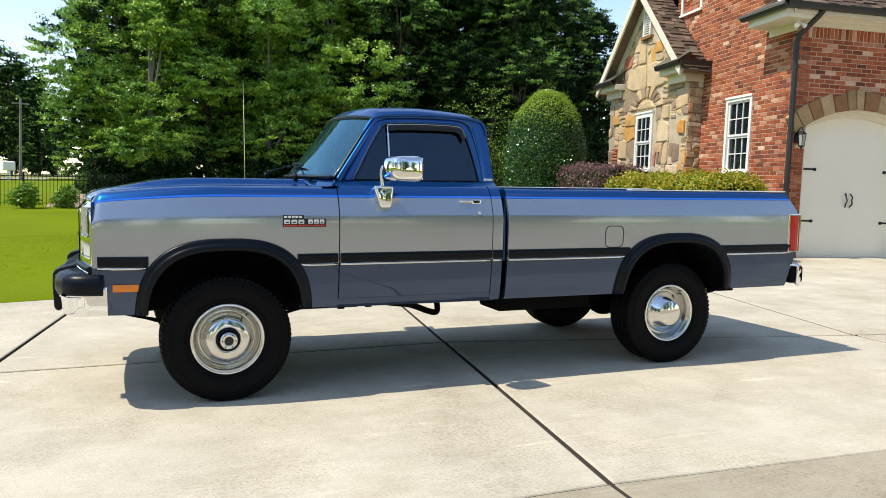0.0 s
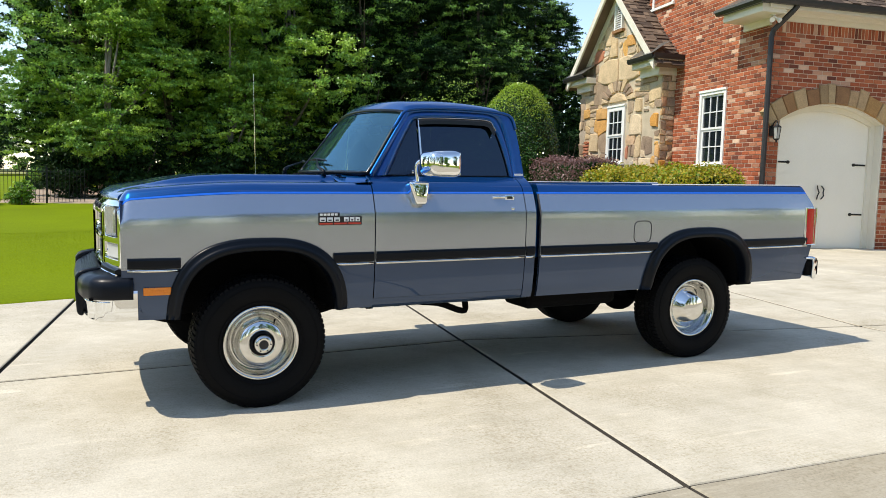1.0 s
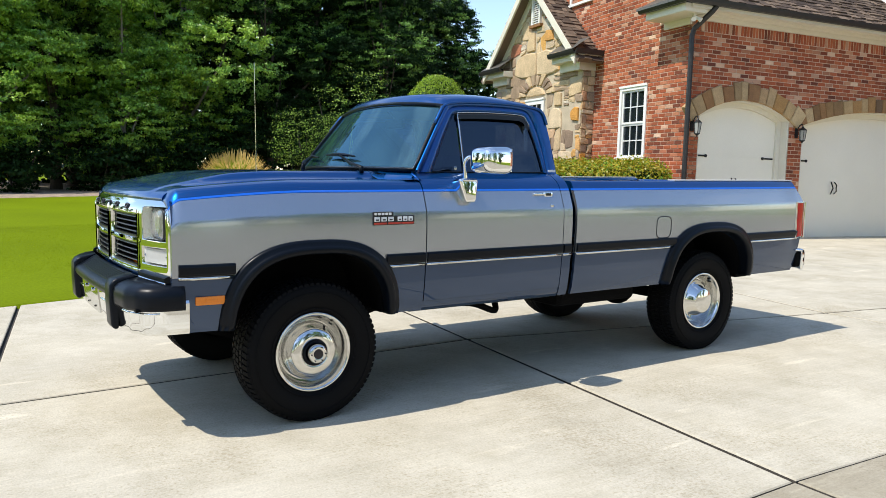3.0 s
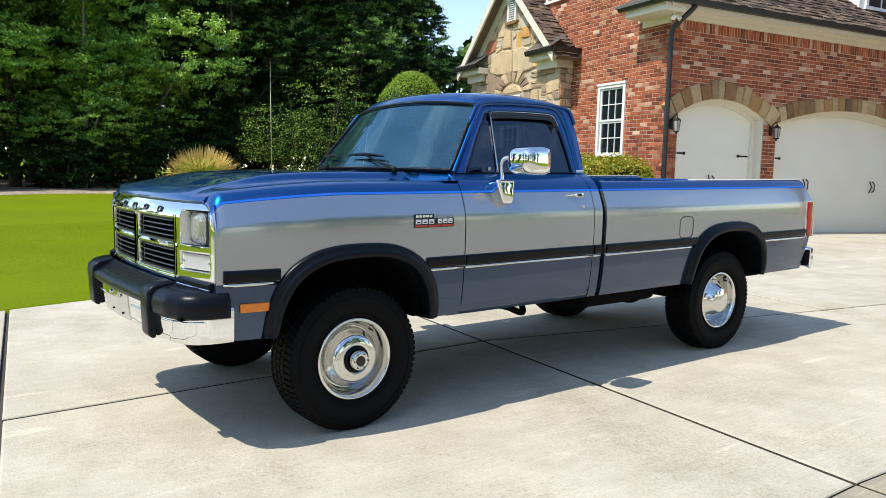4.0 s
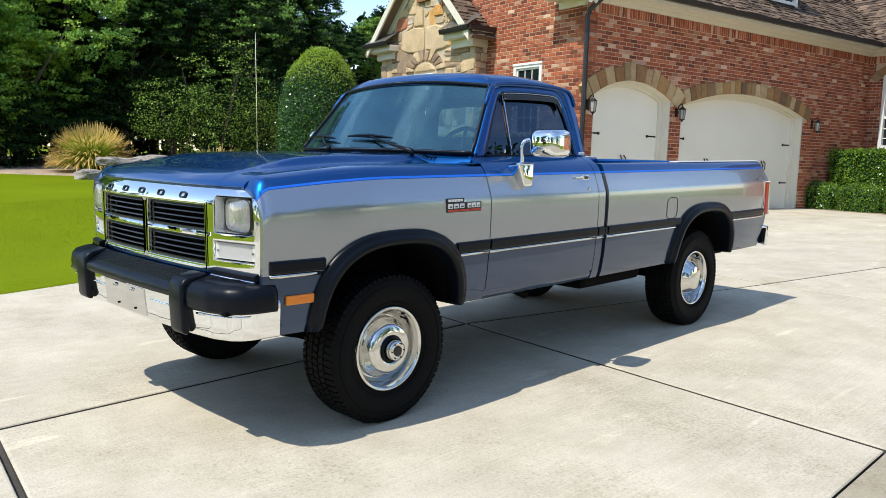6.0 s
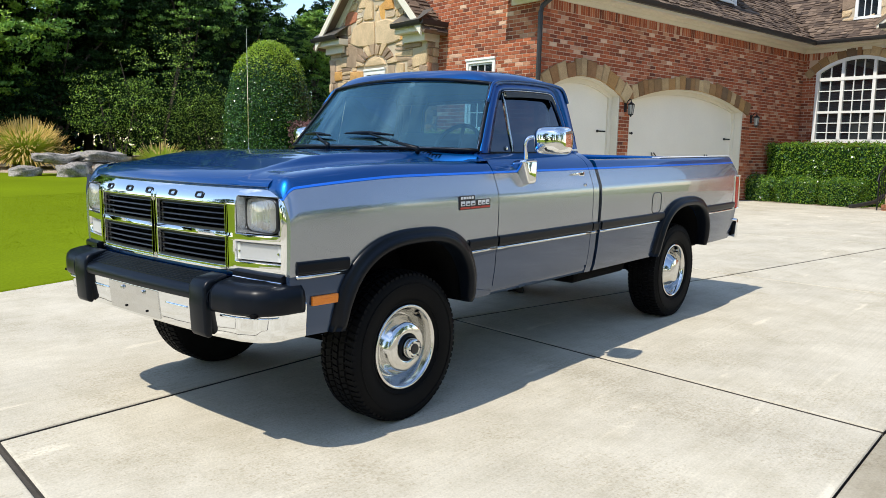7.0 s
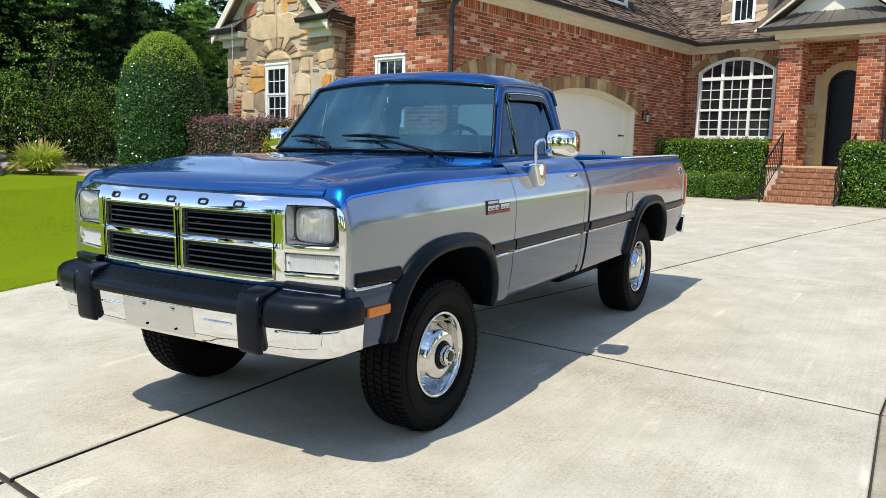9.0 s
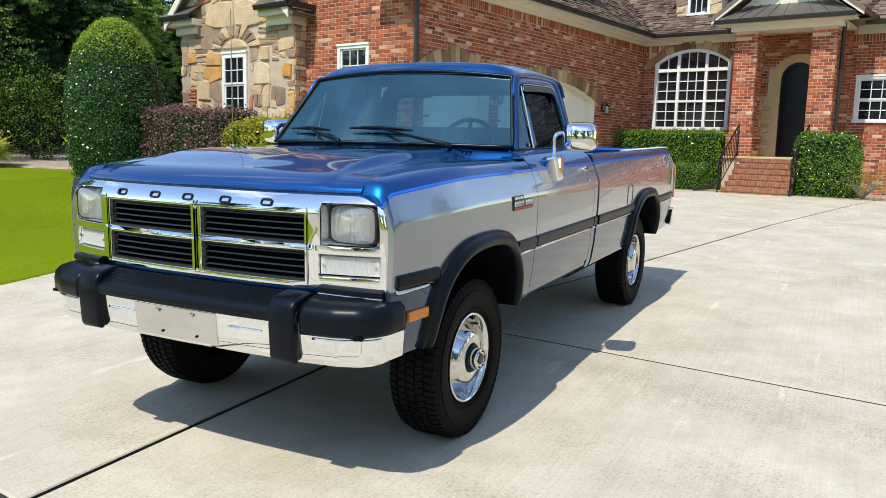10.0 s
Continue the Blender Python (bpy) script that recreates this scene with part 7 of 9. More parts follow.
    for yy in (a + 0.018, b - 0.018):
        bm = bmesh.new()
        lathe(bm, [(0.0001, -0.004), (0.006, -0.004), (0.007, 0.0)], "y", 10)
        part("lens_screw", bm, M_chrome_s, tl, m=pose(front_x(yy) + 0.012, yy, (z0 + z1) / 2, 0, 0, -90))
# open dark frames along the header of the grille
for yy in (0.473, 0.251, 0.05, -0.166, -0.386):
    bm = bmesh.new()
    ring = [(0.0, 0.026 * math.copysign(abs(math.cos(q)) ** 0.45, math.cos(q)), 0.0125 * math.copysign(abs(math.sin(q)) ** 0.45, math.sin(q))) for q in [2 * math.pi * (k + 0.5) / 24 for k in range(24)]]
    tube(bm, ring, 0.0048, 6, closed=True)
    part("emblem_frame", bm, M_badge, surround, "dark raised emblem frame", m=pose(plate_pt(yy, 1.203)[0] - 0.002, yy, 1.203, 0, 24, 0))
# black fillers with a bright lip under the lamps
for s in (-1, 1):
    bm = bmesh.new()
    ysf2 = [s * (0.645 + 0.265 * k / 8) for k in range(9)]
    vs = grid(bm, 9, 6, lambda i, j: (front_x(ysf2[i]) + (0.04, -0.012, -0.026, -0.026, -0.016, 0.04)[j], ysf2[i], (0.882, 0.880, 0.872, 0.854, 0.848, 0.846)[j] - 0.012 * i / 8))
    bm.faces.new(vs[0])
    bm.faces.new(vs[8])
    bmesh.ops.recalc_face_normals(bm, faces=bm.faces)
    fil = part("lamp_filler", bm, M_rubber, surround, "black filler under the park lamp", smooth=True)
    fil.data.set_sharp_from_angle(angle=radians(50))
    bm = bmesh.new()
    tube(bm, [(front_x(y) - 0.022, y, 0.846 - 0.012 * k / 8) for k, y in enumerate(ysf2)], 0.006, 6)
    part("bright_lip", bm, M_chrome, fil, "bright lip")
# painted valance behind the bumper and fender fronts
bm = bmesh.new()
grid(bm, 25, 5, lambda i, j: (front_x(-0.93 + 1.86 * i / 24) + (0.03, 0.02, 0.03, 0.06, 0.1)[j], -0.93 + 1.86 * i / 24, (0.875, 0.845, 0.80, 0.72, 0.62)[j]))
part("front_valance", bm, M_blue, TRUCK, "blue painted front valance", smooth=True)
for s in (-1, 1):
    bm = bmesh.new()
    rz = [0.60, 0.75, 0.862, 1.0, 1.16, 1.245]
    grid(bm, 2, len(rz), lambda i, j: ((-2.40, -2.37)[i] - (0.0 if i else 0.004), s * (half_w(rz[j], -2.405) - (0.0, 0.05)[i] + 0.0), rz[j]))
    part("fender_nose", bm, M_slate, TRUCK)


# bumpers
def bump_plan(t):
    """Plan line of the front bumper, t -1..1 across."""
    a = abs(t)
    y = 1.0 * min(1.0, 1.10 * math.sin(min(a * 1.25, 1.25)) / math.sin(1.25) if a > 0 else 0)
    pts = ((0.0, 0.0, -2.612), (0.3, 0.33, -2.607), (0.55, 0.62, -2.594), (0.72, 0.785, -2.572), (0.82, 0.875, -2.535), (0.87, 0.912, -2.495), (0.92, 0.932, -2.44), (1.0, 0.942, -2.325))
    for (a0, y0, x0), (a1, y1, x1) in zip(pts[:-1], pts[1:]):
        if a <= a1:
            k = (a - a0) / (a1 - a0)
            return Vector((x0 + (x1 - x0) * k, math.copysign(y0 + (y1 - y0) * k, t), 0))
    return Vector((pts[-1][2], math.copysign(pts[-1][1], t), 0))


def sweep_plan(section, n=60, t0=-1.0, t1=1.0, cap=True, plan=bump_plan):
    """Sweeps an (outward, height) section along the bumper's plan line."""
    bm = bmesh.new()
    rows = []
    for i in range(n + 1):
        t = t0 + (t1 - t0) * i / n
        p = plan(t)
        d = (plan(min(1, t + 0.04)) - plan(max(-1, t - 0.04)))
        d.normalize()
        nrm = Vector((-abs(d.y), d.x * (1 if d.y > 0 else -1), 0))
        nrm.normalize()
        rows.append([bm.verts.new(p + nrm * o + Vector((0, 0, z))) for o, z in section])
    m = len(section)
    for i in range(n):
        for j in range(m):
            bm.faces.new((rows[i][j], rows[i + 1][j], rows[i + 1][(j + 1) % m], rows[i][(j + 1) % m]))
    if cap:
        bm.faces.new(rows[0])
        bm.faces.new(rows[-1][::-1])
    bmesh.ops.recalc_face_normals(bm, faces=bm.faces)
    return bm


sec_chrome = [(-0.03, 0.575), (-0.010, 0.577), (0.002, 0.590), (0.005, 0.640), (0.010, 0.690), (0.0125, 0.735), (0.0, 0.748), (-0.05, 0.75), (-0.05, 0.74), (-0.012, 0.73), (-0.02, 0.66), (-0.03, 0.60)]
fb = part("front_bumper", sweep_plan(sec_chrome, n=160), M_chrome, TRUCK, "polished chrome front bumper", smooth=True)
fb.data.set_sharp_from_angle(angle=radians(40))
bm = sweep_plan([(0.012, 0.738), (0.028, 0.741), (0.033, 0.758), (0.030, 0.778), (0.018, 0.792), (0.000, 0.799), (-0.085, 0.846), (-0.105, 0.842), (-0.10, 0.74)], t0=-0.56, t1=0.56)
pad = part("bumper_pad", bm, M_rubber, fb, "black rubber bumper step pad", smooth=True)
pad.data.set_sharp_from_angle(angle=radians(50))
for k in range(8):
    o = -0.004 - 0.0098 * k
    zr = 0.800 + 0.0054 * k
    bm = sweep_plan([(o, zr), (o - 0.001, zr + 0.007), (o - 0.005, zr + 0.009), (o - 0.006, zr + 0.002)], n=40, t0=-0.46, t1=0.46)
    part("pad_rib", bm, M_rubber, pad)
for s in (-1, 1):
    bm = sweep_plan([(0.010, 0.700), (0.026, 0.703), (0.034, 0.718), (0.035, 0.770), (0.028, 0.800), (0.008, 0.820), (-0.03, 0.832), (-0.09, 0.842), (-0.10, 0.70)], n=24, t0=min(s * 0.575, s * 0.985), t1=max(s * 0.575, s * 0.985))
    part("bumper_end_cap", bm, M_rubber, fb, "black rubber bumper end cap", smooth=True)
    # upright guard
    bm = bmesh.new()
    prof = [(0.09, 0.856), (0.0, 0.840), (-0.022, 0.830), (-0.040, 0.804), (-0.043, 0.72), (-0.037, 0.60), (-0.028, 0.576), (0.0, 0.570), (0.01, 0.70), (0.09, 0.74)]
    yc2 = s * 0.562
    xs2 = bump_plan(s * 0.5).x
    l1 = [bm.verts.new((xs2 + x, yc2 - 0.064 * s, z)) for x, z in prof]
    l2 = [bm.verts.new((xs2 + x, yc2 + 0.064 * s, z)) for x, z in prof]
    for k in range(len(prof)):
        bm.faces.new((l1[k], l1[(k + 1) % len(prof)], l2[(k + 1) % len(prof)], l2[k]))
    bm.faces.new(l1)
    bm.faces.new(l2)
    bmesh.ops.recalc_face_normals(bm, faces=bm.faces)
    bmesh.ops.bevel(bm, geom=[e for e in bm.edges if e.calc_face_angle(0) > 0.8], offset=0.014, segments=3, affect="EDGES", profile=0.5)
    part("bumper_guard", bm, M_rubber, fb, "black rubber bumper guard", smooth=True)
    # bright slot mouldings pressed in the chrome
    for t0, t1 in ((0.25, 0.40), (0.62, 0.90)):
        bm = sweep_plan([(0.008, 0.682), (0.016, 0.684), (0.016, 0.692), (0.008, 0.695)], n=12, t0=min(s * t0, s * t1), t1=max(s * t0, s * t1))
        part("bumper_groove", bm, M_chrome, fb, smooth=True)
# licence plate bracket, bolts
bm = sweep_plan([(-0.004, 0.594), (0.0065, 0.594), (0.0090, 0.640), (0.0140, 0.690), (0.0162, 0.732), (-0.002, 0.735)], n=12, t0=-0.19, t1=0.245)
part("plate_bracket", bm, M_chrome_s, fb, "plain polished plate bracket without plate")
for yy, zz in ((0.12, 0.712), (-0.08, 0.712)):
    bm = bmesh.new()
    lathe(bm, [(0.0001, -0.008), (0.008, -0.008), (0.011, -0.004), (0.011, 0.004)], "y", 12)
    part("bolt", bm, M_chrome_s, fb, m=pose(-2.628, yy, zz, 0, 0, -90))
    bm = bmesh.new()
    lathe(bm, [(0.0001, -0.003), (0.005, -0.003), (0.006, 0.002)], "y", 10)
    part("bolt_hole", bm, M_dark, fb, m=pose(-2.6215, yy - 0.015, 0.618, 0, 0, -90))
# unseen plate added behind the bumper to stop sun leaking into the shadow
bm = bmesh.new()
box(bm, -2.57, -2.20, -0.90, 0.90, 0.70, 0.712)
part("splash_shield", bm, M_under, TRUCK)
# rear bumper
plan_r = lambda t: Vector((3.03 - 0.08 * abs(t) ** 4, 0.985 * t, 0))
bm = bmesh.new()
secr = [(0.0, 0.575), (0.028, 0.585), (0.032, 0.65), (0.016, 0.662), (0.016, 0.675), (0.034, 0.688), (0.030, 0.745), (0.0, 0.758), (-0.09, 0.758), (-0.09, 0.745), (-0.02, 0.735), (-0.02, 0.59)]
rows = []
for i in range(31):
    t = -1 + i / 15
    p = plan_r(t)
    rows.append([bm.verts.new((p.x + o - (0.03 if abs(t) > 0.97 else 0), p.y, z)) for o, z in secr])
for i in range(30):
    for j in range(len(secr)):
        bm.faces.new((rows[i][j], rows[i + 1][j], rows[i + 1][(j + 1) % len(secr)], rows[i][(j + 1) % len(secr)]))
bm.faces.new(rows[0])
bm.faces.new(rows[-1][::-1])
bmesh.ops.recalc_face_normals(bm, faces=bm.faces)
rb = part("rear_bumper", bm, M_chrome, TRUCK, "chrome rear step bumper", smooth=True)
for s in (-1, 1):
    bm = bmesh.new()
    box(bm, 2.84, 2.99, min(s * 0.90, s * 0.975), max(s * 0.90, s * 0.975), 0.60, 0.74, 0.02)
    part("bumper_bracket", bm, M_under, rb)

# bed: floor, front wall, tailgate
bm = bmesh.new()
box(bm, 0.245, 2.86, -0.86, 0.86, 0.958, 0.975)
bed = part("bed_floor", bm, M_blue, TRUCK)
for k in range(9):
    bm = bmesh.new()
    box(bm, 0.30, 2.84, -0.72 + 0.18 * k - 0.03, -0.72 + 0.18 * k + 0.03, 0.976, 0.988, 0.005)
    part("bed_rib", bm, M_blue, bed)
bm = bmesh.new()
box(bm, 0.240, 0.275, -0.92, 0.92, 0.84, 1.345, 0.012)
part("bed_front_wall", bm, M_blue, TRUCK)
bm = bmesh.new()
box(bm, 2.80, 2.855, -0.835, 0.835, 0.62, 1.335, 0.02)
part("tailgate", bm, M_blue, TRUCK)
# white caps along part of the rails
for s in (-1, 1):
    bm = bmesh.new()
    box(bm, 1.30 if s < 0 else 0.30, 2.80, min(s * 0.850, s * 0.925), max(s * 0.850, s * 0.925), 1.3495, 1.357, 0.003)
    part("rail_cap", bm, M_mark, TRUCK, "pale bed rail cap")

# lamps, badges, handles
for s in (-1, 1):
    bm = bmesh.new()
    grid(bm, 6, 10, lambda i, j: (2.795 + 0.105 * i / 5, s * (half_w(1.0, 2.85) + 0.012 * math.sin(math.pi * i / 5) ** 0.5 + 0.004 - (0.03 if i == 5 else 0)), 0.872 + 0.288 * j / 9))
    bmesh.ops.recalc_face_normals(bm, faces=bm.faces)
    tlp = part("tail_lamp", bm, M_red, TRUCK, "tall red tail lamp", smooth=True)
    bm = bmesh.new()
    pts = [(2.792, 0.866), (2.905, 0.866), (2.905, 1.168), (2.792, 1.168)]
    tube(bm, [(x, s * (half_w(1.0, 2.85) + 0.004), z) for x, z in pts], 0.009, 6, closed=True)
    part("lamp_trim", bm, M_chrome, tlp, "chrome tail lamp trim")
    bm = bmesh.new()
    box(bm, -2.297, -2.150, -0.008, 0.008, -0.022, 0.022, 0.005)
    mk = part("side_marker", bm, M_amber, TRUCK, "amber side marker lamp", m=pose(0, s * (half_w(0.74, -2.22) + 0.004), 0.741, 0, 0, 0) @ Matrix.Translation((-2.223, 0, 0)) @ Matrix.Rotation(s * 0.10, 4, "Z") @ Matrix.Translation((2.223, 0, 0)))
    bm = bmesh.new()
    box(bm, -2.25, -2.19, -0.0095, 0.0095, -0.007, 0.007, 0.002)
    part("lens_rib", bm, M_amber, mk)
    # door handle and lock
    bm = bmesh.new()
    yy = half_w(1.26, 0)
    box(bm, -0.125, -0.030, s * yy - 0.004 if s > 0 else s * yy - 0.016, s * yy + 0.016 if s > 0 else s * yy + 0.004, 1.256, 1.270, 0.004)
    box(bm, -0.032, 0.040, s * yy - 0.006, s * yy + 0.006, 1.243, 1.276, 0.005)
    hd = part("door_handle", bm, M_chrome, TRUCK, "chrome door handle", smooth=True)
    bm = bmesh.new()
    box(bm, -0.018, 0.026, s * yy - 0.008, s * yy + 0.008, 1.250, 1.268, 0.003)
    part("button_recess", bm, M_badge, hd)
    bm = bmesh.new()
    lathe(bm, [(0.0001, -0.006), (0.010, -0.006), (0.013, 0.0)], "y", 16)
    part("door_lock", bm, M_chrome_s, TRUCK, m=pose(0.018, s * (half_w(1.187, 0) + 0.001), 1.187, 0, 0, 0 if s < 0 else 180), smooth=True)
    # fender badge: plain plates and bars
    bm = bmesh.new()
    box(bm, -0.135, 0.135, -0.004, 0.004, -0.034, 0.018, 0.002)
    box(bm, -0.135, -0.005, -0.004, 0.004, 0.016, 0.042, 0.002)
    bd = part("fender_badge", bm, M_badge, TRUCK, "black fender badge with pale and red bars", m=pose(-1.183, s * (half_w(1.13, -1.18) + 0.003), 1.132))
    for (q0, q1, z0, z1) in [(-0.128 + 0.044 * k, -0.092 + 0.044 * k, -0.013, 0.0125) for k in range(3)] + [(0.022 + 0.036 * k, 0.051 + 0.036 * k, -0.013, 0.0125) for k in range(3)] + [(-0.128 + 0.023 * k, -0.110 + 0.023 * k, 0.023, 0.036) for k in range(5)]:
        bm = bmesh.new()
        box(bm, q0, q1, -0.0062, 0.0062, z0, z1, 0.002)
        box(bm, q0 + 0.008, q1 - 0.008, -0.0068, 0.0068, z0 + 0.005, (z0 + z1) / 2, 0.0005)
        bm.faces.ensure_lookup_table()
        for f in bm.faces:
            f.material_index = 1 if max(abs(v.co.y) for v in f.verts) > 0.00645 else 0
        part("badge_bar", bm, [M_mark, M_badge], bd, "pale bar")
    bm = bmesh.new()
    for k in range(3):
        box(bm, -0.130 + 0.089 * k, -0.048 + 0.089 * k, -0.0058, 0.0058, -0.030, -0.0195, 0.001)
    part("badge_strip", bm, M_badge_red, bd, "red strip")
    bm = bmesh.new()
    box(bm, 0.125, 0.190, s * gy(1.405) - 0.006, s * gy(1.405) + 0.006, 1.404, 1.420, 0.002)
    part("cab_badge", bm, M_mark, TRUCK, "small pale cab badge bar")
# fuel filler door on the driver side
bm = bmesh.new()
fc, fh = (1.106, 1.009), (0.078, 0.079)
n = 40


def rr(k, sc):
    a = 2 * math.pi * k / n
    c, q = math.cos(a), math.sin(a)
    return fc[0] + sc * fh[0] * math.copysign(abs(c) ** 0.5, c), fc[1] + sc * fh[1] * math.copysign(abs(q) ** 0.5, q)


tube(bm, [(rr(k, 1)[0], -half_w(rr(k, 1)[1], 1.1) - 0.0005, rr(k, 1)[1]) for k in range(n)], 0.0032, 5, closed=True)
part("fuel_door_seam", bm, M_badge, TRUCK, "fuel filler door outline")

# mirrors
for s in (-1, 1):
    bm = bmesh.new()
    bmesh.ops.create_uvsphere(bm, u_segments=40, v_segments=24, radius=1.0)
    for v in bm.verts:
        q = Vector([math.copysign(abs(c) ** 0.50, c) for c in v.co])
        k = 0.5 + 0.5 * q.x
        v.co = Vector((min(0.118 * q.x, 0.092), 0.110 * q.y * (0.84 + 0.16 * k), 0.090 * q.z * (0.88 + 0.12 * k)))
    head = part("door_mirror", bm, M_chrome, TRUCK, "chrome door mirror on a tubular arm", m=pose(-0.572, s * 1.105, 1.474, 0, 0, 14 * -s), smooth=True)
    bm = bmesh.new()
    box(bm, 0.0905, 0.0958, -0.085, 0.085, -0.07, 0.07, 0.002)
    part("mirror_glass", bm, M_chrome, head, m=pose(0, 0, 0))
    bm = bmesh.new()
    tube(bm, dense([(-0.672, s * 0.985, 1.33), (-0.676, s * 0.985, 1.39), (-0.680, s * 0.985, 1.455), (-0.662, s * 1.0, 1.490), (-0.60, s * 1.04, 1.495)], 5), 0.013, 10)
    part("mirror_arm", bm, M_chrome, TRUCK, "bent chrome mirror arm", smooth=True)
    bm = bmesh.new()
    box(bm, -0.075, 0.075, -0.055, 0.055, -0.073, 0.073, 0.024, 4)
    for v in bm.verts:
        k = (0.073 - v.co.z) / 0.146
        v.co.x = v.co.x * (1 - 0.52 * k) + 0.012 * k
        v.co.y = v.co.y * (1 - 0.30 * k)
    part("mirror_bracket", bm, M_chrome, TRUCK, "chrome mirror base bracket", m=pose(-0.672, s * 0.985, 1.287, 9 * s, 0, 0), smooth=True)

# antenna, wipers, hood nozzles
bm = bmesh.new()
tube(bm, [(-1.30, 0.885, 1.352), (-1.30, 0.884, 1.375), (-1.302, 0.882, 1.40), (-1.306, 0.874, 1.80), (-1.312, 0.864, 2.20)], 0.003, 6, radii=[0.016, 0.014, 0.0034, 0.0027, 0.0020])
part("antenna", bm, M_chrome_s, TRUCK, "thin whip radio antenna")


def wiper(pv, t0, t1, tp):
    """Arm from the pivot to a blade lying low on the glass between t0 and t1 across."""
    base = Vector(pv)
    up_n = Vector((-0.75, 0, 0.66)).normalized()
    a, b = ws_pt(t0[0], t0[1]) + up_n * 0.028, ws_pt(t1[0], t1[1]) + up_n * 0.028
    mid = a.lerp(b, 0.5) + up_n * 0.012
    bm = bmesh.new()
    tube(bm, [base, base + Vector((0, 0, 0.03)), base.lerp(mid, 0.35) + up_n * 0.03, mid], 0.007, 6, radii=[0.016, 0.013, 0.009, 0.006])
    wp = part("wiper_arm", bm, M_rubber, TRUCK, "black wiper arm", smooth=True)
    bm = bmesh.new()
    tube(bm, [a, a.lerp(b, 0.25) + up_n * 0.008, mid, a.lerp(b, 0.75) + up_n * 0.008, b], 0.010, 6, radii=[0.005, 0.010, 0.014, 0.010, 0.005])
    part("wiper_blade", bm, M_rubber, wp, "black wiper blade")


wiper((-1.15, -0.545, 1.392), (-0.30, 0.14), (0.24, 0.16), 0)
wiper((-1.245, 0.13, 1.405), (0.42, 0.13), (0.86, 0.16), 0)
for yy in (-0.30, 0.05, 0.35):
    bm = bmesh.new()
    box(bm, -0.012, 0.012, -0.010, 0.010, 0, 0.014, 0.004)
    part("washer_nozzle", bm, M_dark, TRUCK, m=pose(hood_rear(yy) + 0.04, yy, 1.395))

# wheels
def tyre_mesh(bm):
    prof = [(0.222, -0.098), (0.232, -0.108), (0.262, -0.122), (0.315, -0.130), (0.352, -0.126), (0.378, -0.115), (0.386, -0.104), (0.390, -0.05), (0.390, 0.05), (0.386, 0.104), (0.378, 0.115), (0.352, 0.126), (0.315, 0.130), (0.262, 0.122), (0.232, 0.108), (0.222, 0.098)]
    lathe(bm, prof, "y", 72)


def tread(bm):
    """Staggered tread blocks and shoulder lugs round the tyre."""
    n = 72
    for row, (y0, y1, off, ln) in enumerate(((-0.118, -0.073, 0.0, 0.68), (-0.066, -0.026, 0.5, 0.74), (-0.019, 0.019, 0.2, 0.78), (0.026, 0.066, 0.7, 0.74), (0.073, 0.118, 0.4, 0.68))):
        for k in range(n):
            a0 = 2 * math.pi * (k + off) / n
            a1 = a0 + 2 * math.pi * ln / n
            sk = 0.25 * 2 * math.pi / n * (1 if row % 2 else -1)
            r_in, r_out = 0.386, 0.3995
            vs = []
            for r in (r_in, r_out):
                c = 0.0 if r == r_in else 0.003
                for (a, y) in ((a0, y0 + c), (a1, y0 + c), (a1 + sk, y1 - c), (a0 + sk, y1 - c)):
                    ro = r - (0.011 if abs(y) > 0.105 else 0)
                    vs.append(bm.verts.new((ro * math.cos(a), y, ro * math.sin(a))))
            bm.faces.new(vs[4:8])
            for e in range(4):
                bm.faces.new((vs[e], vs[(e + 1) % 4], vs[4 + (e + 1) % 4], vs[4 + e]))
    bmesh.ops.recalc_face_normals(bm, faces=bm.faces)


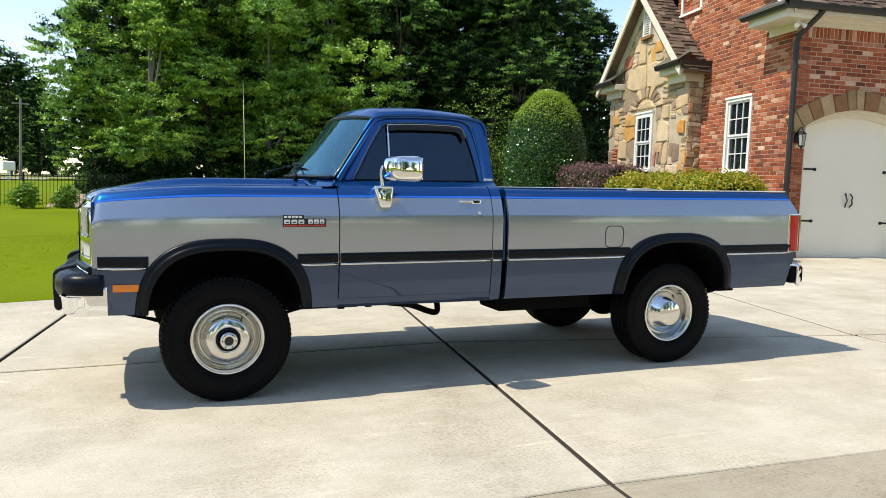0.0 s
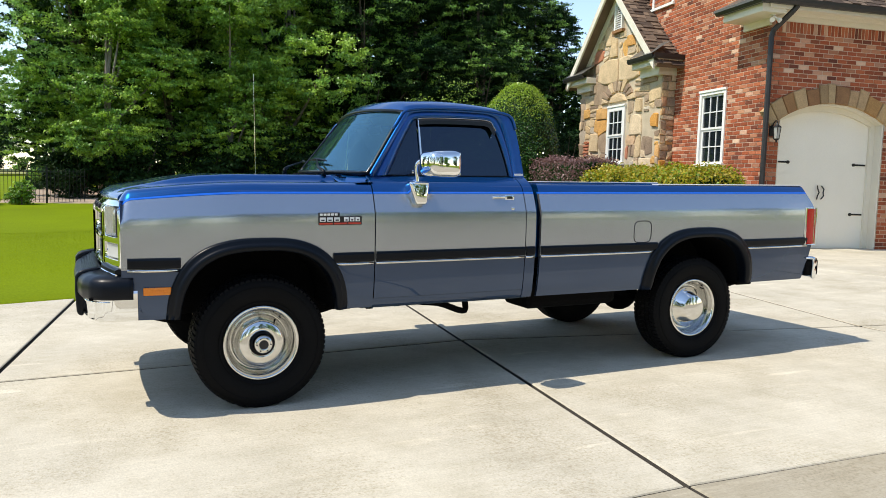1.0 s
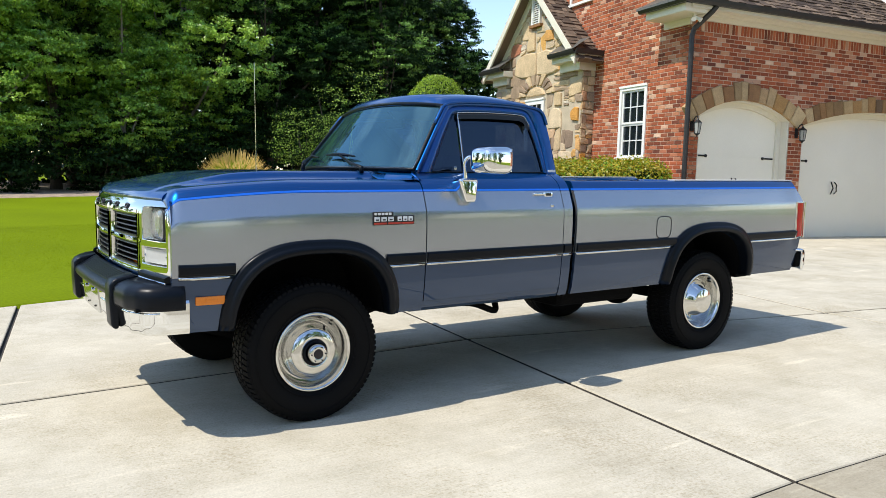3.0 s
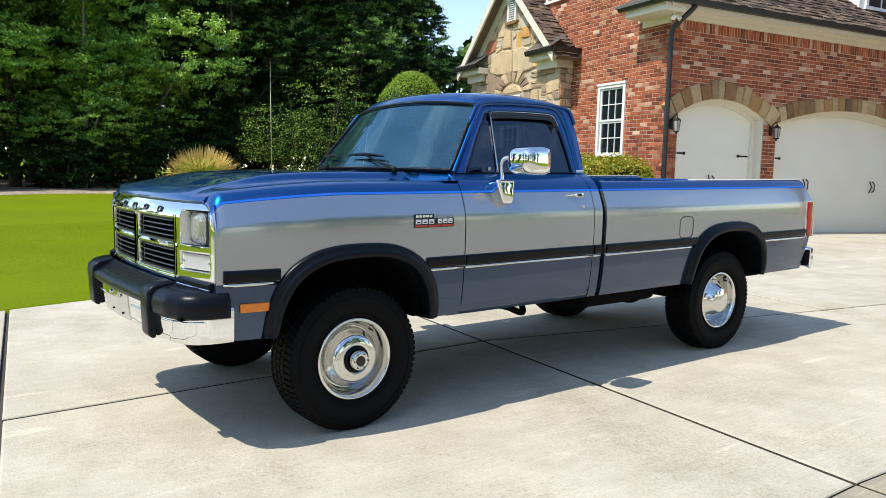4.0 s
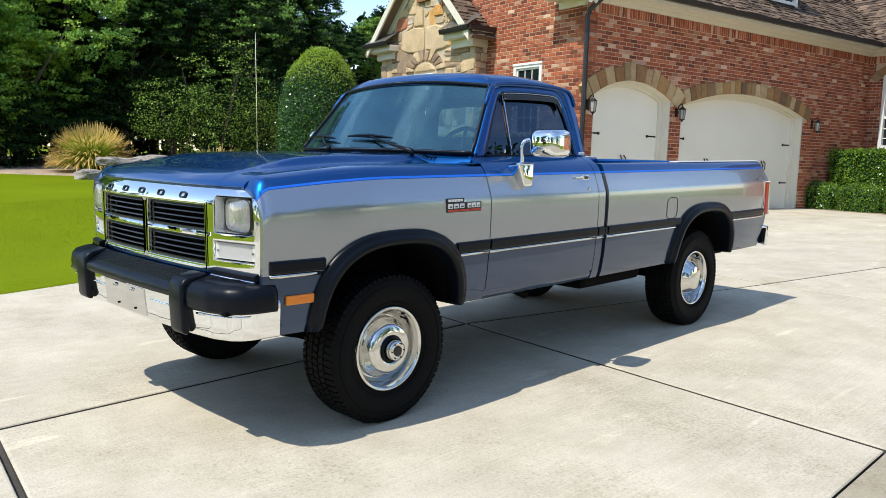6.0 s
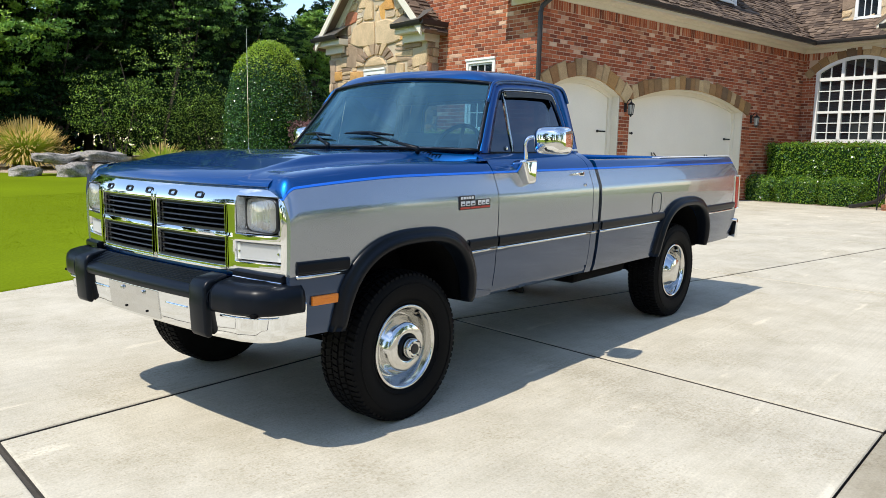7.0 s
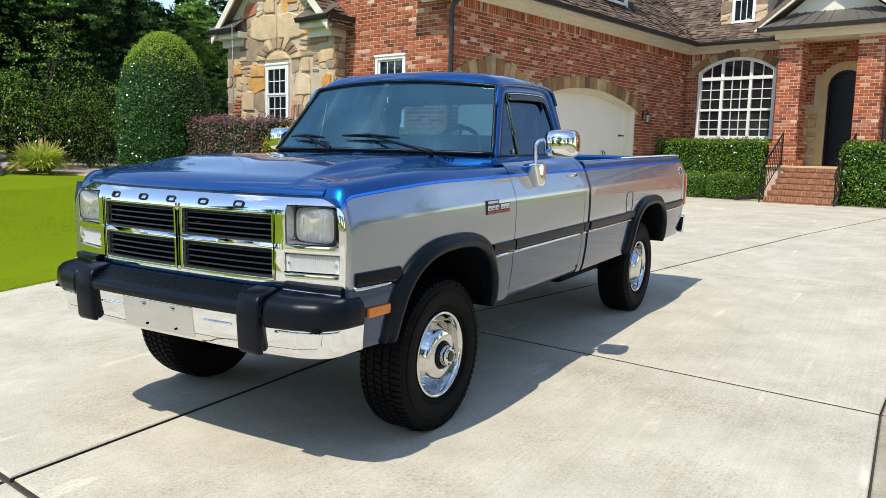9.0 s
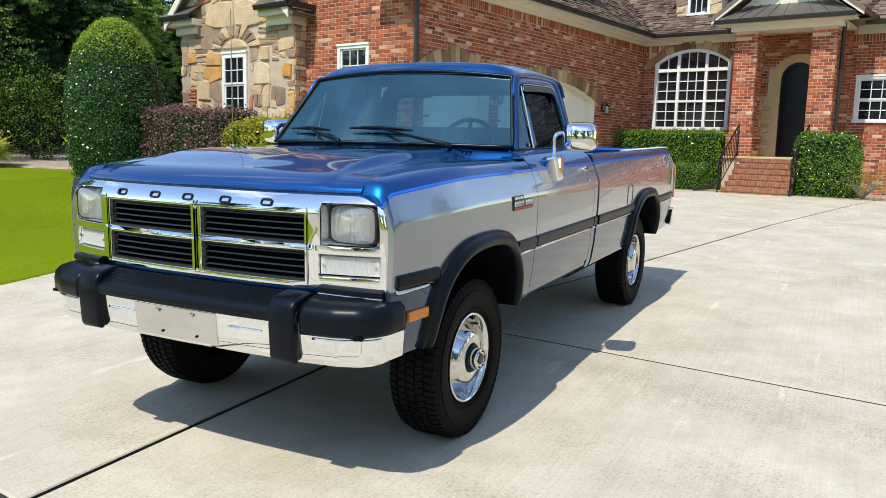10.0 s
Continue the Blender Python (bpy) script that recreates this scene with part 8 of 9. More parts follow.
def build_wheel(m, front):
    bm = bmesh.new()
    tyre_mesh(bm)
    w = part("wheel", bm, M_tyre, TRUCK, "black all-terrain tyre on a polished steel wheel", smooth=True, m=m)
    bm = bmesh.new()
    tread(bm)
    part("tread", bm, M_tyre, w, "blocky tyre tread")
    # sidewall ridges
    bm = bmesh.new()
    for r in (0.247, 0.339):
        tube(bm, [(r * math.cos(2 * math.pi * k / 60), -0.1235 if r < 0.3 else -0.1290, r * math.sin(2 * math.pi * k / 60)) for k in range(60)], 0.003, 5, closed=True)
    part("sidewall_ridge", bm, M_tyre, w)
    bm = bmesh.new()
    prof = [(0.205, 0.09), (0.198, 0.0), (0.200, -0.06), (0.208, -0.088), (0.218, -0.098), (0.226, -0.106), (0.224, -0.113), (0.214, -0.114), (0.206, -0.106), (0.199, -0.080), (0.193, -0.045), (0.186, -0.022), (0.176, -0.014), (0.166, -0.012), (0.156, -0.016)]
    lathe(bm, prof, "y", 64)
    part("rim", bm, M_chrome_s, w, "polished steel wheel rim", smooth=True)
    bm = bmesh.new()
    if front:
        prof = [(0.166, -0.010), (0.165, -0.050), (0.161, -0.060), (0.156, -0.066), (0.150, -0.072), (0.137, -0.104), (0.128, -0.116), (0.116, -0.121), (0.090, -0.126), (0.074, -0.127), (0.070, -0.118)]
        lathe(bm, prof, "y", 8 * 8)
        # pressed flats round the shoulder
        for v in bm.verts:
            r = math.hypot(v.co.x, v.co.z)
            if 0.122 < r < 0.152:
                a = math.atan2(v.co.z, v.co.x)
                q = (a / (math.pi / 4)) % 1.0 - 0.5
                k = 1 - 0.2 * (1 - math.cos(math.pi / 8) / math.cos(q * math.pi / 4))
                v.co.x *= k
                v.co.z *= k
        hub = part("hub_cap", bm, M_chrome_s, w, "domed chrome hub cover", smooth=True)
        bm = bmesh.new()
        lathe(bm, [(0.070, -0.118), (0.068, -0.132), (0.060, -0.134), (0.054, -0.122)], "y", 40)
        part("hub_collar", bm, M_rubber, hub, "black hub collar", smooth=True)
        bm = bmesh.new()
        lathe(bm, [(0.053, -0.120), (0.053, -0.162), (0.050, -0.170), (0.024, -0.173), (0.022, -0.166), (0.0001, -0.166)], "y", 40)
        lk = part("locking_hub", bm, M_chrome_s, hub, "machined hub end", smooth=True)
        for k in range(6):
            bm = bmesh.new()
            lathe(bm, [(0.0001, -0.178), (0.004, -0.178), (0.0045, -0.172)], "y", 8)
            part("hub_bolt", bm, M_badge, hub, m=Matrix.Translation((0.041 * math.cos(k * math.pi / 3), 0, 0.041 * math.sin(k * math.pi / 3))))
        bm = bmesh.new()
        lathe(bm, [(0.028, -0.168), (0.026, -0.1745), (0.0001, -0.1755)], "y", 20)
        part("hub_centre", bm, M_badge, hub)
    else:
        prof = [(0.164, -0.010), (0.163, -0.046), (0.158, -0.056), (0.152, -0.062), (0.142, -0.066), (0.126, -0.098), (0.104, -0.112), (0.098, -0.122), (0.090, -0.126), (0.0001, -0.128)]
        lathe(bm, prof, "y", 48)
        part("hub_cap", bm, M_chrome_s, w, "domed chrome hub cover", smooth=True)
    bm = bmesh.new()
    tube(bm, [(0.186, -0.06, 0.0), (0.183, -0.10, 0.0)], 0.005, 6)
    part("valve_stem", bm, M_rubber, w, m=Matrix.Rotation(-0.9, 4, "Y"))
    bm = bmesh.new()
    lathe(bm, [(0.17, 0.0), (0.17, 0.10), (0.05, 0.10), (0.0001, 0.10)], "y", 32)
    part("brake_drum", bm, M_under, w)


for s in (-1, 1):
    for x, fr in ((FAX, True), (RAX, False)):
        yy = 0.818 if fr else 0.802
        build_wheel(pose(x + 0.007, s * yy, 0.396, 0, 0, 0 if s < 0 else 180), fr)

# underbody
bm = bmesh.new()
for s in (-1, 1):
    box(bm, -2.45, 2.80, min(s * 0.38, s * 0.46), max(s * 0.38, s * 0.46), 0.52, 0.70, 0.01)
for x in (-2.2, -1.0, 0.2, 1.1, 2.4):
    box(bm, x, x + 0.1, -0.46, 0.46, 0.56, 0.68)
part("chassis", bm, M_under, TRUCK, "black ladder chassis")
for x, nm in ((FAX, "front_axle"), (RAX, "rear_axle")):
    bm = bmesh.new()
    tube(bm, [(x, -0.72, 0.398), (x, 0.72, 0.398)], 0.045, 12)
    bmesh.ops.create_uvsphere(bm, u_segments=16, v_segments=10, radius=0.16, matrix=Matrix.Translation((x, 0.30 if x < 0 else 0.0, 0.398)))
    part(nm, bm, M_under, TRUCK, smooth=True)
bm = bmesh.new()
box(bm, -1.9, -0.6, -0.30, 0.30, 0.45, 0.62, 0.04)
box(bm, -0.75, -0.25, -0.26, 0.30, 0.45, 0.56, 0.03)
for k, (xx, dz) in enumerate(((-1.02, 0.50), (-0.93, 0.515), (-0.86, 0.49), (-0.74, 0.51), (-0.66, 0.495), (-0.52, 0.51), (-0.44, 0.50))):
    box(bm, xx, xx + 0.05 + 0.02 * (k % 2), -0.56, -0.48, dz, 0.57, 0.006)
part("transmission", bm, M_under, TRUCK)
bm = bmesh.new()
box(bm, 0.25, 1.05, -0.80, -0.45, 0.45, 0.66, 0.05)
part("fuel_tank", bm, M_under, TRUCK, "black steel fuel tank")
bm = bmesh.new()
tube(bm, dense([(-0.62, -0.50, 0.545), (-0.50, -0.62, 0.530), (-0.36, -0.66, 0.515), (-0.20, -0.64, 0.455), (-0.13, -0.60, 0.450), (-0.12, -0.56, 0.52)], 4), 0.022, 8)
tube(bm, [(-0.98, -0.52, 0.535), (-0.5, -0.52, 0.52), (-0.3, -0.5, 0.53)], 0.018, 8)
part("step_bracket", bm, M_under, TRUCK)
bm = bmesh.new()
tube(bm, dense([(-1.0, 0.45, 0.50), (0.2, 0.48, 0.48), (1.2, 0.50, 0.50), (1.66, 0.52, 0.62), (2.2, 0.55, 0.52), (2.75, 0.70, 0.50)], 4), 0.04, 10)
part("exhaust_pipe", bm, M_under, TRUCK, smooth=True)
for x in (FAX, RAX):
    for s in (-1, 1):
        bm = bmesh.new()
        for k in range(4):
            w = 0.60 - 0.12 * k
            pts = [(x + w * i / 6, s * 0.56, 0.44 + 0.03 * k * -1 + 0.09 * (i / 6) ** 2) for i in range(-6, 7)]
            tube(bm, pts, 0.012, 4)
        part("leaf_spring", bm, M_under, TRUCK)
bm = bmesh.new()
box(bm, 2.26, 2.42, -0.80, -0.60, 0.53, 0.575, 0.01)
tube(bm, [(2.24, -0.70, 0.52), (2.44, -0.70, 0.56)], 0.02, 8)
part("hitch_bracket", bm, M_under, TRUCK)
# ---- planting ----
def tri_leaves(name, centres, normals, sizes, rng, mats, idx, parent, label):
    """Many small pointed leaves as one mesh, each a single narrow triangle at its own angle."""
    n = len(centres)
    t = rng.normal(0, 1, (n, 3))
    t -= normals * np.sum(t * normals, axis=1)[:, None]
    t /= np.linalg.norm(t, axis=1)[:, None]
    b = np.cross(normals, t)
    L = sizes[:, None]
    v = np.empty((n, 3, 3))
    v[:, 0] = centres - t * L * 0.4 + b * L * 0.36
    v[:, 1] = centres - t * L * 0.4 - b * L * 0.36
    v[:, 2] = centres + t * L * 0.6
    me = bpy.data.meshes.new(name)
    me.vertices.add(3 * n)
    me.vertices.foreach_set("co", v.reshape(-1).astype(np.float32))
    me.loops.add(3 * n)
    me.loops.foreach_set("vertex_index", np.arange(3 * n, dtype=np.int32))
    me.polygons.add(n)
    me.polygons.foreach_set("loop_start", np.arange(0, 3 * n, 3, dtype=np.int32))
    for mm in mats:
        me.materials.append(mm)
    me.polygons.foreach_set("material_index", idx.astype(np.int32))
    me.update(calc_edges=True)
    ob = new(name, me)
    ob.parent = parent
    ob["label"] = label
    return ob


def leaf_mesh(name, centres, normals, sizes, rng, aspect=0.55, mats=None, idx=None, parent=None, label="", m=None, fold=0.0):
    """Many small pointed leaves as one mesh, each a kite at its own angle."""
    n = len(centres)
    nr = normals + rng.normal(0, 0.001, (n, 3))
    nr /= np.linalg.norm(nr, axis=1)[:, None]
    t = rng.normal(0, 1, (n, 3))
    t -= nr * np.sum(t * nr, axis=1)[:, None]
    t /= np.linalg.norm(t, axis=1)[:, None]
    b = np.cross(nr, t)
    L = sizes[:, None]
    v = np.empty((n, 4, 3))
    v[:, 0] = centres - t * L * 0.5
    v[:, 1] = centres + b * L * aspect * 0.5
    v[:, 2] = centres + t * L * 0.5 + nr * L * fold
    v[:, 3] = centres - b * L * aspect * 0.5
    me = bpy.data.meshes.new(name)
    me.vertices.add(4 * n)
    me.vertices.foreach_set("co", v.reshape(-1).astype(np.float32))
    me.loops.add(4 * n)
    me.loops.foreach_set("vertex_index", np.arange(4 * n, dtype=np.int32))
    me.polygons.add(n)
    me.polygons.foreach_set("loop_start", np.arange(0, 4 * n, 4, dtype=np.int32))
    for mm in mats:
        me.materials.append(mm)
    if idx is not None:
        me.polygons.foreach_set("material_index", idx.astype(np.int32))
    me.update(calc_edges=True)
    ob = new(name, me)
    if parent is not None:
        ob.parent = parent
    if m is not None:
        ob.matrix_local = m
    if label:
        ob["label"] = label
    return ob


def unit(rng, n):
    d = rng.normal(0, 1, (n, 3))
    return d / np.linalg.norm(d, axis=1)[:, None]


def clumps(rng, lobes, per_lobe, leaves, spread, size, up=0.5):
    """Leaf sprays scattered over the shells of ellipsoid lobes: (centre, radii)."""
    C, N, S, K = [], [], [], []
    for (c, r) in lobes:
        c, r = np.array(c), np.array(r)
        d = unit(rng, per_lobe)
        k = rng.uniform(0.60, 1.10, (per_lobe, 1)) ** 0.6
        tw = c + d * r * k
        for p, dd in zip(tw, d):
            nl = max(3, int(leaves * rng.uniform(0.5, 1.5)))
            ax = (dd + rng.normal(0, 0.5, 3)) * np.array([1, 1, 0.45])
            ax /= np.linalg.norm(ax)
            along_t = rng.uniform(-1, 1, (nl, 1)) * spread * rng.uniform(0.7, 1.5)
            off = rng.normal(0, spread * 0.42, (nl, 3)) * np.array([1, 1, 0.32])
            C.append(p + ax * along_t + off)
            nn = unit(rng, nl) * 0.9 + np.array([0, 0, up]) + dd * 0.35
            N.append(nn / np.linalg.norm(nn, axis=1)[:, None])
            S.append(size * rng.uniform(0.6, 1.35, nl))
            K.append(np.full(nl, rng.integers(0, 1000)))
    return np.concatenate(C), np.concatenate(N), np.concatenate(S), np.concatenate(K)


def tree(m, h, lobes, per, leaves, spread, size, mats, seed, label, trunk_r=0.22, lean=0.4, bark=None, group="wood edge trees", low=0.1):
    rng = np.random.default_rng(seed)
    rr = random.Random(seed)
    t = thing("tree", label, "tree", m, group=group)
    bm = bmesh.new()
    top = Vector((lean * rr.uniform(-1, 1), lean * rr.uniform(-1, 1), h * 0.82))
    mid = top * 0.5 + Vector((rr.uniform(-0.3, 0.3), rr.uniform(-0.3, 0.3), 0))
    pts = dense([(0, 0, -0.3), tuple(mid * 0.5), tuple(mid), tuple(top * 0.8), tuple(top)], 3)
    k = len(pts)
    tube(bm, pts, trunk_r, 8, radii=[trunk_r * (1.25 if i == 0 else 1 - 0.85 * i / (k - 1)) for i in range(k)])
    trunk = part("trunk", bm, bark or M_bark, t, "rough brown bark trunk", smooth=True)
    for i, (c, r) in enumerate(lobes):
        zc = max(0.4, min(c[2] - r[2] * 0.5, h * 0.75))
        f = min(0.95, max(0.1, zc * 0.75 / h))
        p0 = Vector(pts[int(f * (k - 1))])
        bm = bmesh.new()
        e = Vector(c)
        tube(bm, dense([tuple(p0), tuple(p0.lerp(e, 0.4) + Vector((0, 0, -0.1))), tuple(e)], 3), 0.05, 6, radii=[trunk_r * 0.42 * (1 - 0.8 * q / 6) for q in range(7)])
        part("limb", bm, bark or M_bark, trunk)
    C, N, S, K = clumps(rng, lobes, per, leaves, spread, size)
    idx = K % len(mats)
    tri_leaves("crown", C, N, S, rng, mats, idx, t, "dense green leafy crown")
    return t


def lobes_for(rng, h, w, n, low=0.12):
    out = []
    for i in range(n):
        z = h * (low + (0.95 - low) * (i + 0.5) / n)
        a = rng.uniform(0, 6.28)
        f = math.sin(math.pi * min(0.97, 0.25 + 0.72 * (i + 0.5) / n)) ** 0.7
        rad = w * f * rng.uniform(0.2, 0.75)
        r = w * rng.uniform(0.38, 0.62) * (0.65 + 0.35 * f)
        out.append(((rad * math.cos(a), rad * math.sin(a), z), (r, r, r * rng.uniform(0.6, 0.9))))
    return out


TR = random.Random(9)
spec = [
    (12.5, 3.6, 13, [M_leaf_a, M_leaf_a, M_leaf_b, M_leaf_shade], "tall leafy hardwood tree at the wood edge", M_bark),
    # three of these four leaf tones have shade painted in
    (14.0, 3.4, 13, [M_leaf_shade, M_leaf_a, M_leaf_shade, M_leaf_shade], "tall hardwood tree at the wood edge with shade in its leaf colour", M_bark),
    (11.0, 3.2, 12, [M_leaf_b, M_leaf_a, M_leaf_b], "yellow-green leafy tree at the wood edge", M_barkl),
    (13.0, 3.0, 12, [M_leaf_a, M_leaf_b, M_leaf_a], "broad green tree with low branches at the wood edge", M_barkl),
]
spots = [
    # kind, x, y, turn, size
    (0, -2.7, 29.0, 10, 0.95), (2, -1.4, 27.6, 80, 0.92), (0, 0.9, 29.0, 150, 1.05), (3, 3.0, 27.6, 40, 0.90), (2, 5.4, 28.6, 200, 1.12),
    (1, 7.6, 30.0, 20, 1.05), (1, 9.4, 28.2, 130, 1.0), (1, 12.0, 29.5, 70, 1.05), (1, 14.6, 28.0, 310, 0.95), (1, 16.8, 31.0, 100, 0.95),
    (1, 2.0, 32.5, 200, 1.1), (1, -1.6, 32.5, 260, 1.05), (1, 5.2, 33.0, 33, 1.15), (1, 9.8, 33.5, 120, 1.15), (1, 13.0, 33.5, 240, 1.1),
    (1, 19.0, 31.0, 10, 1.0), (1, 22.0, 32.5, 160, 0.80), (0, 25.2, 31.5, 280, 0.70), (1, 18.6, 35.0, 50, 0.95), (1, 28.8, 33.0, 20, 0.80), (1, 33.0, 34.0, 200, 0.95), (1, 37.5, 33.0, 90, 0.95),
]
base_trees, far_trees = {}, {}


def plant(kd, mm, far):
    """A tree of that kind: fine-leaved at the wood edge, lighter behind and far off."""
    made = far_trees if far else base_trees
    if kd in made:
        copy_thing(made[kd], mm).matrix_world = mm
        return
    h, w, n, mats, lab, bk = spec[kd]
    lobes = lobes_for(TR, h, w, n)
    if far:
        made[kd] = tree(pose(0, 0, 0), h, lobes, 80, 14, 0.42, 0.28, mats, 150 + kd, "leafy tree in a farther row", bark=bk, group="far trees")
    else:
        made[kd] = tree(pose(0, 0, 0), h, lobes, 112, 64, 0.25, 0.104, mats, 100 + kd, lab, bark=bk)
    made[kd].matrix_world = mm


for kd, x, y, rz, sc in spots:
    plant(kd, pose(x, y, lawn_z(x, y), 0, 0, rz) @ Matrix.Scale(sc, 4), y > 32.2 and x < 20)


# undergrowth that closes the foot of the wood
def shrub(m, r, h, n, size, mats, seed, label, group="", lobes=None, category="shrub", spread=0.2, leaves=28):
    rng = np.random.default_rng(seed)
    rr = random.Random(seed)
    t = thing("shrub", label, category, m, group=group)
    lobes = lobes or [((rr.uniform(-0.45, 0.45) * r, rr.uniform(-0.45, 0.45) * r, h * (0.25 + 0.45 * rr.random())), (r * rr.uniform(0.5, 0.75), r * rr.uniform(0.5, 0.75), h * rr.uniform(0.28, 0.42))) for _ in range(6)]
    for k in range(5):
        bm = bmesh.new()
        a = rr.uniform(0, 6.28)
        tube(bm, [(0.05 * math.cos(a), 0.05 * math.sin(a), -0.1), (r * 0.3 * math.cos(a), r * 0.3 * math.sin(a), h * 0.4), (r * 0.5 * math.cos(a), r * 0.5 * math.sin(a), h * 0.75)], 0.02, 5, radii=[0.03, 0.02, 0.008])
        part("stem", bm, M_bark, t)
    C, N, S, K = clumps(rng, lobes, n // 2, leaves, spread, size)
    keep = C[:, 2] > 0.02
    C, N, S = C[keep], N[keep], S[keep]
    leaf_mesh("foliage", C, N, S, rng, 0.6, mats, rng.choice(len(mats), len(C)), t, "leafy foliage")
    return t


# the shade under the trees is put into these leaves' colour
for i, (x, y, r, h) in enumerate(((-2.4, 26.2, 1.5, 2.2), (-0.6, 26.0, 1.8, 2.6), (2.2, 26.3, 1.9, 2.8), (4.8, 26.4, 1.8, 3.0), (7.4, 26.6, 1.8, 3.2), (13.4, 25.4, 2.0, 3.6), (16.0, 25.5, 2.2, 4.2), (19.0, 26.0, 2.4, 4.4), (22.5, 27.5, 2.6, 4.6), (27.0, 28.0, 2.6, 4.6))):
    shrub(pose(x, y + 0.9, lawn_z(x, y + 0.9)), r, h, 60, 0.15, [M_leaf_shade, M_leaf_shade], 200 + i, "undergrowth at the foot of the trees, shade put into its leaf colour", "undergrowth", spread=0.34)
# two in three leaves are painted near black, for the shaded gaps
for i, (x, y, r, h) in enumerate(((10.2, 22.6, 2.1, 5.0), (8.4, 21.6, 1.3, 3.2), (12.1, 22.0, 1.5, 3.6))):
    shrub(pose(x, y, lawn_z(x, y)), r, h, 76, 0.070, [M_leaf_b, M_leaf_shade, M_leaf_shade], 230 + i, "loose yellow-green shrub beside the lawn", "large shrubs", spread=0.26, leaves=52)
for i, (x, y) in enumerate(((-5.58, 23.3), (-4.3, 23.3))):
    shrub(pose(x, y, lawn_z(x, y)), 0.42, 0.85, 60, 0.075, [M_leaf_a, M_leaf_box], 240 + i, "small rounded green shrub by the fence", "fence shrubs", spread=0.10)
# dim wood behind: far trunks and leaf mass, shade put into the leaf colour
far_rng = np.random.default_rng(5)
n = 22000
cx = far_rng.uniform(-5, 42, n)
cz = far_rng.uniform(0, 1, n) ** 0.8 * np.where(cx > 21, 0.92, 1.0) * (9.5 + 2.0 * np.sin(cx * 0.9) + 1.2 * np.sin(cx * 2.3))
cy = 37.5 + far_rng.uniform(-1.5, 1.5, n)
leaf_mesh("far_wood", np.stack([cx, cy, cz], 1), unit(far_rng, n), 0.55 * far_rng.uniform(0.5, 1.4, n), far_rng, 0.7, [M_leaf_shade, M_leaf_shade], far_rng.choice(2, n))
tagged(bpy.data.objects["far_wood"], "deep wood behind the trees, its shade put into the leaf colour", "wood", kind="stuff")

# distant trees beyond the field, to the west of the wood, and unseen tree lines behind, added for the chrome and the
# paint to mirror
far_spots = [(-12.4, 97, 0.60, 1), (-11.2, 99, 0.50, 1), (-14.3, 108, 1.0, 1), (-15.6, 99, 1.05, 1), (-19.5, 101, 1.2, 1), (-12.0, 112, 0.85, 1), (-17.5, 118, 1.0, 3), (-23, 97, 1.1, 2), (-27, 92, 1.0, 1), (-34, 90, 0.9, 0), (-42, 95, 1.0, 1)]
# unseen row added behind the viewpoint, a dark horizon for the paint
far_spots += [(-27 + 7.5 * i, -29 + 3 * math.sin(i * 1.7), (1.1, 1.0, 1.15)[i % 3], (1, 0, 1, 3)[i % 4]) for i in range(9)]
# unseen row added to the west, to darken what the chrome mirrors
far_spots += [(-31 + 3 * math.sin(i * 2.1), y, sc, kd) for i, (y, sc, kd) in enumerate(((-26, 1.1, 1), (-19, 1.0, 1), (-12, 1.15, 0), (-5, 1.0, 1), (2, 1.15, 1), (9, 1.0, 3), (16, 1.1, 1), (23, 1.1, 1)))]
for i, (x, y, sc, kd) in enumerate(far_spots):
    plant(kd, pose(x, y, lawn_z(x, y) - 0.2 if y > 50 else -0.2 if y < -23 and x > -28 else -1.0, 0, 0, 61 * i) @ Matrix.Scale(sc, 4), True)


# ---- clipped shrubs ----
def clipped(name, m, fn, n, size, mats, seed, label, category, core_mat, group="", idx_fn=None, jitter=0.035):
    """A clipped shrub: a core painted in the colour of inner shade and a skin of small leaves over the shape that fn
    gives as point and outward way.
    """
    rng = np.random.default_rng(seed)
    t = thing(name, label, category, m, group=group)
    uv = rng.uniform(0, 1, (n, 3))
    P = np.empty((n, 3))
    Nn = np.empty((n, 3))
    for i in range(n):
        p, q = fn(uv[i, 0], uv[i, 1], uv[i, 2])
        P[i], Nn[i] = p, q
    dep = rng.normal(0, jitter, (n, 1)) - jitter * 0.4
    wob = np.array([noise.noise(Vector(p) * 2.2) for p in P])[:, None] * jitter * 2.4
    P2 = P + Nn * (dep + wob)
    nn = Nn * 0.8 + unit(rng, n) * 0.9 + np.array([0, 0, 0.25])
    nn /= np.linalg.norm(nn, axis=1)[:, None]
    idx = idx_fn(P, rng) if idx_fn else rng.choice(len(mats), n)
    leaf_mesh("foliage", P2, nn, size * rng.uniform(0.65, 1.35, n), rng, 0.62, mats, idx, t, "dense clipped foliage")
    return t


def cone_shape(u, v, w):
    h = u ** 0.80
    z = h * 3.95
    k = h
    r = 1.17 * (1 - 0.12 * (1 - min(1, k / 0.30)) ** 2) * (1 - max(0.0, (k - 0.30) / 0.70) ** 2.6) ** 0.5 if k < 0.998 else 0.05
    a = v * 2 * math.pi
    sl = 0.35 + 0.9 * max(0, k - 0.5)
    nrm = Vector((math.cos(a), math.sin(a), sl)).normalized()
    return (r * math.cos(a), r * math.sin(a), z + 0.02), nrm


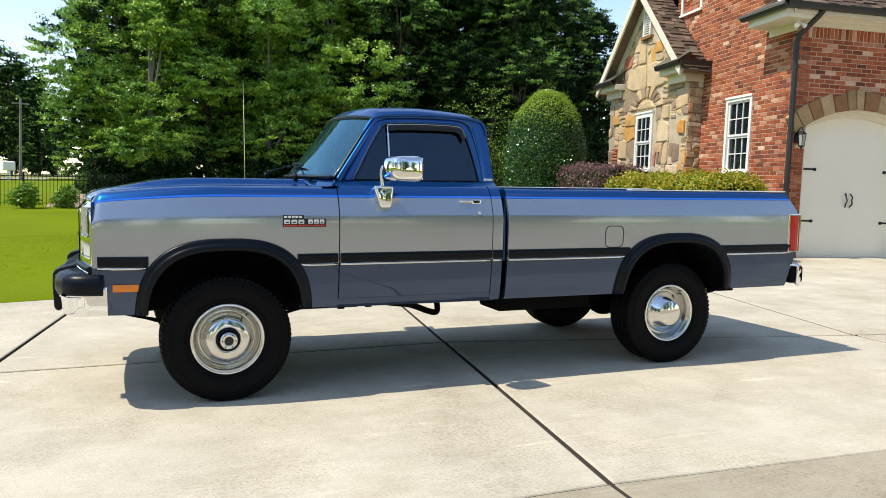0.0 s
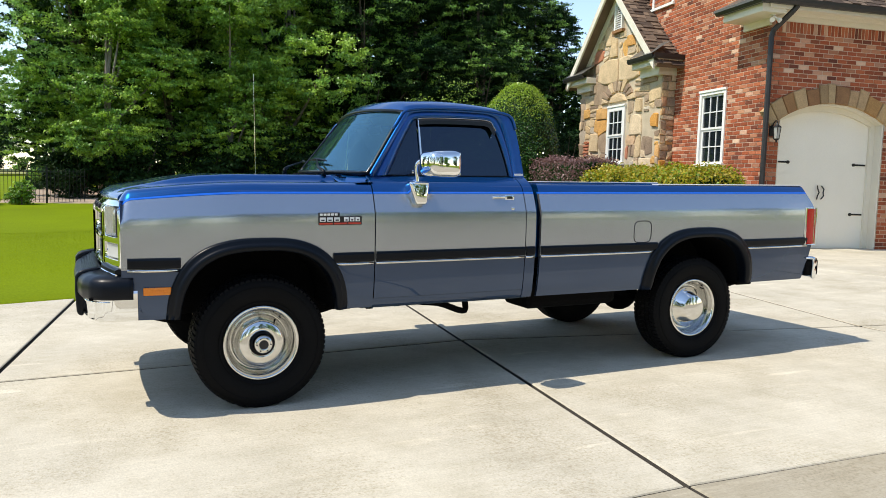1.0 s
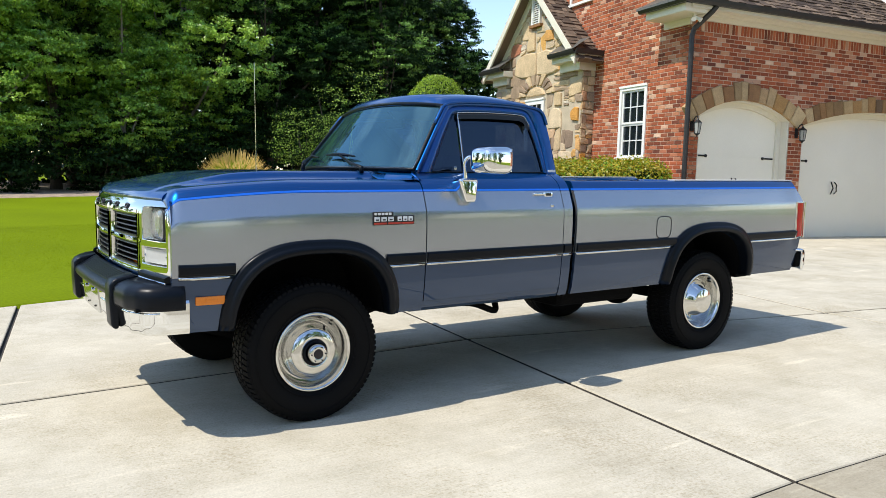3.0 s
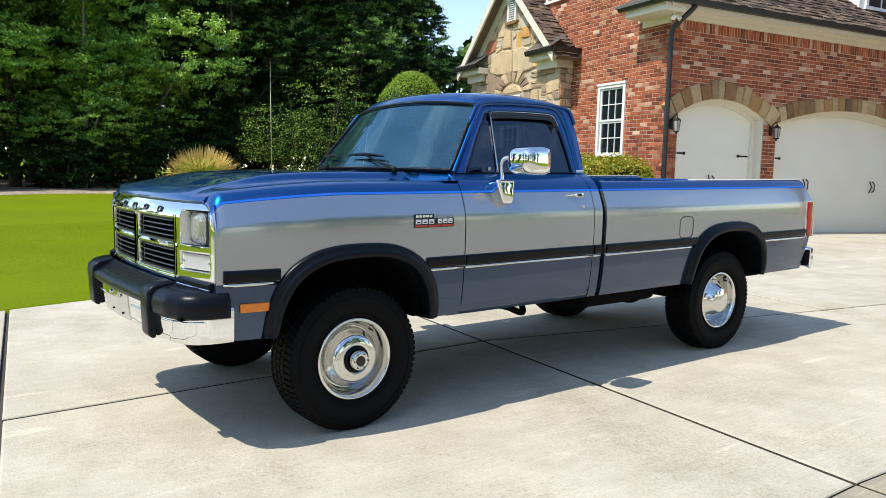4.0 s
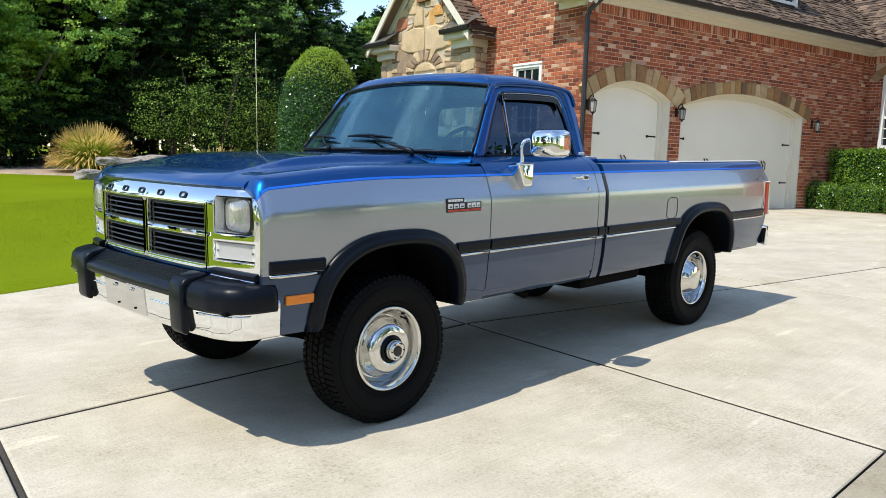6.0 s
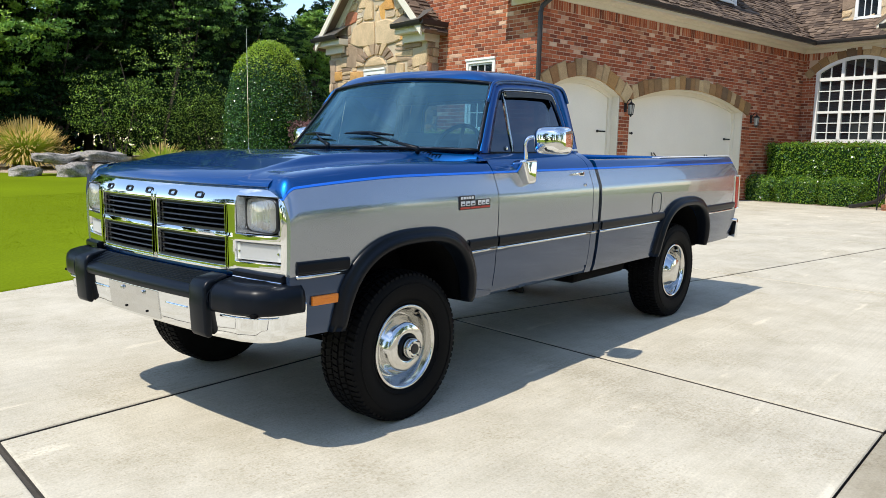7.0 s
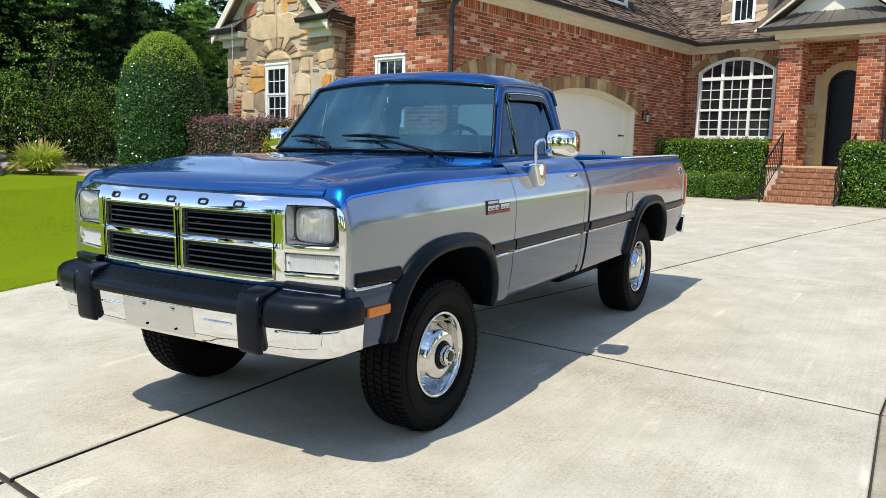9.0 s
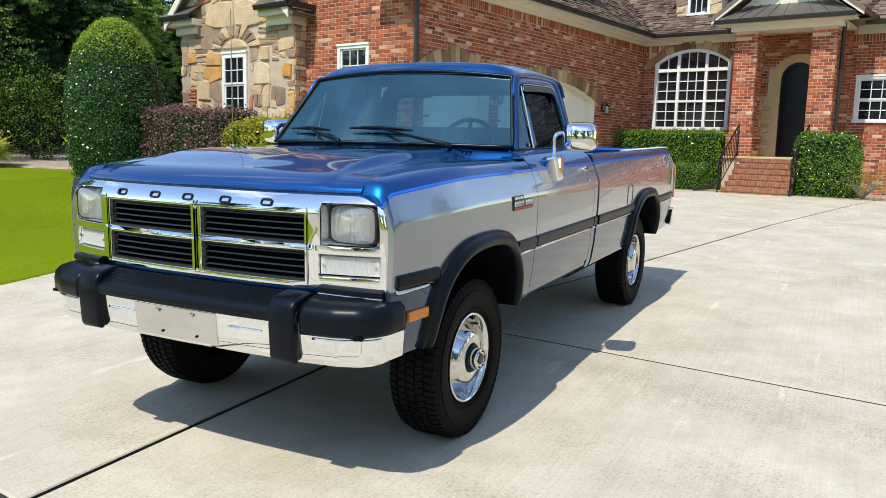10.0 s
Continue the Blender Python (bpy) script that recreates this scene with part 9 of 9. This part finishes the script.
cone = clipped("topiary_cone", pose(8.88, 14.15, lawn_z(8.9, 14) - 0.05), cone_shape, 36000, 0.047, [M_leaf_holly, M_leaf_holly, M_leaf_tip], 301, "tall clipped holly cone with bright new growth on top", "topiary", M_leaf_shade,
               idx_fn=lambda P, rng: np.where(rng.uniform(0, 1, len(P)) < np.clip((P[:, 2] - 2.75) / 0.9, 0.02, 0.9), 2, rng.choice(2, len(P))))
# near-black core, colour standing for the shade inside the cone
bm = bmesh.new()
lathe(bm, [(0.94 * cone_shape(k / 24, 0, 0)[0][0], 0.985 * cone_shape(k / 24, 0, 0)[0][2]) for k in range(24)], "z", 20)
part("core", bm, M_leaf_shade, cone)


def slab_shape(x0, x1, y0, y1, z0, z1, top_bias=0.3, rnd=0.10):
    """Points over the top and sides of a clipped hedge block with rounded shoulders."""
    ax, ay, az = (x1 - x0), (y1 - y0), (z1 - z0)
    areas = [ax * ay, ax * az, ax * az, ay * az, ay * az]
    cum = np.cumsum(areas) / sum(areas)

    def fn(u, v, w):
        k = int(np.searchsorted(cum, w))
        if k == 0:
            p, nr = Vector((x0 + ax * u, y0 + ay * v, z1)), Vector((0, 0, 1))
        elif k in (1, 2):
            p, nr = Vector((x0 + ax * u, y0 if k == 1 else y1, z0 + az * v)), Vector((0, -1 if k == 1 else 1, 0))
        else:
            p, nr = Vector((x0 if k == 3 else x1, y0 + ay * u, z0 + az * v)), Vector((-1 if k == 3 else 1, 0, 0))
        c = Vector((min(max(p.x, x0 + rnd), x1 - rnd), min(max(p.y, y0 + rnd), y1 - rnd), min(p.z, z1 - rnd)))
        d = p - c
        if d.length > 1e-4:
            nr = d.normalized()
            p = c + nr * min(d.length, rnd)
        return p, nr
    return fn


def hedge(x0, x1, y0, y1, z0, z1, n, size, mats, seed, label, rnd=0.12, name="hedge", jitter=0.035, group=""):
    h = clipped(name, HM, slab_shape(x0, x1, y0, y1, z0, z1, rnd=rnd), n, size, mats, seed, label, "hedge", M_leaf_shade, group, jitter=jitter)
    # near-black block inside, painted for the shade between the hedge leaves
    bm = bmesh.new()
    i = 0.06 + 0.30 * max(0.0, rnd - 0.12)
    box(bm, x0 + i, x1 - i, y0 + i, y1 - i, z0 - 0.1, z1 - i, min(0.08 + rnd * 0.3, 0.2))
    part("core", bm, M_leaf_shade, h)
    return h


hedge(-2.25, -1.35, 3.4, 6.95, 0.22, 2.05, 15000, 0.062, [M_leaf_purple], 311, "clipped purple-leaved hedge by the stone gable", rnd=0.14, jitter=0.05)
hedge(9.75, 10.6, -3.42, -0.12, 0.26, 1.95, 21000, 0.056, [M_leaf_box, M_leaf_box, M_leaf_holly], 312, "tall clipped green hedge under the arched window", rnd=0.10)
hedge(8.95, 9.95, -7.05, -5.62, 0.26, 1.87, 14000, 0.057, [M_leaf_box, M_leaf_holly], 313, "tall clipped green hedge beside the steps", rnd=0.16, jitter=0.05)
for i, (a, b) in enumerate(((-0.76, 0.42), (-2.03, -0.84), (-3.20, -2.11))):
    hedge(8.85, 9.62, a, b, 0.27, 1.0, 7600, 0.040, [M_leaf_box, M_leaf_holly], 320 + i, "low rounded clipped green hedge before the taller one", rnd=0.28, group="low hedge mounds")


# golden hedge along the end wall
hedge(-2.35, -0.85, -0.95, 3.75, 0.22, 1.80, 31000, 0.058, [M_leaf_gold, M_leaf_gold, M_leaf_gold, M_leaf_box], 331, "rounded golden-green hedge along the brick wall", rnd=0.42, name="golden_hedge", jitter=0.055)


# ---- ornamental grasses, rocks, beds ----
def grass_dome(m, r, h, n, plumes, seed, label, mats):
    """A dense dome of blades that spring from one root, with seed plumes round its outside."""
    rng = random.Random(seed)
    t = thing("ornamental_grass", label, "grass", m, group="ornamental grasses")

    def spray(count, k0, k1, w, low):
        verts, faces = [], []
        for _ in range(count):
            a = rng.uniform(0, 2 * math.pi)
            el = math.asin(rng.uniform(low, 1.0))
            d = Vector((math.cos(a), math.sin(a), 0))
            ln = rng.uniform(0.86, 1.06)
            sd = d.cross(Vector((0, 0, 1))) * w * rng.uniform(0.6, 1.2)
            i0 = len(verts)
            for k in range(4):
                q = (k0 + (k1 - k0) * k / 3) * ln
                c = d * (0.15 * r + r * math.cos(el) * q) + Vector((0, 0, h * math.sin(el) * q + 0.22 * h * math.cos(el) * math.sin(math.pi * min(1.0, q))))
                ww = sd * (0.35 + 0.65 * math.sin(math.pi * (0.12 + 0.86 * k / 3)))
                verts += [c - ww, c + ww]
            for k in range(3):
                faces.append((i0 + 2 * k, i0 + 2 * k + 1, i0 + 2 * k + 3, i0 + 2 * k + 2))
        return verts, faces
    v, f = spray(n, 0.05, 0.88, 0.011, 0.0)
    raw("blades", v, f, mats[0], t, "arching green blades")
    if plumes:
        v, f = spray(plumes, 0.78, 1.06, 0.018, 0.05)
        raw("plumes", v, f, mats[1], t, "tawny seed plumes")
    return t


grass_dome(pose(6.08, 23.2, lawn_z(6, 23.2)), 1.32, 1.60, 2600, 1500, 1, "fountain grass clump with tawny plumes", (M_reed, M_plume))
grass_dome(pose(8.52, 19.2, lawn_z(8.5, 19.2)), 0.95, 1.05, 1300, 160, 2, "bright green spiky grass clump by the rocks", (M_reed, M_plume))
M_rock = mat("granite", (0.30, 0.27, 0.24), rough=0.9, var=0.75, scale=2.5, fine=22, bump=0.8, dist=0.04)
for i, (x, y, sx, sy, sz, rz, up_) in enumerate(((5.95, 19.55, 0.50, 0.42, 0.36, 10, 0.0), (6.95, 19.35, 0.66, 0.45, 0.34, 40, 0.0), (6.35, 20.15, 0.62, 0.5, 0.34, 80, 0.06), (7.05, 20.10, 0.95, 0.5, 0.24, 12, 0.44), (5.75, 20.3, 0.70, 0.45, 0.20, -15, 0.42), (7.75, 19.75, 0.42, 0.36, 0.28, 200, 0.0), (4.95, 20.4, 0.5, 0.4, 0.25, 30, 0.0))):
    bm = bmesh.new()
    bmesh.ops.create_icosphere(bm, subdivisions=4, radius=1.0)
    for v in bm.verts:
        q = Vector([math.copysign(abs(c) ** 0.55, c) for c in v.co])
        d = 1 + 0.30 * noise.noise(q * 1.3 + Vector((i * 7, 0, 0))) + 0.12 * noise.noise(Vector((q.x * 2, q.y * 2, q.z * 7)) + Vector((i * 3, 0, 0)))
        v.co = q * 0.82
        v.co = Vector((v.co.x * sx * d, v.co.y * sy * d, (v.co.z * 0.9 + 0.2) * sz * d))
    z0 = lawn_z(x, y) + 0.04 + up_
    tagged(part("boulder", bm, M_rock, None, smooth=True, m=pose(x, y, z0, 0, 0, rz)), "weathered grey boulder at the bed edge", "rock", group="boulders")
# mulch beds: under the trees and round the house
bm = bmesh.new()
mx = [-5 + 0.8 * i for i in range(60)]
edge_m = lambda x: 24.0 + 0.35 * math.sin(x * 0.9) - (2.6 * max(0, min(1, (x - 3) / 3)) + 3.2 * max(0, min(1, (x - 6) / 4)) + 4.0 * max(0, min(1, (x - 8) / 5)))
grid(bm, 60, 5, lambda i, j: (mx[i], edge_m(mx[i]) + (40 - edge_m(mx[i])) * (0, 0.01, 0.1, 0.4, 1)[j], lawn_z(mx[i], edge_m(mx[i]) + (40 - edge_m(mx[i])) * (0, 0.01, 0.1, 0.4, 1)[j]) + (0.0, 0.05, 0.05, 0.05, 0.05)[j]))
tagged(part("mulch_bed", bm, M_mulch, smooth=True), "brown bark mulch bed under the trees", "mulch", kind="structure")
bm = bmesh.new()
grid(bm, 8, 12, lambda i, j: tuple(HM @ Vector((-2.9 + 2.9 * i / 7, -0.35 + 9 * j / 11, 0.255 + 0.03 * noise.noise((i * 1.0, j * 1.0, 0))))))
tagged(part("mulch_bed_house", bm, M_mulch, smooth=True), "brown mulch bed along the brick wall", "mulch", kind="structure")
bm = bmesh.new()
grid(bm, 6, 14, lambda i, j: tuple(HM @ Vector((8.75 + 3.1 * i / 5, 0.0 - 9.5 * j / 13, 0.288 + 0.02 * noise.noise((i * 1.0, j * 1.0, 3))))))
tagged(part("mulch_bed_entrance", bm, M_mulch, smooth=True), "brown mulch bed before the entrance wall", "mulch", kind="structure")
# dry twigs at the end of the entrance hedge
tw = thing("dry_shrub", "sparse dry twiggy shrub at the hedge end", "shrub", HM @ pose(8.95, -7.3, 0.28))
rr = random.Random(4)
bm = bmesh.new()
for k in range(46):
    a, l = rr.uniform(0, 6.28), rr.uniform(0.4, 0.95)
    d = Vector((math.cos(a) * 0.7, math.sin(a) * 0.7, 1)).normalized()
    p = Vector((0, 0, 0))
    q = [p, p + d * l * 0.5 + Vector((rr.uniform(-0.08, 0.08), rr.uniform(-0.08, 0.08), 0)), p + d * l + Vector((rr.uniform(-0.2, 0.2), rr.uniform(-0.2, 0.2), -0.06))]
    tube(bm, q, 0.006, 4, radii=[0.010, 0.007, 0.003])
part("twigs", bm, M_barkl, tw)
rngt = np.random.default_rng(8)
C = rngt.normal(0, 0.3, (700, 3)) * np.array([0.8, 1.1, 0.7]) + np.array([0, 0, 0.5])
C[:, 2] = np.abs(C[:, 2])
leaf_mesh("foliage", C, unit(rngt, 700), 0.05 * rngt.uniform(0.6, 1.3, 700), rngt, 0.6, [M_leaf_box, M_leaf_gold], rngt.choice(2, 700), tw)
# downspout drain by the steps
dn = thing("drain_pipe", "dark corrugated drain pipe by the steps", "pipe", HM @ pose(8.75, -3.45, 0.33))
bm = bmesh.new()
tube(bm, [(0.9, -0.05, 0.28), (0.5, 0.0, 0.12), (0.0, 0.18, 0.03), (-0.25, 0.3, 0.0)], 0.055, 8)
part("pipe", bm, M_gutter, dn)

# ---- fence, pole, road ----
fence = thing("fence", "black iron picket fence across the lawn", "fence", pose(0, 24.0, 0))
fx0, fx1 = -16.0, -2.4
fz = lambda x: lawn_z(x, 24.0)
pm_ = bpy.data.meshes.new("picket")
bm = bmesh.new()
tube(bm, [(0, 0, 0.04), (0, 0, 1.13), (0, 0, 1.16)], 0.009, 5, radii=[0.009, 0.009, 0.002])
bm.to_mesh(pm_)
bm.free()
pm_.materials.append(M_iron)
x = fx0
k = 0
while x < fx1:
    if k % 18 == 0:
        bm = bmesh.new()
        box(bm, -0.03, 0.03, -0.03, 0.03, -0.1, 1.2, 0.004)
        part("post", bm, M_iron, fence, m=pose(x, 0, fz(x)))
    else:
        p = new("picket", pm_)
        p.parent = fence
        p.matrix_local = pose(x, 0, fz(x))
    x += 0.115
    k += 1
for z in (0.14, 0.92, 1.06):
    bm = bmesh.new()
    tube(bm, [(fx0, 0, fz(fx0) + z), (fx1, 0, fz(fx1) + z)], 0.014, 4)
    part("rail", bm, M_iron, fence)
pole = thing("utility_pole", "weathered grey wooden utility pole by the road", "pole", pose(-11.9, 76, lawn_z(-11.9, 76)))
bm = bmesh.new()
tube(bm, [(0, 0, -0.5), (0, 0, 7.6)], 0.13, 8, radii=[0.15, 0.10])
part("shaft", bm, M_barkl, pole)
bm = bmesh.new()
box(bm, -0.7, 0.7, -0.06, 0.06, 7.0, 7.14)
part("crossarm", bm, M_barkl, pole)
bm = bmesh.new()
tube(bm, [(-40, 0, 5.2), (0, 0, 4.9), (40, 0, 5.6)], 0.02, 4)
part("cable", bm, M_dark, pole)
mb = thing("mailbox", "white roadside mailbox on a post", "mailbox", pose(-12.6, 74, lawn_z(-12.6, 74)))
bm = bmesh.new()
box(bm, -0.5, 0.5, -0.25, 0.25, 0.9, 1.75, 0.1)
part("box", bm, M_white, mb)
bm = bmesh.new()
box(bm, -0.12, 0.12, -0.12, 0.12, -0.1, 0.95)
part("post", bm, M_white, mb)
M_asph = mat("pale_asphalt", (0.30, 0.29, 0.27), rough=0.9, var=0.15, scale=1, fine=40, bump=0.2)
bm = bmesh.new()
grid(bm, 12, 2, lambda i, j: (-140 + 130 * i / 11, (77, 83)[j] + 1.5 * math.sin(i * 0.3), lawn_z(-140 + 130 * i / 11, (77, 83)[j]) + 0.12))
tagged(part("road", bm, M_asph), "pale country road beyond the lawn", "road", kind="structure")
# dry field beyond the road
M_field = mat("dry_field", (0.24, 0.24, 0.06), rough=0.95, var=0.3, scale=0.3, fine=4, bump=0.3)
bm = bmesh.new()
grid(bm, 10, 6, lambda i, j: (-60 + 60 * i / 9, 84 + 40 * j / 5, lawn_z(-60 + 60 * i / 9, 84 + 40 * j / 5) + 0.1 + 0.02 * j))
tagged(part("field", bm, M_field, smooth=True), "dry grassy field beyond the road", "field", kind="structure")

# standing grass of the nearer lawn
rng_g = np.random.default_rng(77)
n = 130000
gx = rng_g.uniform(-15, 7.5, n)
ey = np.array([edge_y(v) for v in gx])
gy_ = ey + 0.02 + 9.0 * rng_g.uniform(0, 1, n) ** 1.6
gzv = np.array([lawn_z(a, b) for a, b in zip(gx, gy_)]) + np.where(gy_ - ey < 0.5, 0.015, 0.0)
hg = rng_g.uniform(0.008, 0.022, n) * np.where(gy_ - ey < 0.12, 1.15, 1.0)
an = rng_g.uniform(0, 6.28, n)
wd = rng_g.uniform(0.003, 0.006, n) * (1 + 0.08 * (gy_ - ey))
ln = rng_g.normal(0, 0.022, (n, 2))
V = np.empty((n, 3, 3))
V[:, 0] = np.stack([gx - wd * np.cos(an), gy_ - wd * np.sin(an), gzv - 0.01], 1)
V[:, 1] = np.stack([gx + wd * np.cos(an), gy_ + wd * np.sin(an), gzv - 0.01], 1)
V[:, 2] = np.stack([gx + ln[:, 0], gy_ + ln[:, 1], gzv + hg], 1)
me = bpy.data.meshes.new("grass")
me.vertices.add(3 * n)
me.vertices.foreach_set("co", V.reshape(-1).astype(np.float32))
me.loops.add(3 * n)
me.loops.foreach_set("vertex_index", np.arange(3 * n, dtype=np.int32))
me.polygons.add(n)
me.polygons.foreach_set("loop_start", np.arange(0, 3 * n, 3, dtype=np.int32))
me.materials.append(M_blade)
me.update(calc_edges=True)
tagged(new("grass", me), "short mown green grass blades of the lawn", "grass", kind="stuff")
